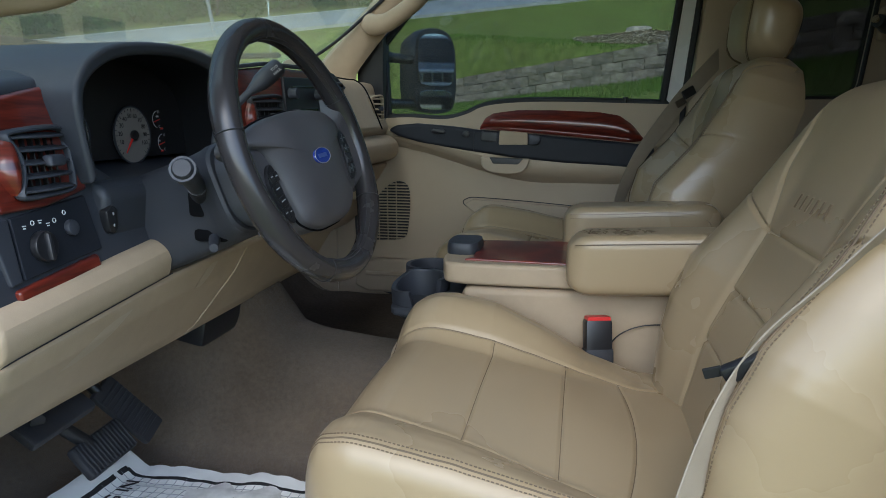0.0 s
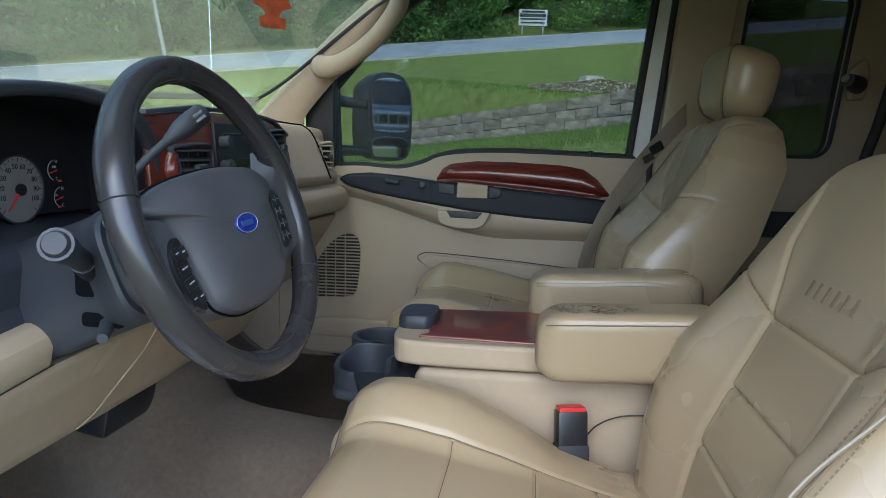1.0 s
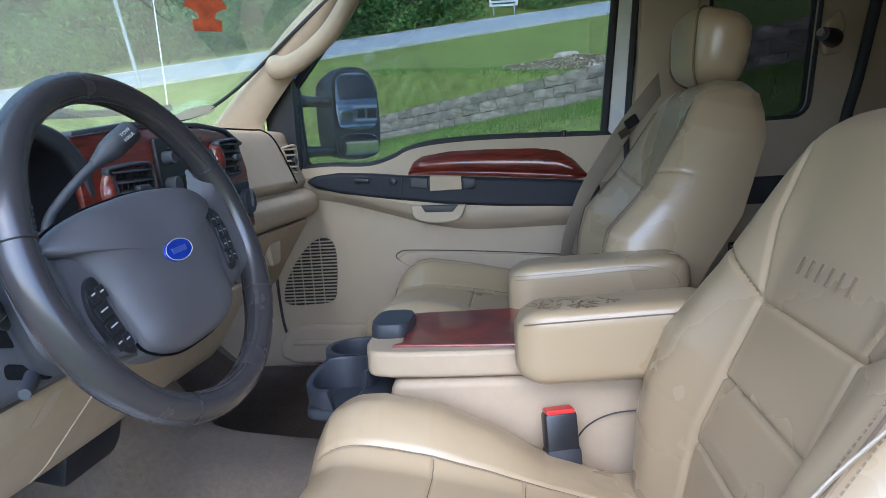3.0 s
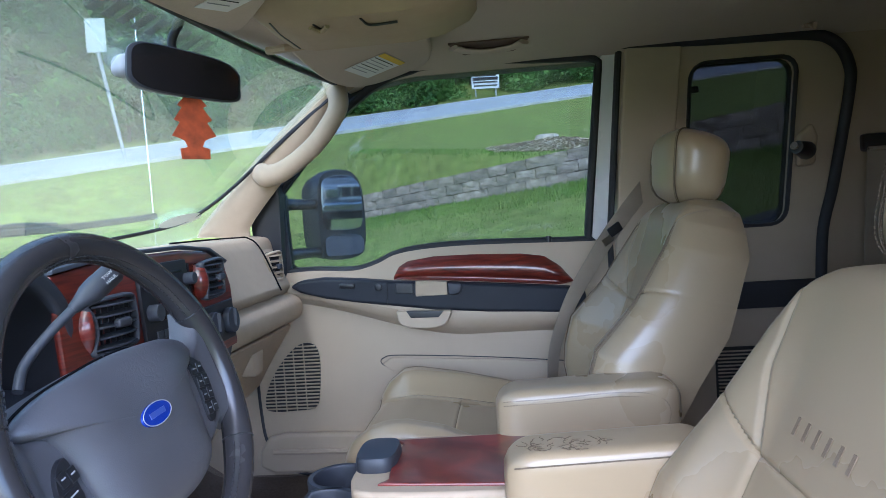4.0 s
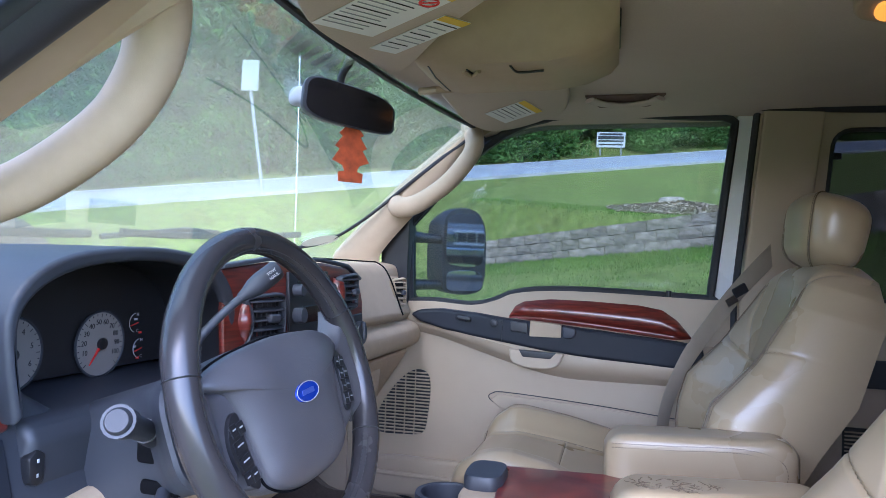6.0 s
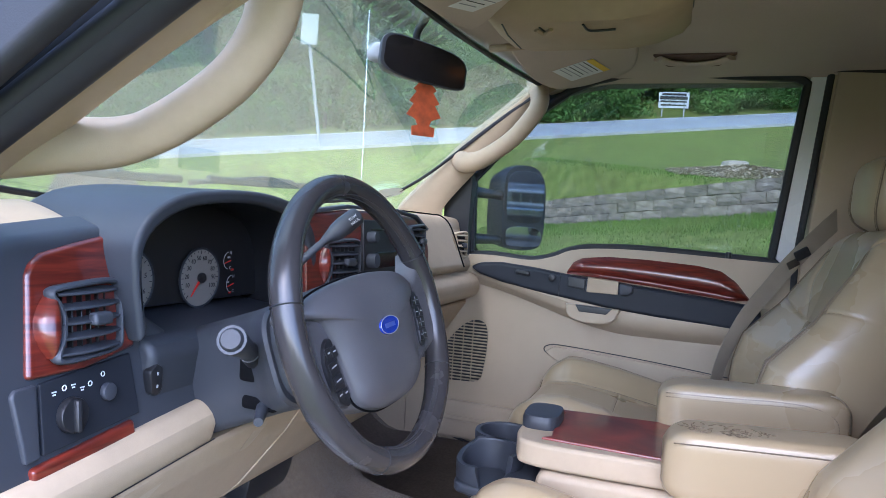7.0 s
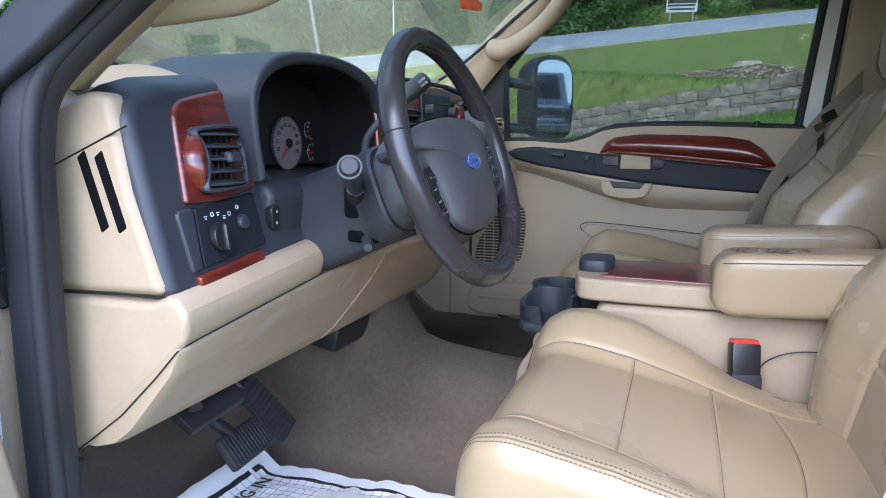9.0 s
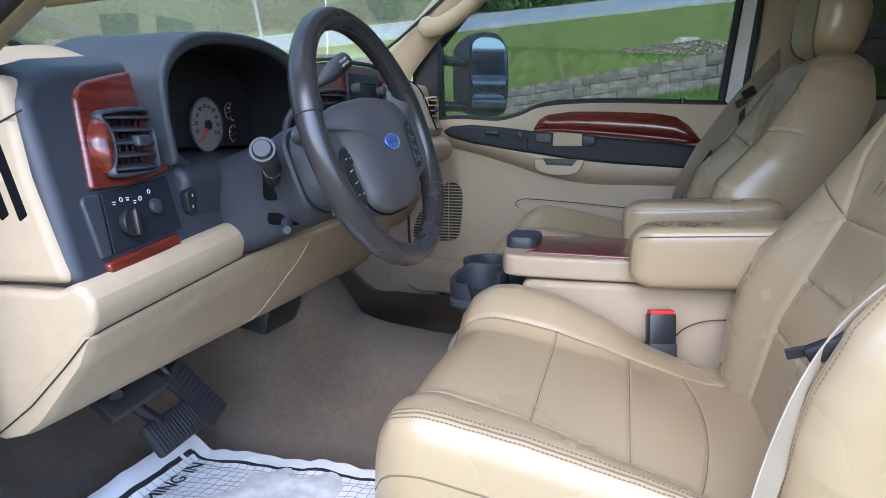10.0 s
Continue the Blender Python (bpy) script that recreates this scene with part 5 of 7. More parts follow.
def build_column():
    t = thing("steering_column", (-0.15, -0.42, 1.3), "charcoal steering column with two stalks", "steering column")
    n = V((0.9345, -0.0161, 0.3555)).normalized()
    c = V((-0.113, -0.418, 1.390))
    m = basis(c, (0.017, 1, 0), n.cross(V((0.017, 1, 0))))
    rings = []
    for k, (zz, w2, h2) in enumerate(((-0.16, 0.058, 0.072), (-0.10, 0.058, 0.070), (-0.05, 0.064, 0.068), (-0.02, 0.084, 0.067), (0.0, 0.104, 0.067), (0.014, 0.110, 0.066), (0.018, 0.107, 0.063))):
        rings.append([m @ V((w2 * (1 if math.cos(a) < 0 else 0.62 + 0.38 * (0.11 - w2) / 0.052) * math.copysign(abs(math.cos(a)) ** 0.5, math.cos(a)), h2 * math.copysign(abs(math.sin(a)) ** 0.5, math.sin(a)) - 0.015, zz)) for a in np.linspace(0, 2 * math.pi, 40, endpoint=False)])
    part("shroud", loft(rings), DARK, t, "charcoal plastic column shroud")
    rings = []
    for zz, r in ((0.014, 0.100), (0.021, 0.103), (0.045, 0.101), (0.062, 0.090)):
        rings.append([m @ V((r * (1 if math.cos(a) < 0 else 0.62) * math.copysign(abs(math.cos(a)) ** 0.6, math.cos(a)), 0.60 * r * math.copysign(abs(math.sin(a)) ** 0.6, math.sin(a)) - 0.015, zz)) for a in np.linspace(0, 2 * math.pi, 40, endpoint=False)])
    part("collar", loft(rings), DARK, t)
    # turn-signal stalk towards the driver's door
    a, b2 = V((-0.152, -0.462, 1.366)), V((-0.098, -0.596, 1.415))
    s = part("signal_stalk", tube([a, lerp(a, b2, 0.4), lerp(a, b2, 0.78), lerp(a, b2, 0.86), b2], 0.0125, 16, scale=[0.8, 0.9, 1.0, 1.2, 1.25]), DARK, t, "turn signal stalk with grey end cap")
    part("end_cap", tube([lerp(a, b2, 0.96), lerp(a, b2, 1.0), b2 + (b2 - a).normalized() * 0.005], 0.0128, 20, scale=[1, 1, 0.8]), CAP, s)
    part("stalk_slot", box((-0.149, -0.474, 1.364), (0.032, 0.028, 0.046), 0.006), VOID, t)
    part("boot", tube([a, lerp(a, b2, 0.25), lerp(a, b2, 0.42)], 0.0150, 12, scale=[1.1, 1.0, 0.85]), BLACK, t)
    # tilt lever
    a, b2 = V((-0.142, -0.460, 1.314)), V((-0.112, -0.518, 1.306))
    part("tilt_lever", tube([a, lerp(a, b2, 0.6), b2], 0.0075, 12, scale=[1.2, 1, 0.75]), DARK, t)
    part("lever_slot", box((-0.138, -0.472, 1.315), (0.050, 0.022, 0.018), 0.006), VOID, t)
    # gear lever to the right
    p = smooth_path([(-0.20, -0.345, 1.43), (-0.205, -0.325, 1.455), (-0.19, -0.30, 1.487), (-0.165, -0.27, 1.522)], 8)
    g = part("gear_lever", tube(p, 0.0062, 12, up=(1, 0, 0)), DARK, t, "charcoal gear lever with lettered knob")
    q0, q1 = V((-0.172, -0.278, 1.513)), V((-0.138, -0.236, 1.556))
    knob = part("gear_knob", tube([lerp(q0, q1, f) for f in (0, 0.15, 0.35, 0.6, 0.62, 0.95, 1.0)], 0.0155, 18, up=(1, 0, 0), scale=[0.45, 0.6, 0.9, 1.0, 0.98, 0.95, 0.8]), DARK, g)
    cam_side = V((0.75, -0.62, 0.2))
    ax = (q1 - q0).normalized()
    for txt, f, off in (("TOW", 0.78, 0.0036), ("HAUL", 0.78, -0.0036)):
        pos = lerp(q0, q1, f)
        out = (cam_side - ax * cam_side.dot(ax)).normalized()
        across = ax.cross(out)
        mm = basis(pos + out * 0.0152, ax, -across if (-across).z > 0 else across)
        part("lettering", writing(txt, 0.0062, mm @ Matrix.Translation((0, off, 0)), 0.0003), MARK, knob)


def build_wheel():
    t = thing("steering_wheel", (-0.027, -0.4, 1.43), "charcoal leather-wrapped steering wheel with worn rim", "steering wheel")
    c = V((-0.0182, -0.4204, 1.4266))
    n = V((0.9427, -0.0692, 0.3265)).normalized()
    ux = V((0.0732, 0.9973, 0)).normalized()
    m = basis(c, ux, n.cross(ux))
    R = 0.1712

    def rim(a):
        return m @ V((R * math.cos(a), R * math.sin(a), 0))
    N = 120
    pts = [rim(2 * math.pi * i / N) for i in range(N)]

    def thick(a):
        """Thumb swells at ten and two and at the lower spokes."""
        d = math.degrees(a) % 360
        return 1.0 + 0.10 * sum(math.exp(-((d - q) / 14) ** 2) for q in (22, 158, 328, 212))
    sc = [thick(2 * math.pi * i / N) for i in range(N)]
    rimo = part("rim", sweep(pts, ring_shape(0.0152, 0.0166, 24), True, up=n, scale=sc), WHEEL, t, "stitched charcoal leather rim worn shiny")
    for deg in (170, 27, -30, -112):
        a = radians(deg)
        p, tan = rim(a), m.to_3x3() @ V((-math.sin(a), math.cos(a), 0))
        rad = m.to_3x3() @ V((math.cos(a), math.sin(a), 0))
        ring = [p + rad * (thick(a) * 0.0152 * math.cos(b)) + n * (thick(a) * 0.0166 * math.sin(b)) for b in np.linspace(0, 2 * math.pi, 24, endpoint=False)]
        part("seam", tube(ring, 0.0009, 6, True, up=tan), BLACK, rimo)
    for r0, r1 in ((30, 112), (-108, -33), (160, 176)):
        for ang in (36, 16):
            line = []
            for a in np.linspace(radians(r0), radians(r1), 90):
                k = 1.05 * thick(a)
                q = R - 0.0152 * k * math.cos(radians(ang))
                line.append(m @ V((q * math.cos(a), q * math.sin(a), 0.0166 * k * math.sin(radians(ang)))))
            tagged(part("stitching", stitches([line], 0.0056, (0.0036, 0.0015)), WHEEL_THREAD, rimo), kind="stuff")
    # airbag pad: a shield with two upper wings, on the turned hub
    m = m @ Matrix.Rotation(radians(4), 4, "Z")
    half = [(0.030, 0.058), (0.085, 0.053), (0.120, 0.044), (0.136, 0.033), (0.131, 0.024), (0.110, 0.014), (0.097, -0.018), (0.089, -0.060), (0.080, -0.088), (0.045, -0.104)]
    prof = [(0.0, 0.059)] + half + [(0.0, -0.107)] + [(-x, y) for x, y in half[::-1]]
    pr = smooth_path([(x, y, 0) for x, y in prof], 5, True)
    rings = []
    for s, z in ((0.90, -0.050), (0.985, -0.040), (0.995, -0.006), (0.988, 0.0005), (0.965, 0.0045), (0.90, 0.0095), (0.78, 0.0145), (0.6, 0.0178), (0.35, 0.0198), (0.1, 0.0205)):
        rings.append([m @ V((p.x * s, (p.y + 0.012) * s - 0.012, z - 0.010 * max(0.0, abs(p.x * s) - 0.075) / 0.06)) for p in pr])
    pad = part("airbag_pad", loft(rings), PAD, t, "charcoal airbag cover with a blue oval badge")
    part("pad_gap", tube([m @ V((p.x * 1.0, (p.y + 0.012) * 1.0 - 0.012, -0.006 - 0.010 * max(0.0, abs(p.x) - 0.075) / 0.06)) for p in pr if p.x < 0.045], 0.0016, 6, up=n), VOID, pad)
    for k in (1, -1):
        def spoke_face(u, v):
            """From the hub out to the rim, dished, flaring where it meets the rim."""
            x = lerp(0.062, 0.153, u)
            lo = curve(x, [0.062, 0.10, 0.125, 0.142, 0.153], [-0.094, -0.080, -0.070, -0.070, -0.080])
            hi = curve(x, [0.062, 0.10, 0.125, 0.142, 0.153], [0.016, 0.018, 0.026, 0.046, 0.074] if k > 0 else [0.030, 0.028, 0.025, 0.030, 0.046])
            e = abs(2 * v - 1)
            z = -0.002 - 0.003 * math.sin(math.pi * u) + 0.008 * ease(0.75, 1.0, u) - 0.014 * max(0, (e - 0.72) / 0.28) ** 2
            z += (0.009 if k > 0 else 0.0) * (1 - ease(0.45, 1.0, u))
            return m @ V((k * x, lerp(lo, hi, v), z))
        spoke = part("spoke", sheet(spoke_face, 18, 24, n * -0.016), PAD, t)
        out = [(0.104, 0.006), (0.118, 0.003), (0.127, -0.016), (0.125, -0.040), (0.115, -0.062), (0.103, -0.070), (0.097, -0.062), (0.102, -0.030)]
        sw = part("switch_pod", prism([(p.x, p.y) for p in smooth_path([(k * x, y + 0.012 * k, 0) for x, y in out], 5, True)], "z", -0.012, 0.0005 + (0.007 if k > 0 else 0), 0.002, 2, m), BLACK, spoke, "black switch pod")
        for r in range(4):
            for q in ((-1, 1) if r in (0, 3) or k > 0 else (0,)):
                pos = m @ Matrix.Translation((k * (0.1135 - 0.0022 * abs(r - 1)) + q * 0.0058, -0.008 + 0.012 * k - 0.0158 * r, 0.0006 + (0.007 if k > 0 else 0))) @ Matrix.Rotation(radians(-10 * k), 4, "Z")
                part("button", join_m(pos, box((0, 0, 0), (0.0105 if q else 0.019, 0.0128, 0.0024), 0.0012)), BLACK, sw)
                part("legend", join_m(pos, box((0, 0.001, 0.0013), (0.0052 if q else 0.010, 0.0014, 0.0004), 0.0)), LEGEND, sw)
    mb = m @ Matrix.Translation((-0.003, -0.012, 0.0196)) @ Matrix.Diagonal((1, 0.47, 1, 1))
    badge = disc((0, 0, 0), 0.0250, 0.005, Matrix.Identity(3), 36, bev=0.0012)
    badge.transform(mb)
    bd = part("badge", badge, BLUE, pad, "blue oval badge")
    ringp = [mb @ V((0.0232 * math.cos(a), 0.0232 * math.sin(a), 0.0026)) for a in np.linspace(0, 2 * math.pi, 40, endpoint=False)]
    part("badge_rim", tube(ringp, 0.00055, 6, True, up=n), GREY, bd)
    part("badge_mark", join_m(mb, box((0, 0, 0.0026), (0.026, 0.012, 0.0006), 0.0002, seg=1)), surface("badge_silver", (0.045, 0.075, 0.30), 0.3, vary=0.1), bd)
    part("airbag_mark", join_m(m @ Matrix.Translation((0.030, -0.060, 0.0172)), box((0, 0, 0), (0.016, 0.0035, 0.0006), 0)), GREY, pad)


build_dash()
build_column()
build_wheel()

# ---- pedals and floor paper ----
def build_pedals():
    t = thing("brake_pedal", (-0.38, -0.45, FLOOR), "black ribbed rubber brake pedal", "pedal")
    m = basis((-0.368, -0.45, 0.962), (0, 1, 0.05), (-0.6, 0, 0.75))
    part("arm", tube([(-0.378, -0.465, 0.975), (-0.405, -0.505, 1.03), (-0.42, -0.53, 1.13)], 0.011, 10, up=(0, 1, 0)), BLACK, t)
    part("pad", join_m(m, box((0, 0, 0), (0.105, 0.058, 0.018), 0.006)), RUBBER, t)
    for k in range(13):
        part("rib", join_m(m, box((-0.045 + 0.0075 * k, 0, 0.010), (0.0035, 0.052, 0.004), 0.001, seg=1)), RUBBER, t)
    t = thing("accelerator_pedal", (-0.34, -0.33, FLOOR), "black ribbed accelerator pedal", "pedal")
    m = basis((-0.388, -0.362, 0.985), (0, 0.88, 0.44), (-0.45, -0.42, 0.76))
    part("pad", join_m(m, box((0, 0, 0), (0.052, 0.128, 0.014), 0.005)), RUBBER, t)
    for k in range(10):
        part("rib", join_m(m, box((0, -0.045 + 0.010 * k, 0.008), (0.048, 0.004, 0.003), 0.001, seg=1)), RUBBER, t)
    part("arm", tube([(-0.415, -0.39, 1.025), (-0.45, -0.40, 1.07), (-0.46, -0.41, 1.13)], 0.010, 10, up=(0, 1, 0)), BLACK, t)
    t = thing("parking_brake_pedal", (-0.42, -0.60, FLOOR), "black parking brake pedal under the dash", "pedal")
    part("arm", tube([(-0.42, -0.55, 1.12), (-0.39, -0.57, 1.085), (-0.345, -0.59, 1.075)], 0.010, 10, up=(0, 1, 0)), BLACK, t)
    part("pad", box((-0.350, -0.560, 1.068), (0.05, 0.110, 0.016), 0.005, rot=(8, 35, 0)), RUBBER, t)


def build_paper():
    t = thing("floor_paper", (-0.3, -0.45, FLOOR), "crumpled white protective paper mat with black grid and lettering", "floor mat")
    o, ax, ay = V((-0.455, -0.300, 0)), V((0.993, 0.02, 0)), V((-0.02, -0.993, 0))

    def at(u, v, lift=0.0):
        p = o + ax * u + ay * v
        e = 0.02 * noise.noise(V((u * 7, v * 7, 1))) * (1.3 if v < 0.06 else 0.5) + 0.008 * abs(noise.noise(V((u * 20, v * 20, 4))))
        return V((p.x, p.y, FLOOR + 0.020 + 0.03 * ease(0.06, 0.0, u) + e + lift))
    L, W = 0.52, 0.46
    part("sheet", sheet(lambda a, b: at(a * L, b * W), 60, 50, (0, 0, -0.0015)), PAPER, t)

    def stripe(u0, v0, u1, v1, w, lift=0.0012):
        n = max(4, int(V((u1 - u0, v1 - v0)).length / 0.012))
        d = V((u1 - u0, v1 - v0)).normalized()
        sd = V((-d.y, d.x)) * w / 2
        return sheet(lambda a, b: at(lerp(u0, u1, a) + sd.x * (2 * b - 1), lerp(v0, v1, a) + sd.y * (2 * b - 1), lift), n, 1, (0, 0, -0.0008))
    i = 0.035
    part("border", join(stripe(i, i, L - i, i, 0.007), stripe(i, i, i, W - i, 0.007), stripe(i, W - i, L - i, W - i, 0.007), stripe(L - i, i, L - i, W - i, 0.007)), INK, t)
    grid = []
    for k in range(1, 28):
        u = i + 0.0165 * k
        if u < L - i:
            grid.append(stripe(u, i, u, W - i, 0.0008, 0.0010))
        v = i + 0.0165 * k
        if v < W - i:
            grid.append(stripe(i, v, L - i, v, 0.0008, 0.0010))
    tagged(part("grid", join(*grid), GREY, t), kind="stuff")
    overlay = sheet(lambda a, b: at(0.16 + 0.17 * a + 0.02 * math.sin(9 * b), 0.05 + 0.30 * b + 0.015 * math.sin(12 * a), 0.0018), 16, 24, (0, 0, -0.0008))
    part("footprint", overlay, surface("grey_smudge", (0.66, 0.655, 0.64), 0.9, vary=0.12, big=30, grain=300), t, "grey shoe smudge")
    for txt, u, v, sz in (("COMING IN", 0.066, 0.155, 0.036), ("RE", 0.435, 0.10, 0.034)):
        bm = writing(txt, sz, Matrix.Identity(4), 0.0003)
        for vt in bm.verts:
            q = vt.co
            vt.co = at(u - q.y, v - q.x, 0.0022 + q.z)
        part("lettering", bm, INK, t)


build_pedals()
build_paper()

# ---- doors and side walls ----
def lean_in(bm, side=1, z0=1.5, k=0.13):
    """Lean what lies above the belt line inwards."""
    for v in bm.verts:
        if v.co.z > z0:
            v.co.y -= side * k * (v.co.z - z0)
    return bm


def resample(pts, n):
    pts = [V(p) for p in pts]
    seg = [(pts[(i + 1) % len(pts)] - pts[i]).length for i in range(len(pts))]
    cum = np.concatenate([[0], np.cumsum(seg)])
    out = []
    for s in np.linspace(0, cum[-1], n, endpoint=False):
        i = min(len(pts) - 1, int(np.searchsorted(cum, s, "right") - 1))
        out.append(pts[i].lerp(pts[(i + 1) % len(pts)], (s - cum[i]) / max(1e-9, seg[i])))
    return out


def ring_plate(outer, inner, y0, y1, n=160, side=1):
    """A wall with a hole in it: loops of (x, z), both starting at the same corner."""
    o, i = resample([(p[0], 0, p[1]) for p in outer], n), resample([(p[0], 0, p[1]) for p in inner], n)
    rings = [[V((p.x, y, p.z)) for p in loop] for loop, y in ((o, y0), (o, y1), (i, y1), (i, y0))]
    return lean_in(loft(rings, caps=False, loop=True), side)


def round_rect(x0, x1, z0, z1, r, skew=0.0, n=6):
    out = []
    for cx, cz, a0 in ((x0 + r, z0 + r, 180), (x1 - r, z0 + r, 270), (x1 - r, z1 - r, 0), (x0 + r, z1 - r, 90)):
        for k in range(n + 1):
            a = radians(a0 + 90 * k / n)
            x, z = cx + r * math.cos(a), cz + r * math.sin(a)
            out.append((x + skew * (z - z0), z))
    return out


def build_passenger_door():
    d = thing("door_1", (0.15, 0.83, 0.9), "closed passenger door with beige trim, wood inlay and dimmed window", "car door", kind="structure")
    sill = [(-0.26, 1.470), (-0.18, 1.472), (-0.07, 1.466), (0.0, 1.482), (0.045, 1.502), (0.12, 1.516), (0.28, 1.520), (0.60, 1.509)]
    sill_s = [(p.x, p.z) for p in smooth_path([(x, 0, z) for x, z in sill], 4)]
    part("trim_panel", prism([(-0.44, 0.88), (-0.44, 1.44), (-0.30, 1.468)] + sill_s + [(0.655, 1.509), (0.655, 0.88)], "y", 0.80, 0.87, 0.006, 2), BEIGE_DIM, d, "beige door trim panel")
    # armrest swell
    rings = []
    for x in np.linspace(-0.30, 0.65, 50):
        k = ease(-0.30, -0.10, x)
        zt, zb = lerp(1.425, 1.365, ease(-0.3, 0.3, x)), lerp(1.40, 1.285, ease(-0.30, 0.25, x))
        ring = [(0.805, zt + 0.02), (0.790, zt + 0.012), (lerp(0.785, 0.762, k), zt - 0.01), (lerp(0.785, 0.752, k), lerp(zt, zb, 0.45)), (lerp(0.787, 0.757, k), lerp(zt, zb, 0.75)), (lerp(0.79, 0.775, k), zb), (0.797, zb - 0.012), (0.805, zb - 0.02)]
        rings.append([V((x, y, z)) for y, z in ring])
    part("armrest", loft(rings), BEIGE_DIM, d, "beige moulded door armrest")
    strip = [(-0.240, 1.432), (-0.215, 1.447), (-0.15, 1.452), (-0.05, 1.444), (0.046, 1.432), (0.107, 1.427), (0.2, 1.420), (0.49, 1.394), (0.56, 1.385), (0.57, 1.318), (0.30, 1.335), (0.16, 1.348), (0.036, 1.366), (-0.06, 1.379), (-0.14, 1.394), (-0.21, 1.414)]
    part("control_strip", prism(strip, "y", 0.748, 0.80, 0.010, 4), STRIP, d, "charcoal armrest strip with switches")
    part("strip_joint", sweep([(0.030, 0.7472, 1.368), (0.032, 0.7472, 1.432)], rect_shape(0.002, 0.002), up=(0, 1, 0)), BLACK, d)
    xs = [0.043, 0.06, 0.085, 0.16, 0.27, 0.40, 0.46, 0.50, 0.536]
    hi_z, lo_z = [1.440, 1.468, 1.482, 1.491, 1.490, 1.484, 1.474, 1.447, 1.404], [1.432, 1.434, 1.432, 1.427, 1.418, 1.405, 1.399, 1.396, 1.400]

    def inlay(u, v):
        x = lerp(0.043, 0.536, u)
        bulge = max(math.sin(math.pi * min(0.98, max(0.02, v))) ** 0.75, 0.75 * (1 - 2 * v)) * min(1, 14 * u, 14 * (1 - u))
        return V((x, 0.800 - 0.026 * bulge, lerp(curve(x, xs, lo_z), curve(x, xs, hi_z), v)))
    part("wood_inlay", sheet(inlay, 60, 18, (0, 0.012, 0)), WOOD, d, "glossy cherry wood inlay")
    part("handle_recess", prism([(0.108, 1.388), (0.110, 1.431), (0.195, 1.424), (0.195, 1.388)], "y", 0.7455, 0.77, 0.002), BEIGE, d)
    part("door_handle", prism([(0.198, 1.388), (0.198, 1.421), (0.232, 1.416), (0.236, 1.400), (0.225, 1.388)], "y", 0.738, 0.765, 0.005), DARK, d, "charcoal inside door handle")
    part("lock_bezel", prism([(0.055, 1.400), (0.055, 1.428), (0.103, 1.424), (0.103, 1.395)], "y", 0.744, 0.76, 0.003), BLACK, d)
    sw = part("window_switch", box((-0.078, 0.7445, 1.428), (0.042, 0.01, 0.013), 0.004, rot=(0, 4, 0)), BLACK, d)
    part("lock_switch", disc((0.008, 0.7455, 1.420), 0.010, 0.008, Euler((radians(90), 0, 0)).to_matrix(), 18), BLACK, d)
    part("lock_button", tube([(0.476, 0.80, 1.51), (0.476, 0.80, 1.527)], 0.007, 10, up=(0, 1, 0)), BLACK, d)
    part("pull_cup", prism([(p.x, p.z) for p in smooth_path([(0.052, 0, 1.352), (0.064, 0, 1.314), (0.12, 0, 1.300), (0.182, 0, 1.308), (0.206, 0, 1.347)], 4)], "y", 0.738, 0.78, 0.006), BEIGE_DIM, d)
    part("pull_opening", prism([(0.080, 1.351), (0.092, 1.331), (0.168, 1.329), (0.184, 1.347)], "y", 0.7365, 0.75, 0.003), BLACK, d)
    # speaker grille
    gp = [(p.x, p.z) for p in smooth_path([(-0.352, 0, 1.09), (-0.338, 0, 1.15), (-0.29, 0, 1.222), (-0.24, 0, 1.264), (-0.198, 0, 1.262), (-0.184, 0, 1.22), (-0.190, 0, 1.13), (-0.206, 0, 1.082), (-0.27, 0, 1.074), (-0.33, 0, 1.074)], 4, True)]
    sp = part("speaker", prism(gp, "y", 0.7975, 0.81, 0.002), BLACK, d, "door speaker behind a slatted grille")
    for z in np.arange(1.082, 1.262, 0.0098):
        xs = []
        for (x0, z0), (x1, z1) in zip(gp, gp[1:] + gp[:1]):
            if (z0 - z) * (z1 - z) < 0:
                xs.append(lerp(x0, x1, (z - z0) / (z1 - z0)))
        if len(xs) >= 2:
            part("slat", box(((min(xs) + max(xs)) / 2, 0.7965, z), (max(xs) - min(xs), 0.005, 0.0042), 0.001, seg=1), BEIGE_DIM, sp)
    for x in (-0.32, -0.29, -0.26, -0.23):
        zs = [lerp(z0, z1, (x - x0) / (x1 - x0)) for (x0, z0), (x1, z1) in zip(gp, gp[1:] + gp[:1]) if (x0 - x) * (x1 - x) < 0]
        if len(zs) >= 2:
            part("slat", box((x, 0.7978, (min(zs) + max(zs)) / 2), (0.003, 0.004, max(zs) - min(zs)), 0.0008, seg=1), BEIGE_DIM, sp)
    # map pocket lines
    pk = smooth_path([(0.56, 0.7985, 1.178), (0.3, 0.7985, 1.203), (0.05, 0.7985, 1.220), (0.0, 0.7985, 1.215), (-0.008, 0.7985, 1.20), (0.02, 0.7985, 1.183), (0.08, 0.7985, 1.160)], 6)
    part("pocket_edge", tube(pk, 0.0014, 8, up=(0, 1, 0)), RUBBER, d)
    part("pocket", prism([(-0.005, 1.198), (0.02, 1.215), (0.3, 1.199), (0.6, 1.17), (0.6, 1.03), (0.2, 1.03), (0.09, 1.15), (0.02, 1.178)], "y", 0.792, 0.803, 0.004), BEIGE_DIM, d)
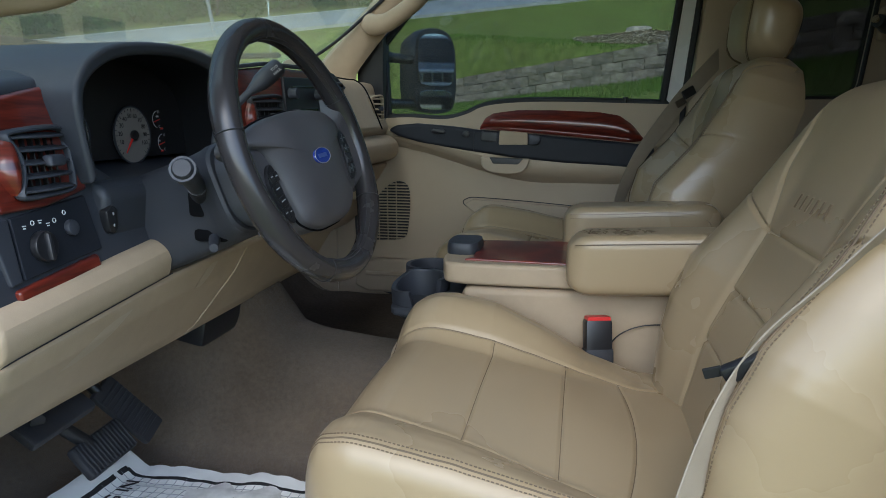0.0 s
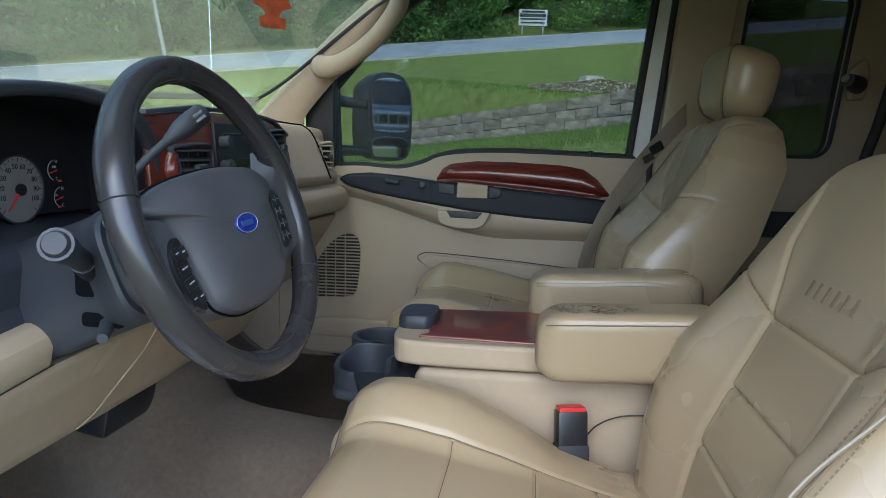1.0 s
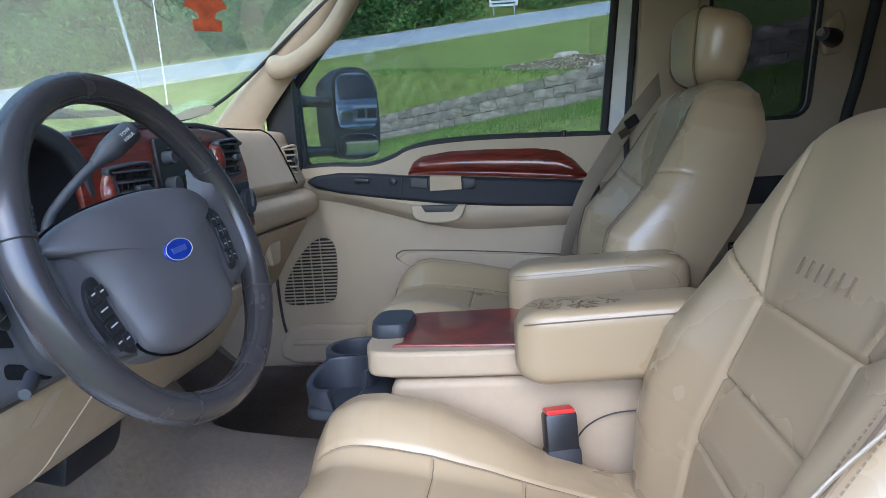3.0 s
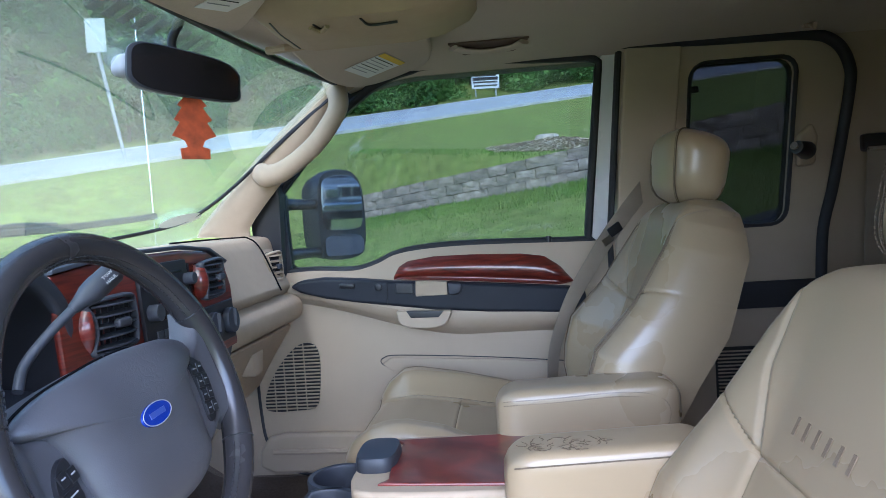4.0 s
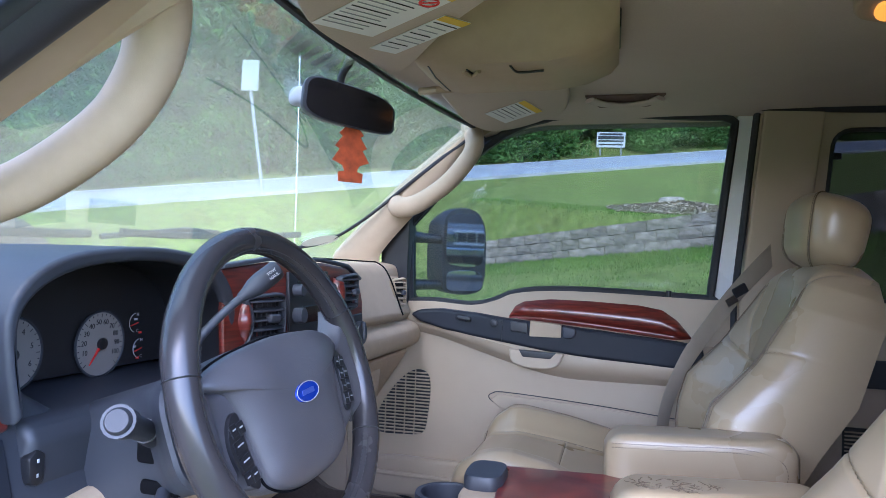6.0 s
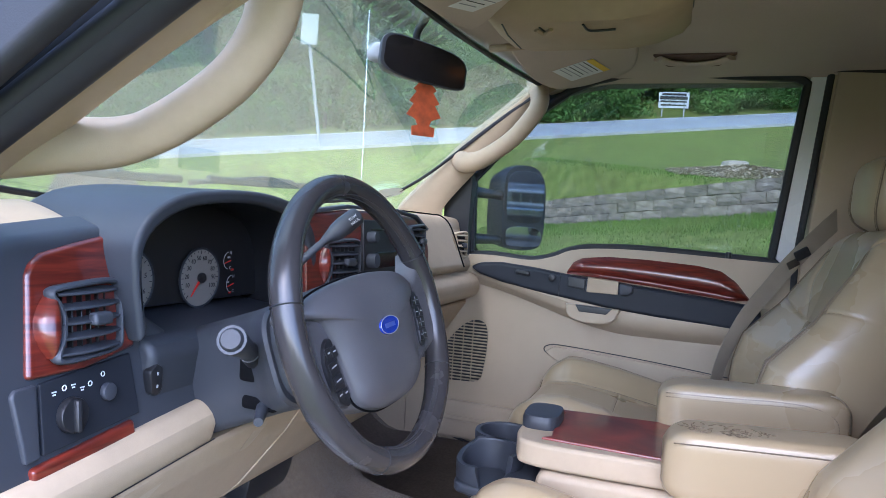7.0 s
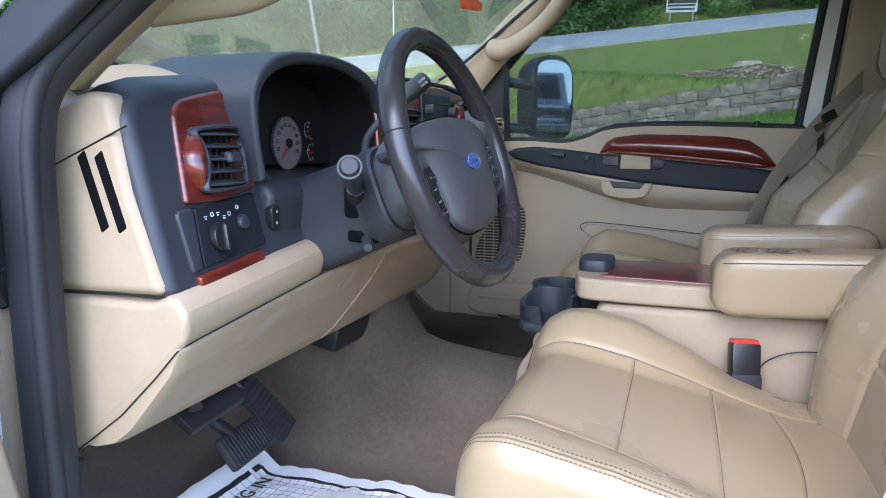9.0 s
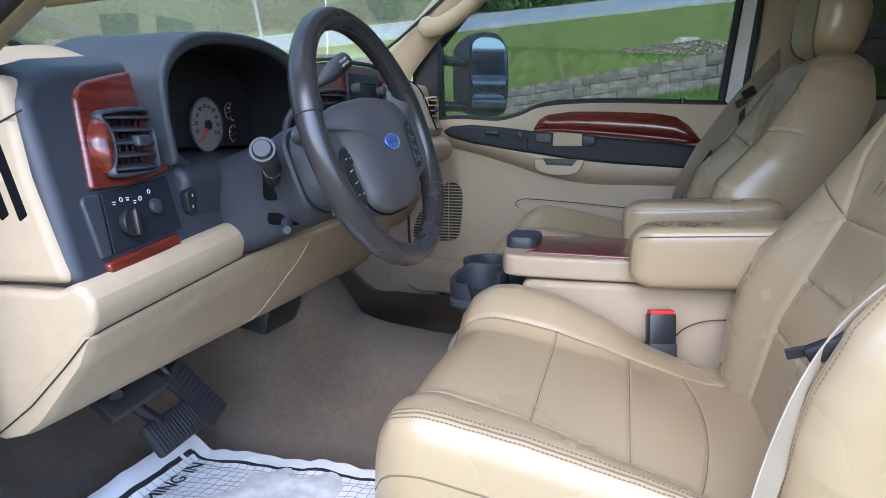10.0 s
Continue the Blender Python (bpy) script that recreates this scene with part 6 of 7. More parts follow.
    lp = [(-0.375, 0.92), (-0.372, 0.965), (-0.345, 1.005), (-0.29, 1.016), (0.3, 1.005), (0.5, 1.0), (0.5, 0.90), (-0.33, 0.90)]
    part("lower_pocket", prism(lp, "y", 0.775, 0.803, 0.012, 3), BEIGE_DIM, d, "beige lower storage pocket")
    part("lower_ledge", tube([(-0.33, 0.772, 0.965), (0.5, 0.772, 0.955)], 0.008, 8), BEIGE_DIM, d)
    part("front_edge", tube(smooth_path([(-0.362, 0.797, 1.36), (-0.368, 0.797, 1.20), (-0.366, 0.797, 1.08), (-0.352, 0.795, 0.985), (-0.30, 0.79, 0.915), (-0.20, 0.785, 0.885)], 6), 0.0045, 8, up=(0, 1, 0)), RUBBER, d, "black seal along the door's front edge")
    # window frame, seals and pane
    hole = [(0.583, 1.514)] + sill_s[::-1] + [(-0.262, 1.60), (-0.262, 1.695), (-0.13, 1.835), (-0.06, 1.90), (0.02, 1.955), (0.09, 1.985), (0.16, 1.998), (0.35, 2.0), (0.60, 1.988), (0.628, 1.975)]
    path = resample([(x, 0.815, z) for x, z in hole], 140)
    b = sweep(path, rect_shape(0.020, 0.026), True, up=(0, 1, 0))
    part("window_seal", lean_in(b), RUBBER, d, "black rubber window seal")
    part("window_frame", ring_plate([(0.592, 1.50)] + [(x, z - 0.02) for x, z in sill_s[::-1]] + [(-0.30, 1.60), (-0.295, 1.71), (-0.16, 1.86), (-0.08, 1.935), (0.0, 1.985), (0.08, 2.022), (0.16, 2.035), (0.35, 2.036), (0.62, 2.024), (0.65, 2.0)], hole, 0.822, 0.875), BLACK, d)
    pane_pts = resample([(x, 0, z) for x, z in hole], 80)
    bm = bmesh.new()
    bm.faces.new([bm.verts.new((p.x, 0.835, p.z)) for p in pane_pts])
    ex = bmesh.ops.extrude_face_region(bm, geom=bm.faces[:])
    bmesh.ops.translate(bm, vec=(0, 0.004, 0), verts=[v for v in ex["geom"] if isinstance(v, bmesh.types.BMVert)])
    ob = part("pane", lean_in(bm), GLASS, d, "side window glass tinted to dim the outdoors")
    ob.visible_shadow = False
    part("sail_panel", lean_in(prism([(-0.34, 1.44), (-0.262, 1.46), (-0.248, 1.72), (-0.262, 1.70), (-0.34, 1.62)], "y", 0.775, 0.83, 0.008)), BLACK, d, "black triangular mirror panel")
    part("door_edge", lean_in(prism([(0.592, 1.495), (0.634, 2.008), (0.692, 2.008), (0.650, 1.495)], "y", 0.81, 0.86, 0.006)), WHITE, d, "white painted door edge")
    part("gap_seal", lean_in(sweep([(0.640, 0.805, 0.9), (0.640, 0.805, 1.5), (0.678, 0.805, 1.995)], rect_shape(0.016, 0.022), up=(0, 1, 0))), RUBBER, d)


def build_rear_side(side):
    y0, y1 = 0.80 * side, 0.86 * side
    name = "door_2" if side > 0 else "wall_rear_driver"
    d = thing(name, (1.1, 0.83 * side, 0.9), "tan rear side panel with dark tinted window", "side panel", kind="structure")
    outer = [(0.640 if side > 0 else 0.72, 0.85), (1.62, 0.85), (1.62, 2.05), (0.680 if side > 0 else 0.72, 2.05)]
    inner = round_rect(0.834, 1.098, 1.521, 1.946, 0.04, 0.055)
    part("panel", ring_plate(outer, inner, y0, y1, 200, side), BEIGE_DIM, d, "tan rear door panel")
    part("window_seal", lean_in(sweep(resample([(x, 0.802 * side, z) for x, z in inner], 90), rect_shape(0.010, 0.012), True, up=(0, 1, 0)), side), RUBBER, d)
    bm = bmesh.new()
    bm.faces.new([bm.verts.new((x, 0.828 * side, z)) for x, z in inner])
    ex = bmesh.ops.extrude_face_region(bm, geom=bm.faces[:])
    bmesh.ops.translate(bm, vec=(0, 0.004 * side, 0), verts=[v for v in ex["geom"] if isinstance(v, bmesh.types.BMVert)])
    part("pane", lean_in(bm, side), TINT, d, "dark tinted window").visible_shadow = False
    seal = smooth_path([(0.675, 0.785 * side, 2.008), (0.90, 0.785 * side, 1.998), (1.12, 0.785 * side, 1.992), (1.200, 0.785 * side, 1.970), (1.238, 0.785 * side, 1.912), (1.240, 0.785 * side, 1.84), (1.208, 0.785 * side, 1.62), (1.178, 0.785 * side, 1.43), (1.165, 0.785 * side, 0.9)], 8)
    part("door_seal", lean_in(tube(seal, 0.014, 10, up=(0, 1, 0)), side), RUBBER, d, "black rubber door seal")
    if side > 0:
        part("pillar_cover", lean_in(prism([(0.652, 0.90), (0.652, 1.5), (0.691, 2.0), (0.835, 2.0), (0.79, 1.5), (0.79, 0.9)], "y", 0.782, 0.802, 0.008)), BEIGE_DIM, d, "tan pillar cover")
        kb = part("latch_base", lean_in(prism([(1.118, 1.665), (1.112, 1.745), (1.150, 1.775), (1.165, 1.74), (1.160, 1.67)], "y", 0.772, 0.80, 0.01, 3)), BEIGE, d)
        part("latch_knob", lean_in(tube([(1.135, 0.775, 1.705), (1.115, 0.745, 1.708), (1.092, 0.728, 1.712)], 0.018, 12, scale=[1.3, 1.1, 0.9])), BLACK, d, "black rear window latch")
        part("latch_tip", lean_in(tube([(1.094, 0.73, 1.712), (1.082, 0.722, 1.716)], 0.010, 12)), CHROME, d)
        part("hinge_clip", box((0.868, 0.772, 1.885), (0.03, 0.012, 0.018), 0.004), BLACK, d)
        part("dark_band", prism([(0.86, 1.30), (0.86, 1.372), (1.22, 1.372), (1.22, 1.30)], "y", 0.79, 0.803, 0.006), RUBBER, d)
        sp = part("speaker", prism([(0.90, 1.06), (0.90, 1.20), (1.04, 1.20), (1.04, 1.06)], "y", 0.7955, 0.803, 0.01), BLACK, d, "rear speaker grille")
        for k in range(13):
            part("slat", box((0.97, 0.794, 1.072 + 0.0097 * k), (0.13, 0.004, 0.004), 0.001, seg=1), BEIGE_DIM, sp)
        r = thing("rear_seat_belt", (1.30, 0.77, 0.9), "tan rear seat belt hanging from a black guide on the pillar", "seat belt")
        part("guide", box((1.305, 0.760, 1.715), (0.06, 0.03, 0.045), 0.008), BLACK, r)
        part("guide_bar", box((1.305, 0.742, 1.698), (0.05, 0.01, 0.012), 0.003), CHROME, r)
        part("webbing", sweep([(1.305, 0.748, 1.70), (1.30, 0.775, 1.4), (1.29, 0.780, 0.95)], rect_shape(0.046, 0.002), up=(0, 1, 0)), WEB, r)


def build_back():
    t = prism([(-0.86, 0.83), (0.86, 0.83), (0.86, 1.50), (0.74, 2.05), (-0.74, 2.05), (-0.86, 1.50)], "x", 1.60, 1.66, 0.0)
    tagged(put("wall_back", t, BEIGE_DIM), "tan rear cab wall", "wall", kind="structure")
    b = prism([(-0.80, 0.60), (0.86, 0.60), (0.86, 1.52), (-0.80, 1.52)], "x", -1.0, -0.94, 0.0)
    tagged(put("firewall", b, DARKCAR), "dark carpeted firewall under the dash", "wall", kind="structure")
    b = prism([(-0.94, 0.80), (-0.44, 0.80), (-0.44, 1.50), (-0.94, 1.50)], "y", 0.80, 0.86, 0.0)
    tagged(put("kick_panel", b, BEIGE_DIM), "tan kick panel beside the footwell", "panel", kind="structure")
    b = prism([(-0.94, 0.80), (-0.405, 0.80), (-0.405, 1.50), (-0.94, 1.50)], "y", -0.82, -0.765, 0.0)
    tagged(put("kick_panel", b, BEIGE_DIM), "tan kick panel beside the driver's footwell", "panel", kind="structure")
    rear = thing("rear_bench", (1.3, 0, FLOOR), "dark shaded rear bench seat behind the front seats", "car seat")
    part("cushion", box((1.28, 0, 1.0), (0.44, 1.45, 0.16), 0.05, seg=3), LEATHER, rear)
    part("backrest", box((1.53, 0, 1.28), (0.12, 1.45, 0.56), 0.05, rot=(0, 8, 0), seg=3), LEATHER, rear)


def build_driver_opening():
    d = thing("door_frame", (-0.385, -0.81, 0.85), "driver's door opening with thick black rubber seal and white paint", "door frame", kind="structure")
    path = smooth_path([(-0.352, -0.805, 0.80), (-0.357, -0.805, 1.0), (-0.364, -0.805, 1.2), (-0.364, -0.805, 1.36), (-0.362, -0.803, 1.445), (-0.343, -0.797, 1.508), (-0.262, -0.787, 1.575), (-0.15, -0.777, 1.652), (-0.03, -0.765, 1.735), (0.08, -0.755, 1.805), (0.20, -0.748, 1.862), (0.38, -0.745, 1.90), (0.72, -0.745, 1.91)], 8)
    part("door_seal", sweep(path, [(0.027 * math.copysign(abs(math.cos(a)) ** 0.7, math.cos(a)), 0.022 * math.sin(a)) for a in np.linspace(0, 2 * math.pi, 18, endpoint=False)], up=(0, -1, 0)), RUBBER, d, "thick black rubber door seal")
    part("seal_lip", sweep([p + V((0.020, -0.014, 0)) for p in path], ring_shape(0.009, n=10), up=(0, -1, 0)), RUBBER, d)
    outer = [p + V((-0.045 - 0.012 * (p.z > 1.5), -0.012, 0.035 * ease(1.4, 1.6, p.z))) for p in path]
    part("second_seal", sweep(outer[46:], rect_shape(0.05, 0.04, 0.012), up=(0, -1, 0)), RUBBER, d)
    part("hinge_post", prism([(-0.56, 0.60), (-0.565, 1.46), (-0.50, 1.50), (-0.415, 1.40), (-0.412, 0.60)], "y", -0.91, -0.80, 0.012, 3), WHITE, d, "white painted hinge post")
    part("pillar_outer", prism([(-0.475, 1.470), (-0.42, 1.512), (-0.318, 1.585), (-0.16, 1.69), (0.05, 1.81), (0.05, 1.76), (-0.15, 1.63), (-0.30, 1.53), (-0.37, 1.49), (-0.44, 1.47)], "y", -0.835, -0.812, 0.008, 3), RUBBER, d, "black outer pillar skin")
    part("pillar_edge", tube([(-0.47, -0.838, 1.482), (-0.318, -0.838, 1.592), (-0.16, -0.83, 1.698), (0.05, -0.82, 1.82)], 0.006, 8, up=(0, 1, 0)), WHITE, d, "thin white painted edge")
    part("cowl_flap", prism([(p.x, p.y) for p in smooth_path([(-0.793, 1.530, 0), (-0.812, 1.538, 0), (-0.834, 1.509, 0), (-0.853, 1.468, 0), (-0.857, 1.40, 0), (-0.850, 1.318, 0), (-0.820, 1.264, 0), (-0.802, 1.284, 0), (-0.797, 1.40, 0)], 4, True)], "x", -0.410, -0.400, 0.003), RUBBER, d, "black rubber cowl flap")
    part("flap_edge", tube(smooth_path([(-0.398, -0.815, 1.535), (-0.398, -0.834, 1.508), (-0.398, -0.850, 1.468), (-0.398, -0.853, 1.40), (-0.398, -0.846, 1.322), (-0.398, -0.818, 1.268)], 6), 0.006, 8, up=(1, 0, 0)), RUBBER, d)
    for y, z in ((-0.818, 1.465), (-0.822, 1.385), (-0.812, 1.305)):
        part("clip", disc((-0.398, y, z), 0.004, 0.005, Euler((0, radians(90), 0)).to_matrix(), 12), RUBBER, d)
    part("sill_trim", box((-0.372, -0.79, 0.98), (0.03, 0.025, 0.30), 0.006), BEIGE, d)
    part("kick_trim", box((-0.352, -0.782, 0.955), (0.012, 0.02, 0.26), 0.004), BLACK, d)


def build_driver_door():
    d = thing("door_3", (-0.42, -0.9, 0.9), "driver's door standing wide open with beige trim and white edge", "car door", kind="structure")
    trim = [(-0.914, 1.299), (-0.900, 1.285), (-0.891, 1.246), (-0.874, 1.167), (-0.855, 1.072), (-0.832, 0.95), (-0.815, 0.80), (-1.85, 0.80), (-1.85, 1.31)]
    part("trim_panel", prism(trim, "x", -0.40, -0.34, 0.016, 3), BEIGE, d, "beige driver door trim")
    part("trim_ledge", prism([(-0.90, 1.245), (-0.886, 1.225), (-0.93, 1.19), (-1.85, 1.15), (-1.85, 1.22)], "x", -0.345, -0.325, 0.01, 3), BEIGE, d)
    part("upper_panel", prism([(-0.921, 1.30), (-0.930, 1.432), (-0.945, 1.455), (-1.85, 1.45), (-1.85, 1.30)], "x", -0.39, -0.345, 0.006), BLACK, d, "black upper door panel")
    part("door_skin", prism([(-0.911, 0.80), (-0.911, 1.405), (-0.930, 1.466), (-0.965, 1.52), (-1.02, 1.56), (-1.85, 1.56), (-1.85, 0.80)], "x", -0.46, -0.375, 0.012, 3), WHITE, d, "white painted door skin")
    part("armrest", prism([(-0.98, 1.06), (-0.99, 1.15), (-1.8, 1.14), (-1.8, 1.05)], "x", -0.345, -0.27, 0.02, 3), BEIGE, d)
    for z in (1.285, 1.0):
        h = part("hinge", box((-0.392, -0.876, z - 0.022), (0.05, 0.028, 0.042), 0.010), WHITE, d, "white painted hinge")
        part("bolt", disc((-0.364, -0.880, z - 0.022), 0.010, 0.014, Euler((0, radians(90), 0)).to_matrix(), 6), WHITE, h)
    part("door_check", box((-0.40, -0.868, 1.385), (0.012, 0.012, 0.13), 0.005), WHITE, d, "white painted reinforcing rib")


build_passenger_door()
build_rear_side(1)
# unseen wall on the driver's side, added to keep light out of the cab
build_rear_side(-1)
build_back()
build_driver_opening()
build_driver_door()

# ---- console, belts, overhead things ----
def build_console():
    t = thing("centre_console", (0.35, -0.01, FLOOR), "beige centre console with wood lid and cup holders", "console")
    part("body", prism([(0.02, 0.85), (0.035, 1.10), (0.14, 1.12), (0.15, 1.168), (0.72, 1.172), (0.72, 0.85)], "y", -0.128, 0.118, 0.014, 3), BEIGE, t, "beige console body")
    lid = [(p.x, p.y) for p in smooth_path([(0.102, -0.01, 0), (0.106, -0.085, 0), (0.15, -0.128, 0), (0.40, -0.130, 0), (0.66, -0.130, 0), (0.66, 0.118, 0), (0.40, 0.118, 0), (0.15, 0.112, 0), (0.106, 0.065, 0)], 4, True)]
    lo = part("lid", prism(lid, "z", 1.172, 1.212, 0.014, 3), BEIGE, t, "beige console lid")
    wood = [(p.x, p.y) for p in smooth_path([(0.160, -0.006, 0), (0.163, -0.085, 0), (0.185, -0.104, 0), (0.60, -0.104, 0), (0.60, 0.090, 0), (0.185, 0.090, 0), (0.163, 0.07, 0)], 3, True)]
    part("wood_inlay", prism(wood, "z", 1.208, 1.2165, 0.003, 3), WOOD, lo, "glossy cherry wood lid inlay")
    rings = []
    for k, z in ((0.9, 1.205), (1.0, 1.212), (1.0, 1.226), (0.93, 1.233), (0.6, 1.235)):
        rings.append([V((0.134 + 0.033 * k * math.copysign(abs(math.cos(a)) ** 0.6, math.cos(a)), 0.0 + 0.054 * k * math.copysign(abs(math.sin(a)) ** 0.6, math.sin(a)), z)) for a in np.linspace(0, 2 * math.pi, 32, endpoint=False)])
    part("latch", loft(rings), DARK, lo, "charcoal lid latch")
    # cup holder: a moulded tray carrying two thin-walled cups, each cut low on one side
    tray = [(p.x, p.y) for p in smooth_path([(0.002, -0.088, 0), (-0.006, -0.02, 0), (-0.006, 0.08, 0), (0.010, 0.118, 0), (0.085, 0.122, 0), (0.142, 0.118, 0), (0.146, 0.0, 0), (0.146, -0.112, 0), (0.085, -0.112, 0), (0.030, -0.104, 0)], 4, True)]
    holder = part("cup_holder", prism(tray, "z", 1.096, 1.114, 0.006, 3), DARK, t, "charcoal double cup holder with cut-away cups")
    part("ledge", prism([(0.088, -0.114), (0.148, -0.114), (0.148, 0.118), (0.100, 0.118)], "z", 1.108, 1.140, 0.006, 3), DARK, holder)
    for cx, cy, a0 in ((0.052, -0.046, -68), (0.054, 0.062, -40)):
        rings = [[], [], [], [], [], []]
        for a in np.linspace(0, 2 * math.pi, 72, endpoint=False):
            gap = abs((math.degrees(a) - a0 + 180) % 360 - 180)
            zt = 1.167 - 0.024 * max(0.0, math.cos(a - radians(-140))) ** 0.7 * (a0 < -50)
            zt = lerp(zt, 1.106, ease(34, 20, gap))
            for ring, r, z in zip(rings, (0.056, 0.059, 0.0575, 0.0490, 0.0470, 0.044), (1.098, zt - 0.004, zt, zt, zt - 0.004, 1.086)):
                ring.append(V((cx + r * math.cos(a), cy + r * math.sin(a), z)))
        part("cup", loft(rings), DARK, holder)
        # black disc paints the darkness deep in the cup
        part("well_shade", disc((cx, cy, 1.0935), 0.0435, 0.006, Matrix.Identity(3), 28), BLACK, holder, "black disc painting the shade at the bottom of the cup")
    # console foot trim and cable
    part("foot", prism([(-0.02, 0.85), (0.0, 1.02), (0.05, 1.10), (0.15, 1.10), (0.15, 0.85)], "y", -0.10, 0.12, 0.012, 3), BEIGE_DIM, t)


def build_buckle():
    t = thing("belt_buckle", (0.36, -0.155, 1.0), "black seat belt buckle with red release button", "belt buckle")
    m = basis((0.392, -0.168, 1.098), (0.96, 0.25, 0.0), (-0.20, 0.10, 1.0))
    part("body", join_m(m, box((0, 0, 0), (0.046, 0.068, 0.028), 0.005)), BLACK, t)
    part("sleeve", join_m(m, box((0.0, -0.040, 0), (0.050, 0.05, 0.032), 0.006)), RUBBER, t)
    part("release", join_m(m, box((0, 0.0335, 0.0), (0.040, 0.011, 0.024), 0.002)), RED, t, "red release button")
    cable = smooth_path([(0.405, -0.165, 1.075), (0.43, -0.145, 1.10), (0.47, -0.135, 1.115), (0.53, -0.134, 1.12)], 6)
    part("cable", tube(cable, 0.0012, 8), BLACK, t, "thin black cable")


def build_belts():
    t = thing("seat_belt", (0.6, 0.6, 1.2), "tan seat belt running over the seat shoulder with metal tongue", "seat belt", "front seat belts")
    part("webbing", sweep(smooth_path([(0.80, 0.79, 1.72), (0.746, 0.775, 1.655), (0.643, 0.735, 1.54), (0.575, 0.705, 1.45), (0.505, 0.68, 1.34), (0.46, 0.675, 1.20), (0.46, 0.68, 0.98)], 8), rect_shape(0.047, 0.002), up=(0.70, -0.58, 0.35)), WEB, t)
    m = basis((0.641, 0.728, 1.536), (0.8, 0.3, 0.5), (-0.5, -0.2, 0.8))
    part("tongue", join_m(m, box((0, 0, 0.004), (0.040, 0.026, 0.009), 0.004)), BLACK, t)
    part("tongue_plate", join_m(m, box((-0.032, -0.012, 0.004), (0.032, 0.020, 0.003), 0.001)), CHROME, t)
    t = thing("seat_belt", (0.6, -0.65, 1.2), "tan seat belt with black latch tongue beside the driver's seat", "seat belt", "front seat belts")
    part("webbing", sweep(smooth_path([(0.80, -0.70, 1.70), (0.70, -0.665, 1.48), (0.60, -0.635, 1.335), (0.528, -0.625, 1.235), (0.475, -0.655, 1.12), (0.445, -0.69, 1.0), (0.44, -0.70, 0.92)], 8), rect_shape(0.046, 0.002), up=(0.70, -0.36, 0.45)), WEB, t)
    m = basis((0.524, -0.632, 1.238), (0.85, -0.1, 0.3), (-0.3, -0.2, 0.85))
    part("tongue", join_m(m, box((0, 0, 0.004), (0.062, 0.020, 0.012), 0.004, rot=(0, 0, 12))), BLACK, t)
    part("tongue_plate", join_m(m, box((-0.038, 0.0, 0.004), (0.018, 0.012, 0.003), 0.001)), BLACK, t)


def label_plate(name, m, w, h, parent, bands=4, sign=True):
    lb = part(name, join_m(m, box((0, 0, 0), (w, h, 0.0008), 0)), PAPER, parent, "white warning label with yellow heading")
    part("heading", join_m(m, box((0, h / 2 - 0.008, 0.0008), (w, 0.016, 0.0006), 0)), YELLOW, lb)
    rng = random.Random(int(w * 1000))
    for k in range(bands):
        y = h / 2 - 0.024 - (h - 0.03) * k / bands
        l = w * rng.uniform(0.6, 0.9)
        part("text_bar", join_m(m, box((-w / 2 + 0.004 + l / 2, y, 0.0008), (l, 0.0022, 0.0005), 0)), GREY if k % 3 else INK, lb)
    if sign:
        c = V((w / 2 - 0.024, h / 2 - 0.034, 0.001))
        ringp = [m @ (c + V((0.014 * math.cos(a), 0.011 * math.sin(a), 0))) for a in np.linspace(0, 6.283, 24, endpoint=False)]
        part("warning_ring", tube(ringp, 0.0014, 6, True, up=(0, 0, 1)), NEEDLE, lb)
        part("warning_slash", tube([m @ (c + V((-0.010, -0.007, 0))), m @ (c + V((0.010, 0.007, 0)))], 0.0012, 6), NEEDLE, lb)


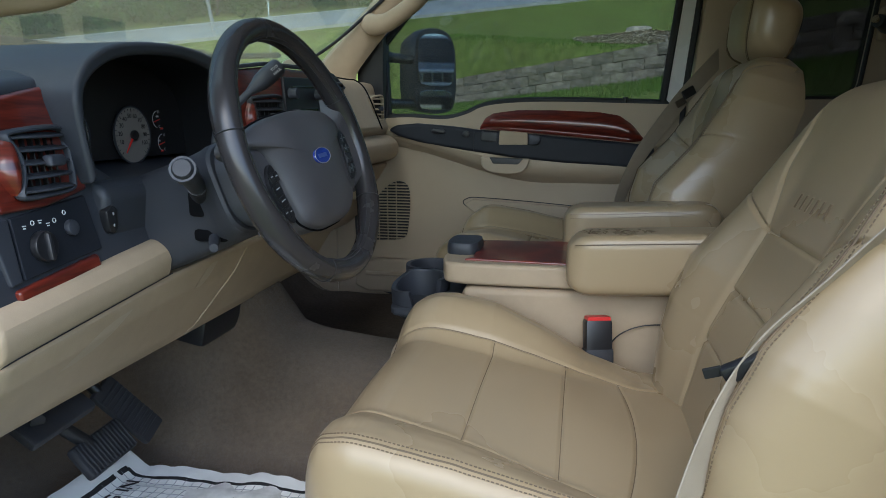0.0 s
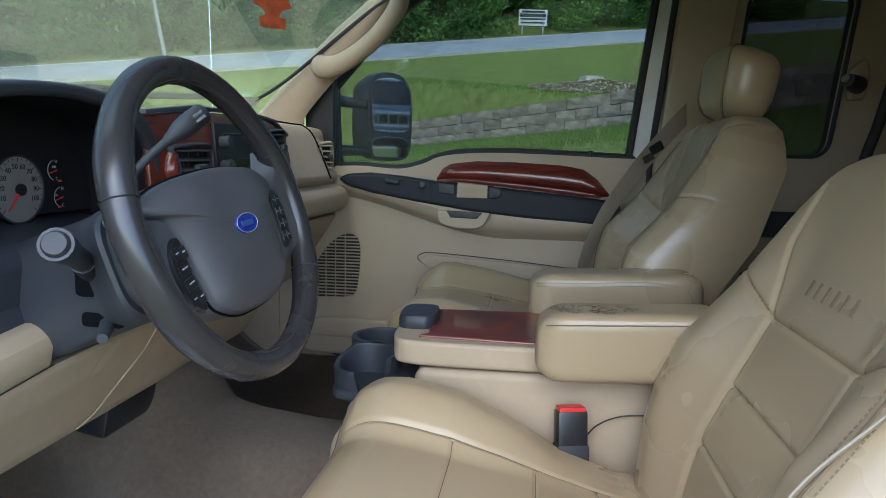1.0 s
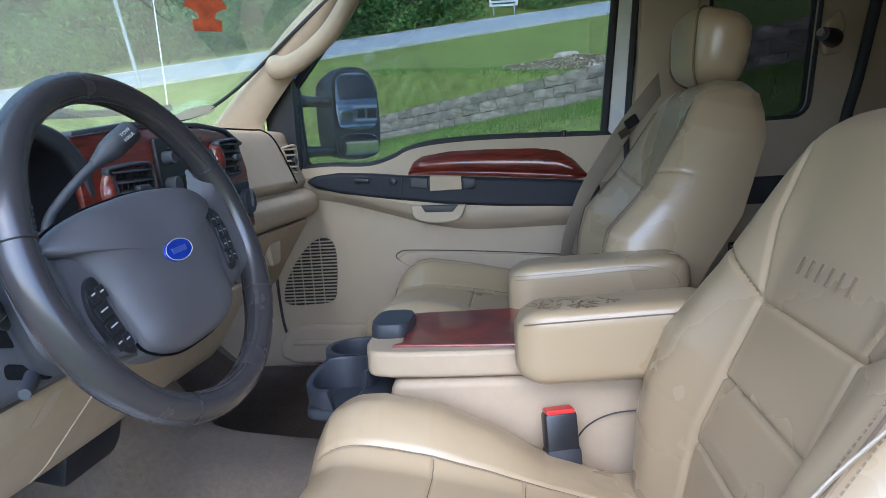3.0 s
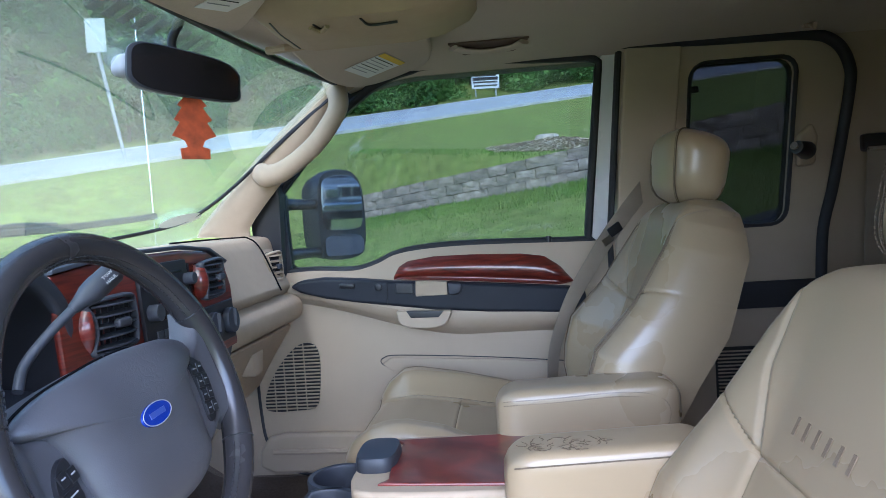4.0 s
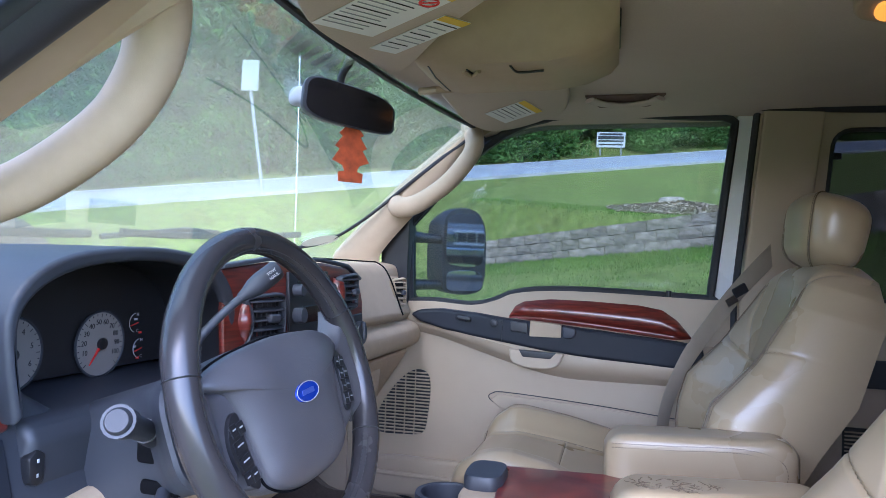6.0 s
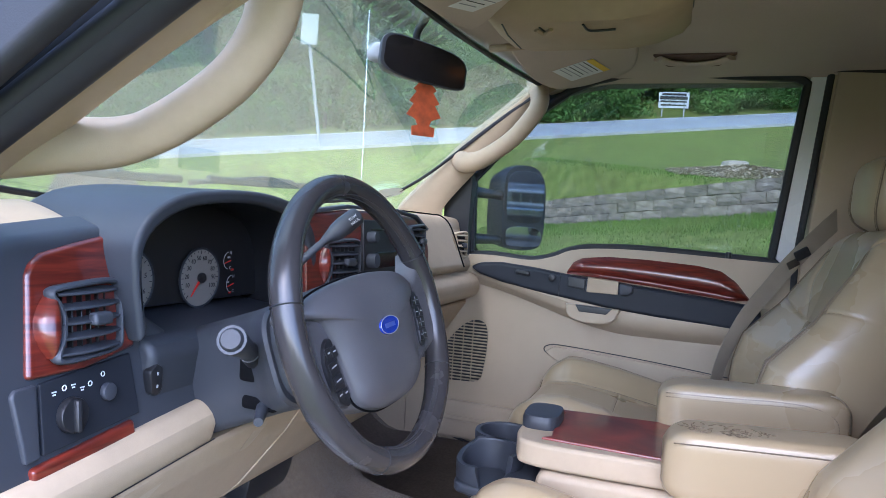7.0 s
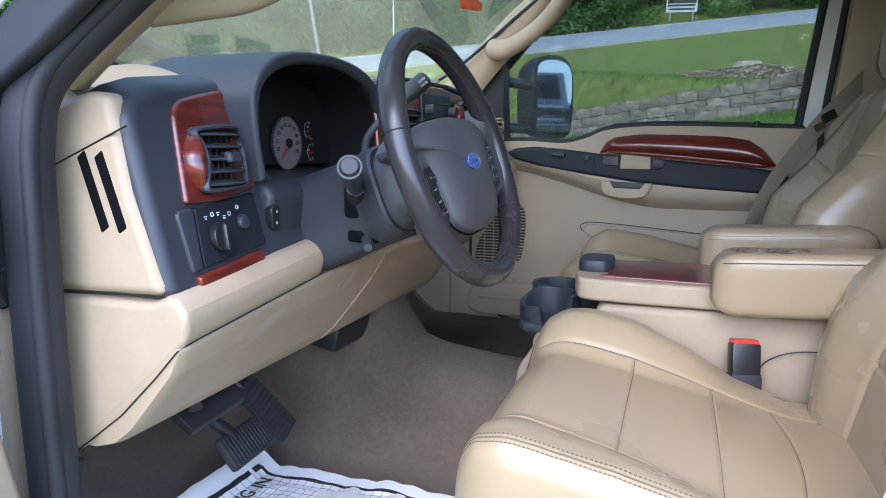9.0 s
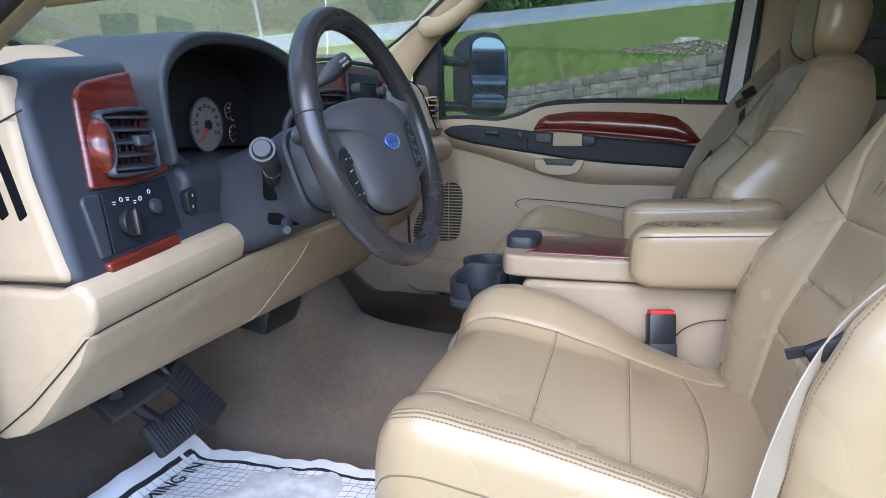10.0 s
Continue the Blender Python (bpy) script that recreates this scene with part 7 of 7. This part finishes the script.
def build_overhead():
    v = thing("sun_visor", (0.05, -0.2, 1.96), "beige cloth sun visor with warning labels folded against the ceiling", "sun visor", "sun visors")
    VZ = 1.877
    poly = [(p.x, p.y) for p in smooth_path([(-0.015, -0.47, 0), (-0.060, -0.33, 0), (-0.060, -0.17, 0), (-0.048, -0.06, 0), (-0.020, -0.04, 0), (0.050, -0.135, 0), (0.112, -0.218, 0), (0.175, -0.285, 0), (0.206, -0.35, 0), (0.222, -0.45, 0), (0.230, -0.56, 0), (0.23, -0.70, 0), (0.03, -0.70, 0), (0.005, -0.52, 0)], 4, True)]
    bm = prism(poly, "z", 0, 0.024, 0.010, 3)
    for q in bm.verts:
        q.co.z += VZ + 0.145 * (q.co.x + 0.08) + 0.059 * (q.co.y + 0.3)
    part("panel", bm, LINER, v, "beige visor panel")

    def vm(x, y, turn, lift=-0.0016):
        return basis((x, y, VZ + 0.145 * (x + 0.08) + 0.059 * (y + 0.3) + lift), (math.sin(radians(turn)), math.cos(radians(turn)), 0.145 * math.sin(radians(turn)) + 0.059 * math.cos(radians(turn))), (math.cos(radians(turn)), -math.sin(radians(turn)), 0.145 * math.cos(radians(turn)) - 0.059 * math.sin(radians(turn))))
    label_plate("label", vm(0.042, -0.317, 26), 0.108, 0.165, v, 12)
    label_plate("label", vm(0.050, -0.196, 26), 0.056, 0.150, v, 8, False)
    part("pivot_loop", tube(smooth_path([(0.04, -0.555, 1.885), (0.004, -0.54, 1.874), (-0.014, -0.505, 1.868), (-0.022, -0.465, 1.866), (-0.012, -0.43, 1.876)], 6), 0.010, 10), LINER, v)
    v = thing("sun_visor", (0.08, 0.42, 1.97), "beige cloth sun visor with a small label folded against the ceiling", "sun visor", "sun visors")
    poly = [(p.x, p.y) for p in smooth_path([(-0.015, 0.17, 0), (-0.030, 0.32, 0), (-0.028, 0.48, 0), (0.005, 0.60, 0), (0.06, 0.645, 0), (0.14, 0.64, 0), (0.205, 0.59, 0), (0.225, 0.36, 0), (0.215, 0.21, 0), (0.06, 0.17, 0)], 4, True)]
    bm = prism(poly, "z", 0, 0.022, 0.010, 3)
    for q in bm.verts:
        q.co.z += 1.927 + (0.25 if q.co.x > 0 else 0.10) * q.co.x
    part("panel", bm, LINER, v, "beige visor panel")
    label_plate("label", basis((0.090, 0.475, 1.927 + 0.25 * 0.090 - 0.0016), (0.20, 0.98, 0.05), (0.95, -0.2, 0.2375)), 0.135, 0.100, v, 6, False)
    part("clip", tube([(-0.06, 0.185, 1.925), (-0.02, 0.165, 1.922), (0.02, 0.185, 1.930)], 0.008, 8), BEIGE, v)

    c = thing("overhead_console", (0.16, 0.065, 1.95), "beige overhead console with sunglasses door", "overhead console")
    rings = []
    for x, zb, q in ((-0.055, 1.968, 0.80), (-0.03, 1.940, 0.88), (0.0, 1.917, 0.95), (0.04, 1.910, 1.0), (0.22, 1.911, 1.0), (0.275, 1.920, 1.0), (0.318, 1.938, 0.98), (0.332, 1.955, 0.95)):
        zt = 2.02 - 0.06 * ease(0.1, -0.1, x)
        rings.append([V((x, 0.070 + q * yy, lerp(zt, zb, zz))) for yy, zz in ((-0.158, 0), (-0.138, 0.45), (-0.112, 0.84), (-0.092, 1.0), (0.088, 1.0), (0.108, 0.84), (0.125, 0.45), (0.135, 0))])
    part("body", bevel(loft(rings), 0.007, 3, 25), BEIGE, c, "beige overhead console body")
    part("door_gap", sweep([(0.012, -0.010, 1.9145), (0.006, 0.06, 1.9155), (0.012, 0.150, 1.9145)], rect_shape(0.003, 0.002)), BLACK, c)
    part("finger_latch", tube(smooth_path([(0.070, 0.010, 1.908), (0.083, 0.026, 1.905), (0.098, 0.010, 1.908)], 6), 0.004, 8), BEIGE, c)
    part("latch_gap", tube([(0.078, 0.000, 1.9095), (0.086, 0.040, 1.9095)], 0.0018, 6), BLACK, c)
    part("hook", tube(smooth_path([(0.155, -0.008, 1.910), (0.160, 0.018, 1.908), (0.172, 0.026, 1.908), (0.208, 0.024, 1.909)], 6), 0.0022, 6), BLACK, c)
    part("end_opening", prism([(-0.015, 1.962), (-0.005, 2.0), (0.085, 2.0), (0.095, 1.962)], "x", 0.320, 0.3345, 0.003), BLACK, c)

    d = thing("dome_lamp", (0.76, 0.02, 2.02), "lit amber dome lamp in a beige bezel on the ceiling", "dome lamp")
    zc = 1.998
    sx, sy = -0.036, -0.112
    part("bezel", prism([(p.x + sx, p.y + sy) for p in smooth_path([(0.712, 0.10, 0), (0.728, 0.17, 0), (0.775, 0.200, 0), (0.825, 0.175, 0), (0.852, 0.10, 0), (0.845, 0.02, 0), (0.81, -0.005, 0), (0.745, 0.02, 0)], 4, True)], "z", zc - 0.016, zc + 0.02, 0.007, 3), BEIGE, d)
    part("lens", prism([(p.x + sx, p.y + sy) for p in smooth_path([(0.745, 0.105, 0), (0.748, 0.150, 0), (0.770, 0.178, 0), (0.802, 0.172, 0), (0.828, 0.140, 0), (0.805, 0.130, 0), (0.782, 0.112, 0)], 3, True)], "z", zc - 0.022, zc - 0.012, 0.004), LAMP, d, "glowing amber lens")
    part("switch", box((0.808 + sx, 0.045 + sy, zc - 0.017), (0.040, 0.032, 0.010), 0.004), BLACK, d)
    g = thing("ceiling_grab", (0.33, 0.69, 1.98), "recessed beige grab handle above the passenger door", "grab handle")
    # flat brown sheet paints the hollow's shade; the ceiling has no hole
    def recess(u, v):
        x0, x1 = lerp(0.250, 0.285, v), lerp(0.444, 0.408, v)
        return V((lerp(x0, x1, u), lerp(0.585, 0.662, v ** 0.8), lerp(2.0115, 2.0020, v ** 0.8) - 0.003))
    part("recess", sheet(recess, 16, 8, (0, 0, 0.004)), surface("recess_shade", (0.16, 0.105, 0.085), 0.8, vary=0.1, grain=900, bump=0.3), g, "brown sheet painting the shade of a recess in the headliner")
    part("bar", sweep(smooth_path([(0.262, 0.592, 2.002), (0.292, 0.618, 1.998), (0.345, 0.632, 1.996), (0.402, 0.618, 1.998), (0.432, 0.592, 2.002)], 6), ring_shape(0.017, 0.006, 12)), LINER, g)
    h = thing("coat_hook", (1.12, 0.69, 2.0), "small beige coat hook on the headliner", "hook")
    part("plate", box((1.12, 0.675, 2.01), (0.03, 0.02, 0.03), 0.006), BEIGE, h)
    part("peg", tube([(1.12, 0.665, 2.0), (1.12, 0.645, 1.99), (1.12, 0.640, 2.0)], 0.006, 8, up=(1, 0, 0)), BEIGE, h)


def build_rear_mirror():
    t = thing("rear_view_mirror", (-0.14, 0.0, 1.95), "charcoal rear-view mirror with dimmed glass hanging from the windshield", "mirror")
    m = basis((-0.142, 0.012, 1.852), (0.60, 0.80, -0.075), (0.05, 0.0, 1))
    shape = smooth_path([(-0.100, 0.0, 0), (-0.095, 0.030, 0), (-0.055, 0.040, 0), (0.055, 0.037, 0), (0.096, 0.022, 0), (0.102, -0.005, 0), (0.095, -0.030, 0), (0.03, -0.036, 0), (-0.06, -0.036, 0), (-0.095, -0.024, 0)], 5, True)

    def rr(s, z):
        return [m @ V((p.x * s * 0.92, p.y * s * 0.94, z)) for p in shape]
    n = (m.to_3x3() @ V((0, 0, 1)))
    sgn = 1 if n.x > 0 else -1
    part("housing", loft([rr(0.6, -0.045 * sgn), rr(0.85, -0.035 * sgn), rr(0.98, -0.012 * sgn), rr(1.03, 0.0), rr(1.03, 0.006 * sgn), rr(0.97, 0.008 * sgn)]), DARK, t)
    part("glass", loft([rr(0.965, 0.0065 * sgn), rr(0.965, 0.009 * sgn)]), DARKMIRROR, t, "dark dimmed mirror glass")
    part("sensor_pod", join_m(m, box((-0.078, 0.004, -0.034 * sgn), (0.040, 0.034, 0.042), 0.012, seg=3)), GREY, t)
    part("arm", tube(smooth_path([(-0.155, 0.015, 1.875), (-0.16, 0.012, 1.905), (-0.145, 0.006, 1.93), (-0.125, 0.0, 1.965)], 6), 0.009, 10, up=(0, 1, 0), scale=[0.8] * 12 + [1.0] * 7), BLACK, t)

    a = thing("air_freshener", (-0.14, 0.02, 1.8), "orange card air freshener hanging under the mirror", "air freshener")
    mm = basis((-0.139, 0.022, 1.765), (0.72, 0.69, 0), (0, 0, 1))
    half = [(0.008, 0.058), (0.024, 0.040), (0.017, 0.036), (0.031, 0.016), (0.022, 0.012), (0.036, -0.010), (0.024, -0.014), (0.016, -0.018), (0.012, -0.028), (0.024, -0.031), (0.023, -0.048)]
    pts = half + [(-x, y) for x, y in half[::-1]]
    bm = prism(pts, "z", -0.001, 0.001, 0.0)
    bm.transform(mm)
    card = part("card", bm, ORANGE, a)
    part("text_bar", join_m(mm, box((0, 0.010, -0.0014), (0.034, 0.004, 0.0008), 0, rot=(0, 0, 8)), box((0, -0.040, -0.0014), (0.026, 0.005, 0.0008), 0)), surface("dark_print", (0.10, 0.02, 0.01), 0.7), a)
    part("string", tube([mm @ V((0, 0.057, 0)), (-0.142, 0.012, 1.84)], 0.0008, 5), THREAD, a)


build_console()
build_buckle()
build_belts()
build_overhead()
build_rear_mirror()

# ---- things outside the glass ----
def build_side_mirror():
    t = thing("side_mirror", (-0.17, 1.0, 1.45), "black towing mirror on two arms with split mirror glass", "side mirror")
    m = basis((-0.170, 1.10, 1.628), (0.57, 0.82, 0), (0.0066, -0.0046, 1))
    if (m.to_3x3() @ V((0, 0, 1))).x < 0:
        m = m @ Matrix.Rotation(math.pi, 4, "Y")
    sh = smooth_path([(-0.095, -0.10, 0), (-0.098, 0.07, 0), (-0.080, 0.121, 0), (-0.035, 0.142, 0), (0.035, 0.142, 0), (0.078, 0.112, 0), (0.096, 0.05, 0), (0.095, -0.09, 0), (0.060, -0.138, 0), (-0.060, -0.138, 0)], 5, True)

    def rr(s, z, q=1.0):
        return [m @ V((p.x * s, p.y * s * q, z)) for p in sh]
    part("housing", loft([rr(0.6, -0.10), rr(0.88, -0.08), rr(1.0, -0.03), rr(1.02, 0.0), rr(1.0, 0.014), rr(0.92, 0.014)]), BLACK, t, "black mirror housing")
    up = [(p.x * 0.88, p.y * 0.62 + 0.038) for p in sh]
    b = prism(up, "z", 0.013, 0.018, 0.0004)
    b.transform(m)
    part("main_glass", b, MIRROR, t, "main mirror glass")
    lw = [(p.x * 0.84, p.y * 0.24 - 0.098) for p in sh]
    b = prism(lw, "z", 0.013, 0.019, 0.0006)
    b.transform(m)
    part("wide_glass", b, MIRROR, t, "small wide-angle mirror glass")
    for z in (1.665, 1.515):
        part("arm", tube([(-0.29, 0.86, z), (-0.26, 0.96, z), (-0.215, 1.06, z)], 0.018, 12, scale=[1.1, 0.9, 0.9]), BLACK, t)
    part("base", box((-0.30, 0.868, 1.58), (0.07, 0.03, 0.24), 0.012), BLACK, t)


def build_front():
    b = sheet(lambda u, v: V((lerp(-2.0, -0.80, u), lerp(-0.82, 0.82, v), 1.36 + 0.05 * u - 0.06 * abs(2 * v - 1) ** 3)), 12, 16, (0, 0, -0.03))
    tagged(put("hood", b, WHITE), "white painted engine hood", "hood", kind="structure")
    b = prism([(-2.0, 0.55), (-2.0, 1.30), (-0.6, 1.36), (-0.5, 1.30), (-0.5, 0.55)], "y", 0.87, 0.95, 0.02)
    tagged(put("fender", b, WHITE), "white painted front fender", "fender", kind="structure")
    b = prism([(-0.5, 0.55), (-0.5, 1.47), (1.7, 1.47), (1.7, 0.55)], "y", 0.885, 0.94, 0.02)
    tagged(put("body_side", b, WHITE), "white painted body side", "body panel", kind="structure")
    cow = sheet(lambda u, v: V((lerp(-0.86, -0.72, u) + 0.28 * (abs(2 * v - 1)) ** 2, lerp(-0.75, 0.75, v), lerp(1.44, 1.48, u) + 0.03 * abs(2 * v - 1) ** 2)), 4, 24, (0, 0, -0.03))
    tagged(put("cowl", cow, RUBBER), "black cowl below the windshield", "cowl", kind="structure")
    for k, (y0, y1) in enumerate(((-0.64, -0.06), (0.02, 0.56))):
        w = thing("wiper", (-0.75, (y0 + y1) / 2, 1.5), "black windshield wiper at rest", "wiper", "wipers")
        ln = []
        for f in np.linspace(0, 1, 14):
            yy, uu = lerp(y0, y1, f), (0.165 + 0.03 * f if k == 0 else 0.205 - 0.045 * f)
            z = lerp(1.53 + 0.06 * (yy / 0.72) ** 2, 1.985 - 0.02 * (yy / .72) ** 2, uu) + 0.02 * math.sin(math.pi * uu) + tilt(yy) * uu + 0.04 * (yy - 0.75) * (1 - uu)
            ln.append(V((lerp(base_x(yy), head_x(yy), uu) - 0.012, yy, z + 0.014)))
        part("blade", sweep(ln, rect_shape(0.012, 0.016)), RUBBER, w)
        part("arm", tube([ln[0] + V((-0.05, 0, -0.01)), ln[5] + V((-0.015, 0, 0.014)), ln[7] + V((0, 0, 0.008))], 0.006, 8), BLACK, w)
    a = thing("antenna", (-0.67, 0.86, 1.35), "thin whip antenna on the fender", "antenna")
    part("whip", tube([(-0.67, 0.86, 1.35), (-0.672, 0.86, 1.8), (-0.68, 0.862, 2.25)], 0.0015, 8, up=(0, 1, 0)), CHROME, a)
    part("foot", tube([(-0.67, 0.86, 1.30), (-0.67, 0.86, 1.37)], 0.014, 12, up=(0, 1, 0)), BLACK, a)
    s = thing("banner_decal", (-0.35, 0.02, 1.9), "dark lettered banner decal along the top of the windshield", "decal")
    for k in range(9):
        if k == 5:
            continue
        y = -0.20 + 0.040 * k
        u0, u1 = 0.905, 0.955
        pts = []
        for dy, uu in ((0, u0), (0.024, u0), (0.028, u1), (0.004, u1)):
            yy = y + dy
            x = lerp(base_x(yy), head_x(yy), uu)
            z = lerp(1.53 + 0.06 * (yy / 0.72) ** 2, 1.985 - 0.02 * (yy / .72) ** 2, uu) + 0.02 * math.sin(math.pi * uu) + tilt(yy) * uu + 0.04 * (yy - 0.75) * (1 - uu)
            pts.append(V((x - 0.005, yy, z + 0.007)))
        bm = bmesh.new()
        bm.faces.new([bm.verts.new(p) for p in pts])
        ex = bmesh.ops.extrude_face_region(bm, geom=bm.faces[:])
        bmesh.ops.translate(bm, vec=(-0.0006, 0, 0.0006), verts=[q for q in ex["geom"] if isinstance(q, bmesh.types.BMVert)])
        part("bar", bm, INK, s)


def build_signs():
    r = thing("road_sign", (-10.64, 18.3, 3.6), "white road sign on a leaning pale post beside the road", "road sign")
    part("post", tube([(-10.63, 18.3, 3.2), (-11.35, 18.3, 7.3)], 0.055, 8, up=(0, 1, 0)), GREY, r)
    m = basis((-11.34, 18.25, 7.72), (1, 0.25, 0), (-0.12, 0, 1))
    part("panel", join_m(m, box((0, 0, 0), (0.56, 1.02, 0.03), 0.01)), surface("bare_sign_back", (0.40, 0.43, 0.42), 0.55, vary=0.05), r)
    s = thing("yard_sign", (0, 34, 7.0), "white yard sign with unreadable black lettering beyond the road", "sign")
    zb = height(-0.045, 32.7)
    m = basis((-0.045, 32.7, 8.28), (1, 0.05, -0.02), (0, 0, 1))
    part("panel", join_m(m, box((0, 0, 0), (1.37, 0.75, 0.04), 0.01)), MARK, s)
    for k, (w, h) in enumerate(((1.1, 0.10), (1.25, 0.16), (1.2, 0.08), (1.15, 0.07))):
        part("text_bar", join_m(m, box((0, 0.27 - 0.17 * k, 0.03), (w, h, 0.01), 0), box((0, 0.27 - 0.17 * k, -0.03), (w, h, 0.01), 0)), INK, s)
    for x in (-0.55, 0.45):
        part("post", box((x, 32.72, (zb + 8.3) / 2), (0.06, 0.06, 8.3 - zb), 0.005), GREY, s)


def build_parked_truck():
    t = thing("parked_truck", (14.0, 3.35, 1.15), "dark grey pickup truck parked behind, grille surround painted white for chrome's shine", "pickup truck")
    o, g0 = V((14.0, 3.30, 0)), 1.24
    paint = surface("grey_car_paint", (0.16, 0.19, 0.23), 0.3, vary=0.04, coat=0.8)

    def bx(x, y, z, sx, sy, sz, r):
        return box((o.x + x, o.y + y, g0 + z), (sx, sy, sz), r)
    side = [(0, 0.55), (0, 1.12), (0.1, 1.20), (1.3, 1.36), (2.05, 2.16), (3.7, 2.18), (3.95, 1.36), (5.6, 1.32), (5.6, 0.55)]
    part("body", prism([(o.x + x, g0 + z) for x, z in side], "y", o.y - 0.95, o.y + 0.95, 0.08, 3), paint, t)
    g = part("grille", bx(-0.03, 0, 0.98, 0.06, 1.05, 0.30, 0.03), BLACK, t, "dark grille in a surround painted white for chrome's shine")
    # white paint stands in for the bright reflection on the chrome surround
    for z in (0.83, 1.13):
        part("surround", bx(-0.055, 0, z, 0.05, 1.15, 0.06, 0.015), WHITE, g)
    for y in (-0.5, -0.25, 0.0, 0.25, 0.5):
        part("bar", bx(-0.06, y, 0.98, 0.03, 0.035, 0.28, 0.008), CHROME, g)
    part("bumper", bx(-0.10, 0, 0.62, 0.22, 1.95, 0.22, 0.05), CHROME, t)
    part("air_dam", bx(0.0, 0, 0.42, 0.16, 1.7, 0.18, 0.04), BLACK, t)
    for s in (-1, 1):
        part("headlight", bx(-0.03, 0.73 * s, 0.97, 0.08, 0.32, 0.24, 0.03), CHROME, t)
        for x in (0.9, 4.5):
            part("wheel", disc((o.x + x, o.y + 0.85 * s, g0 + 0.40), 0.40, 0.26, Euler((radians(90), 0, 0)).to_matrix(), 28, bev=0.04), RUBBER, t)
    part("windshield", prism([(o.x + 1.34, g0 + 1.42), (o.x + 1.97, g0 + 2.09), (o.x + 2.01, g0 + 2.08), (o.x + 1.38, g0 + 1.40)], "y", o.y - 0.75, o.y + 0.75, 0.0), GLOSS, t)
    drive = sheet(lambda u, v: V((lerp(2.0, 24, u), lerp(-3.5, 5.2, v), height(lerp(2.0, 24, u), lerp(-3.5, 5.2, v)) + 0.012)), 50, 20, (0, 0, -0.1))
    tagged(put("driveway", drive, surface("dark_asphalt", (0.055, 0.055, 0.06), 0.9, vary=0.1, big=1.2, grain=60, bump=0.5, depth=0.01)), "dark asphalt drive behind the truck", "driveway", kind="structure")


build_side_mirror()
build_front()
build_signs()
build_parked_truck()
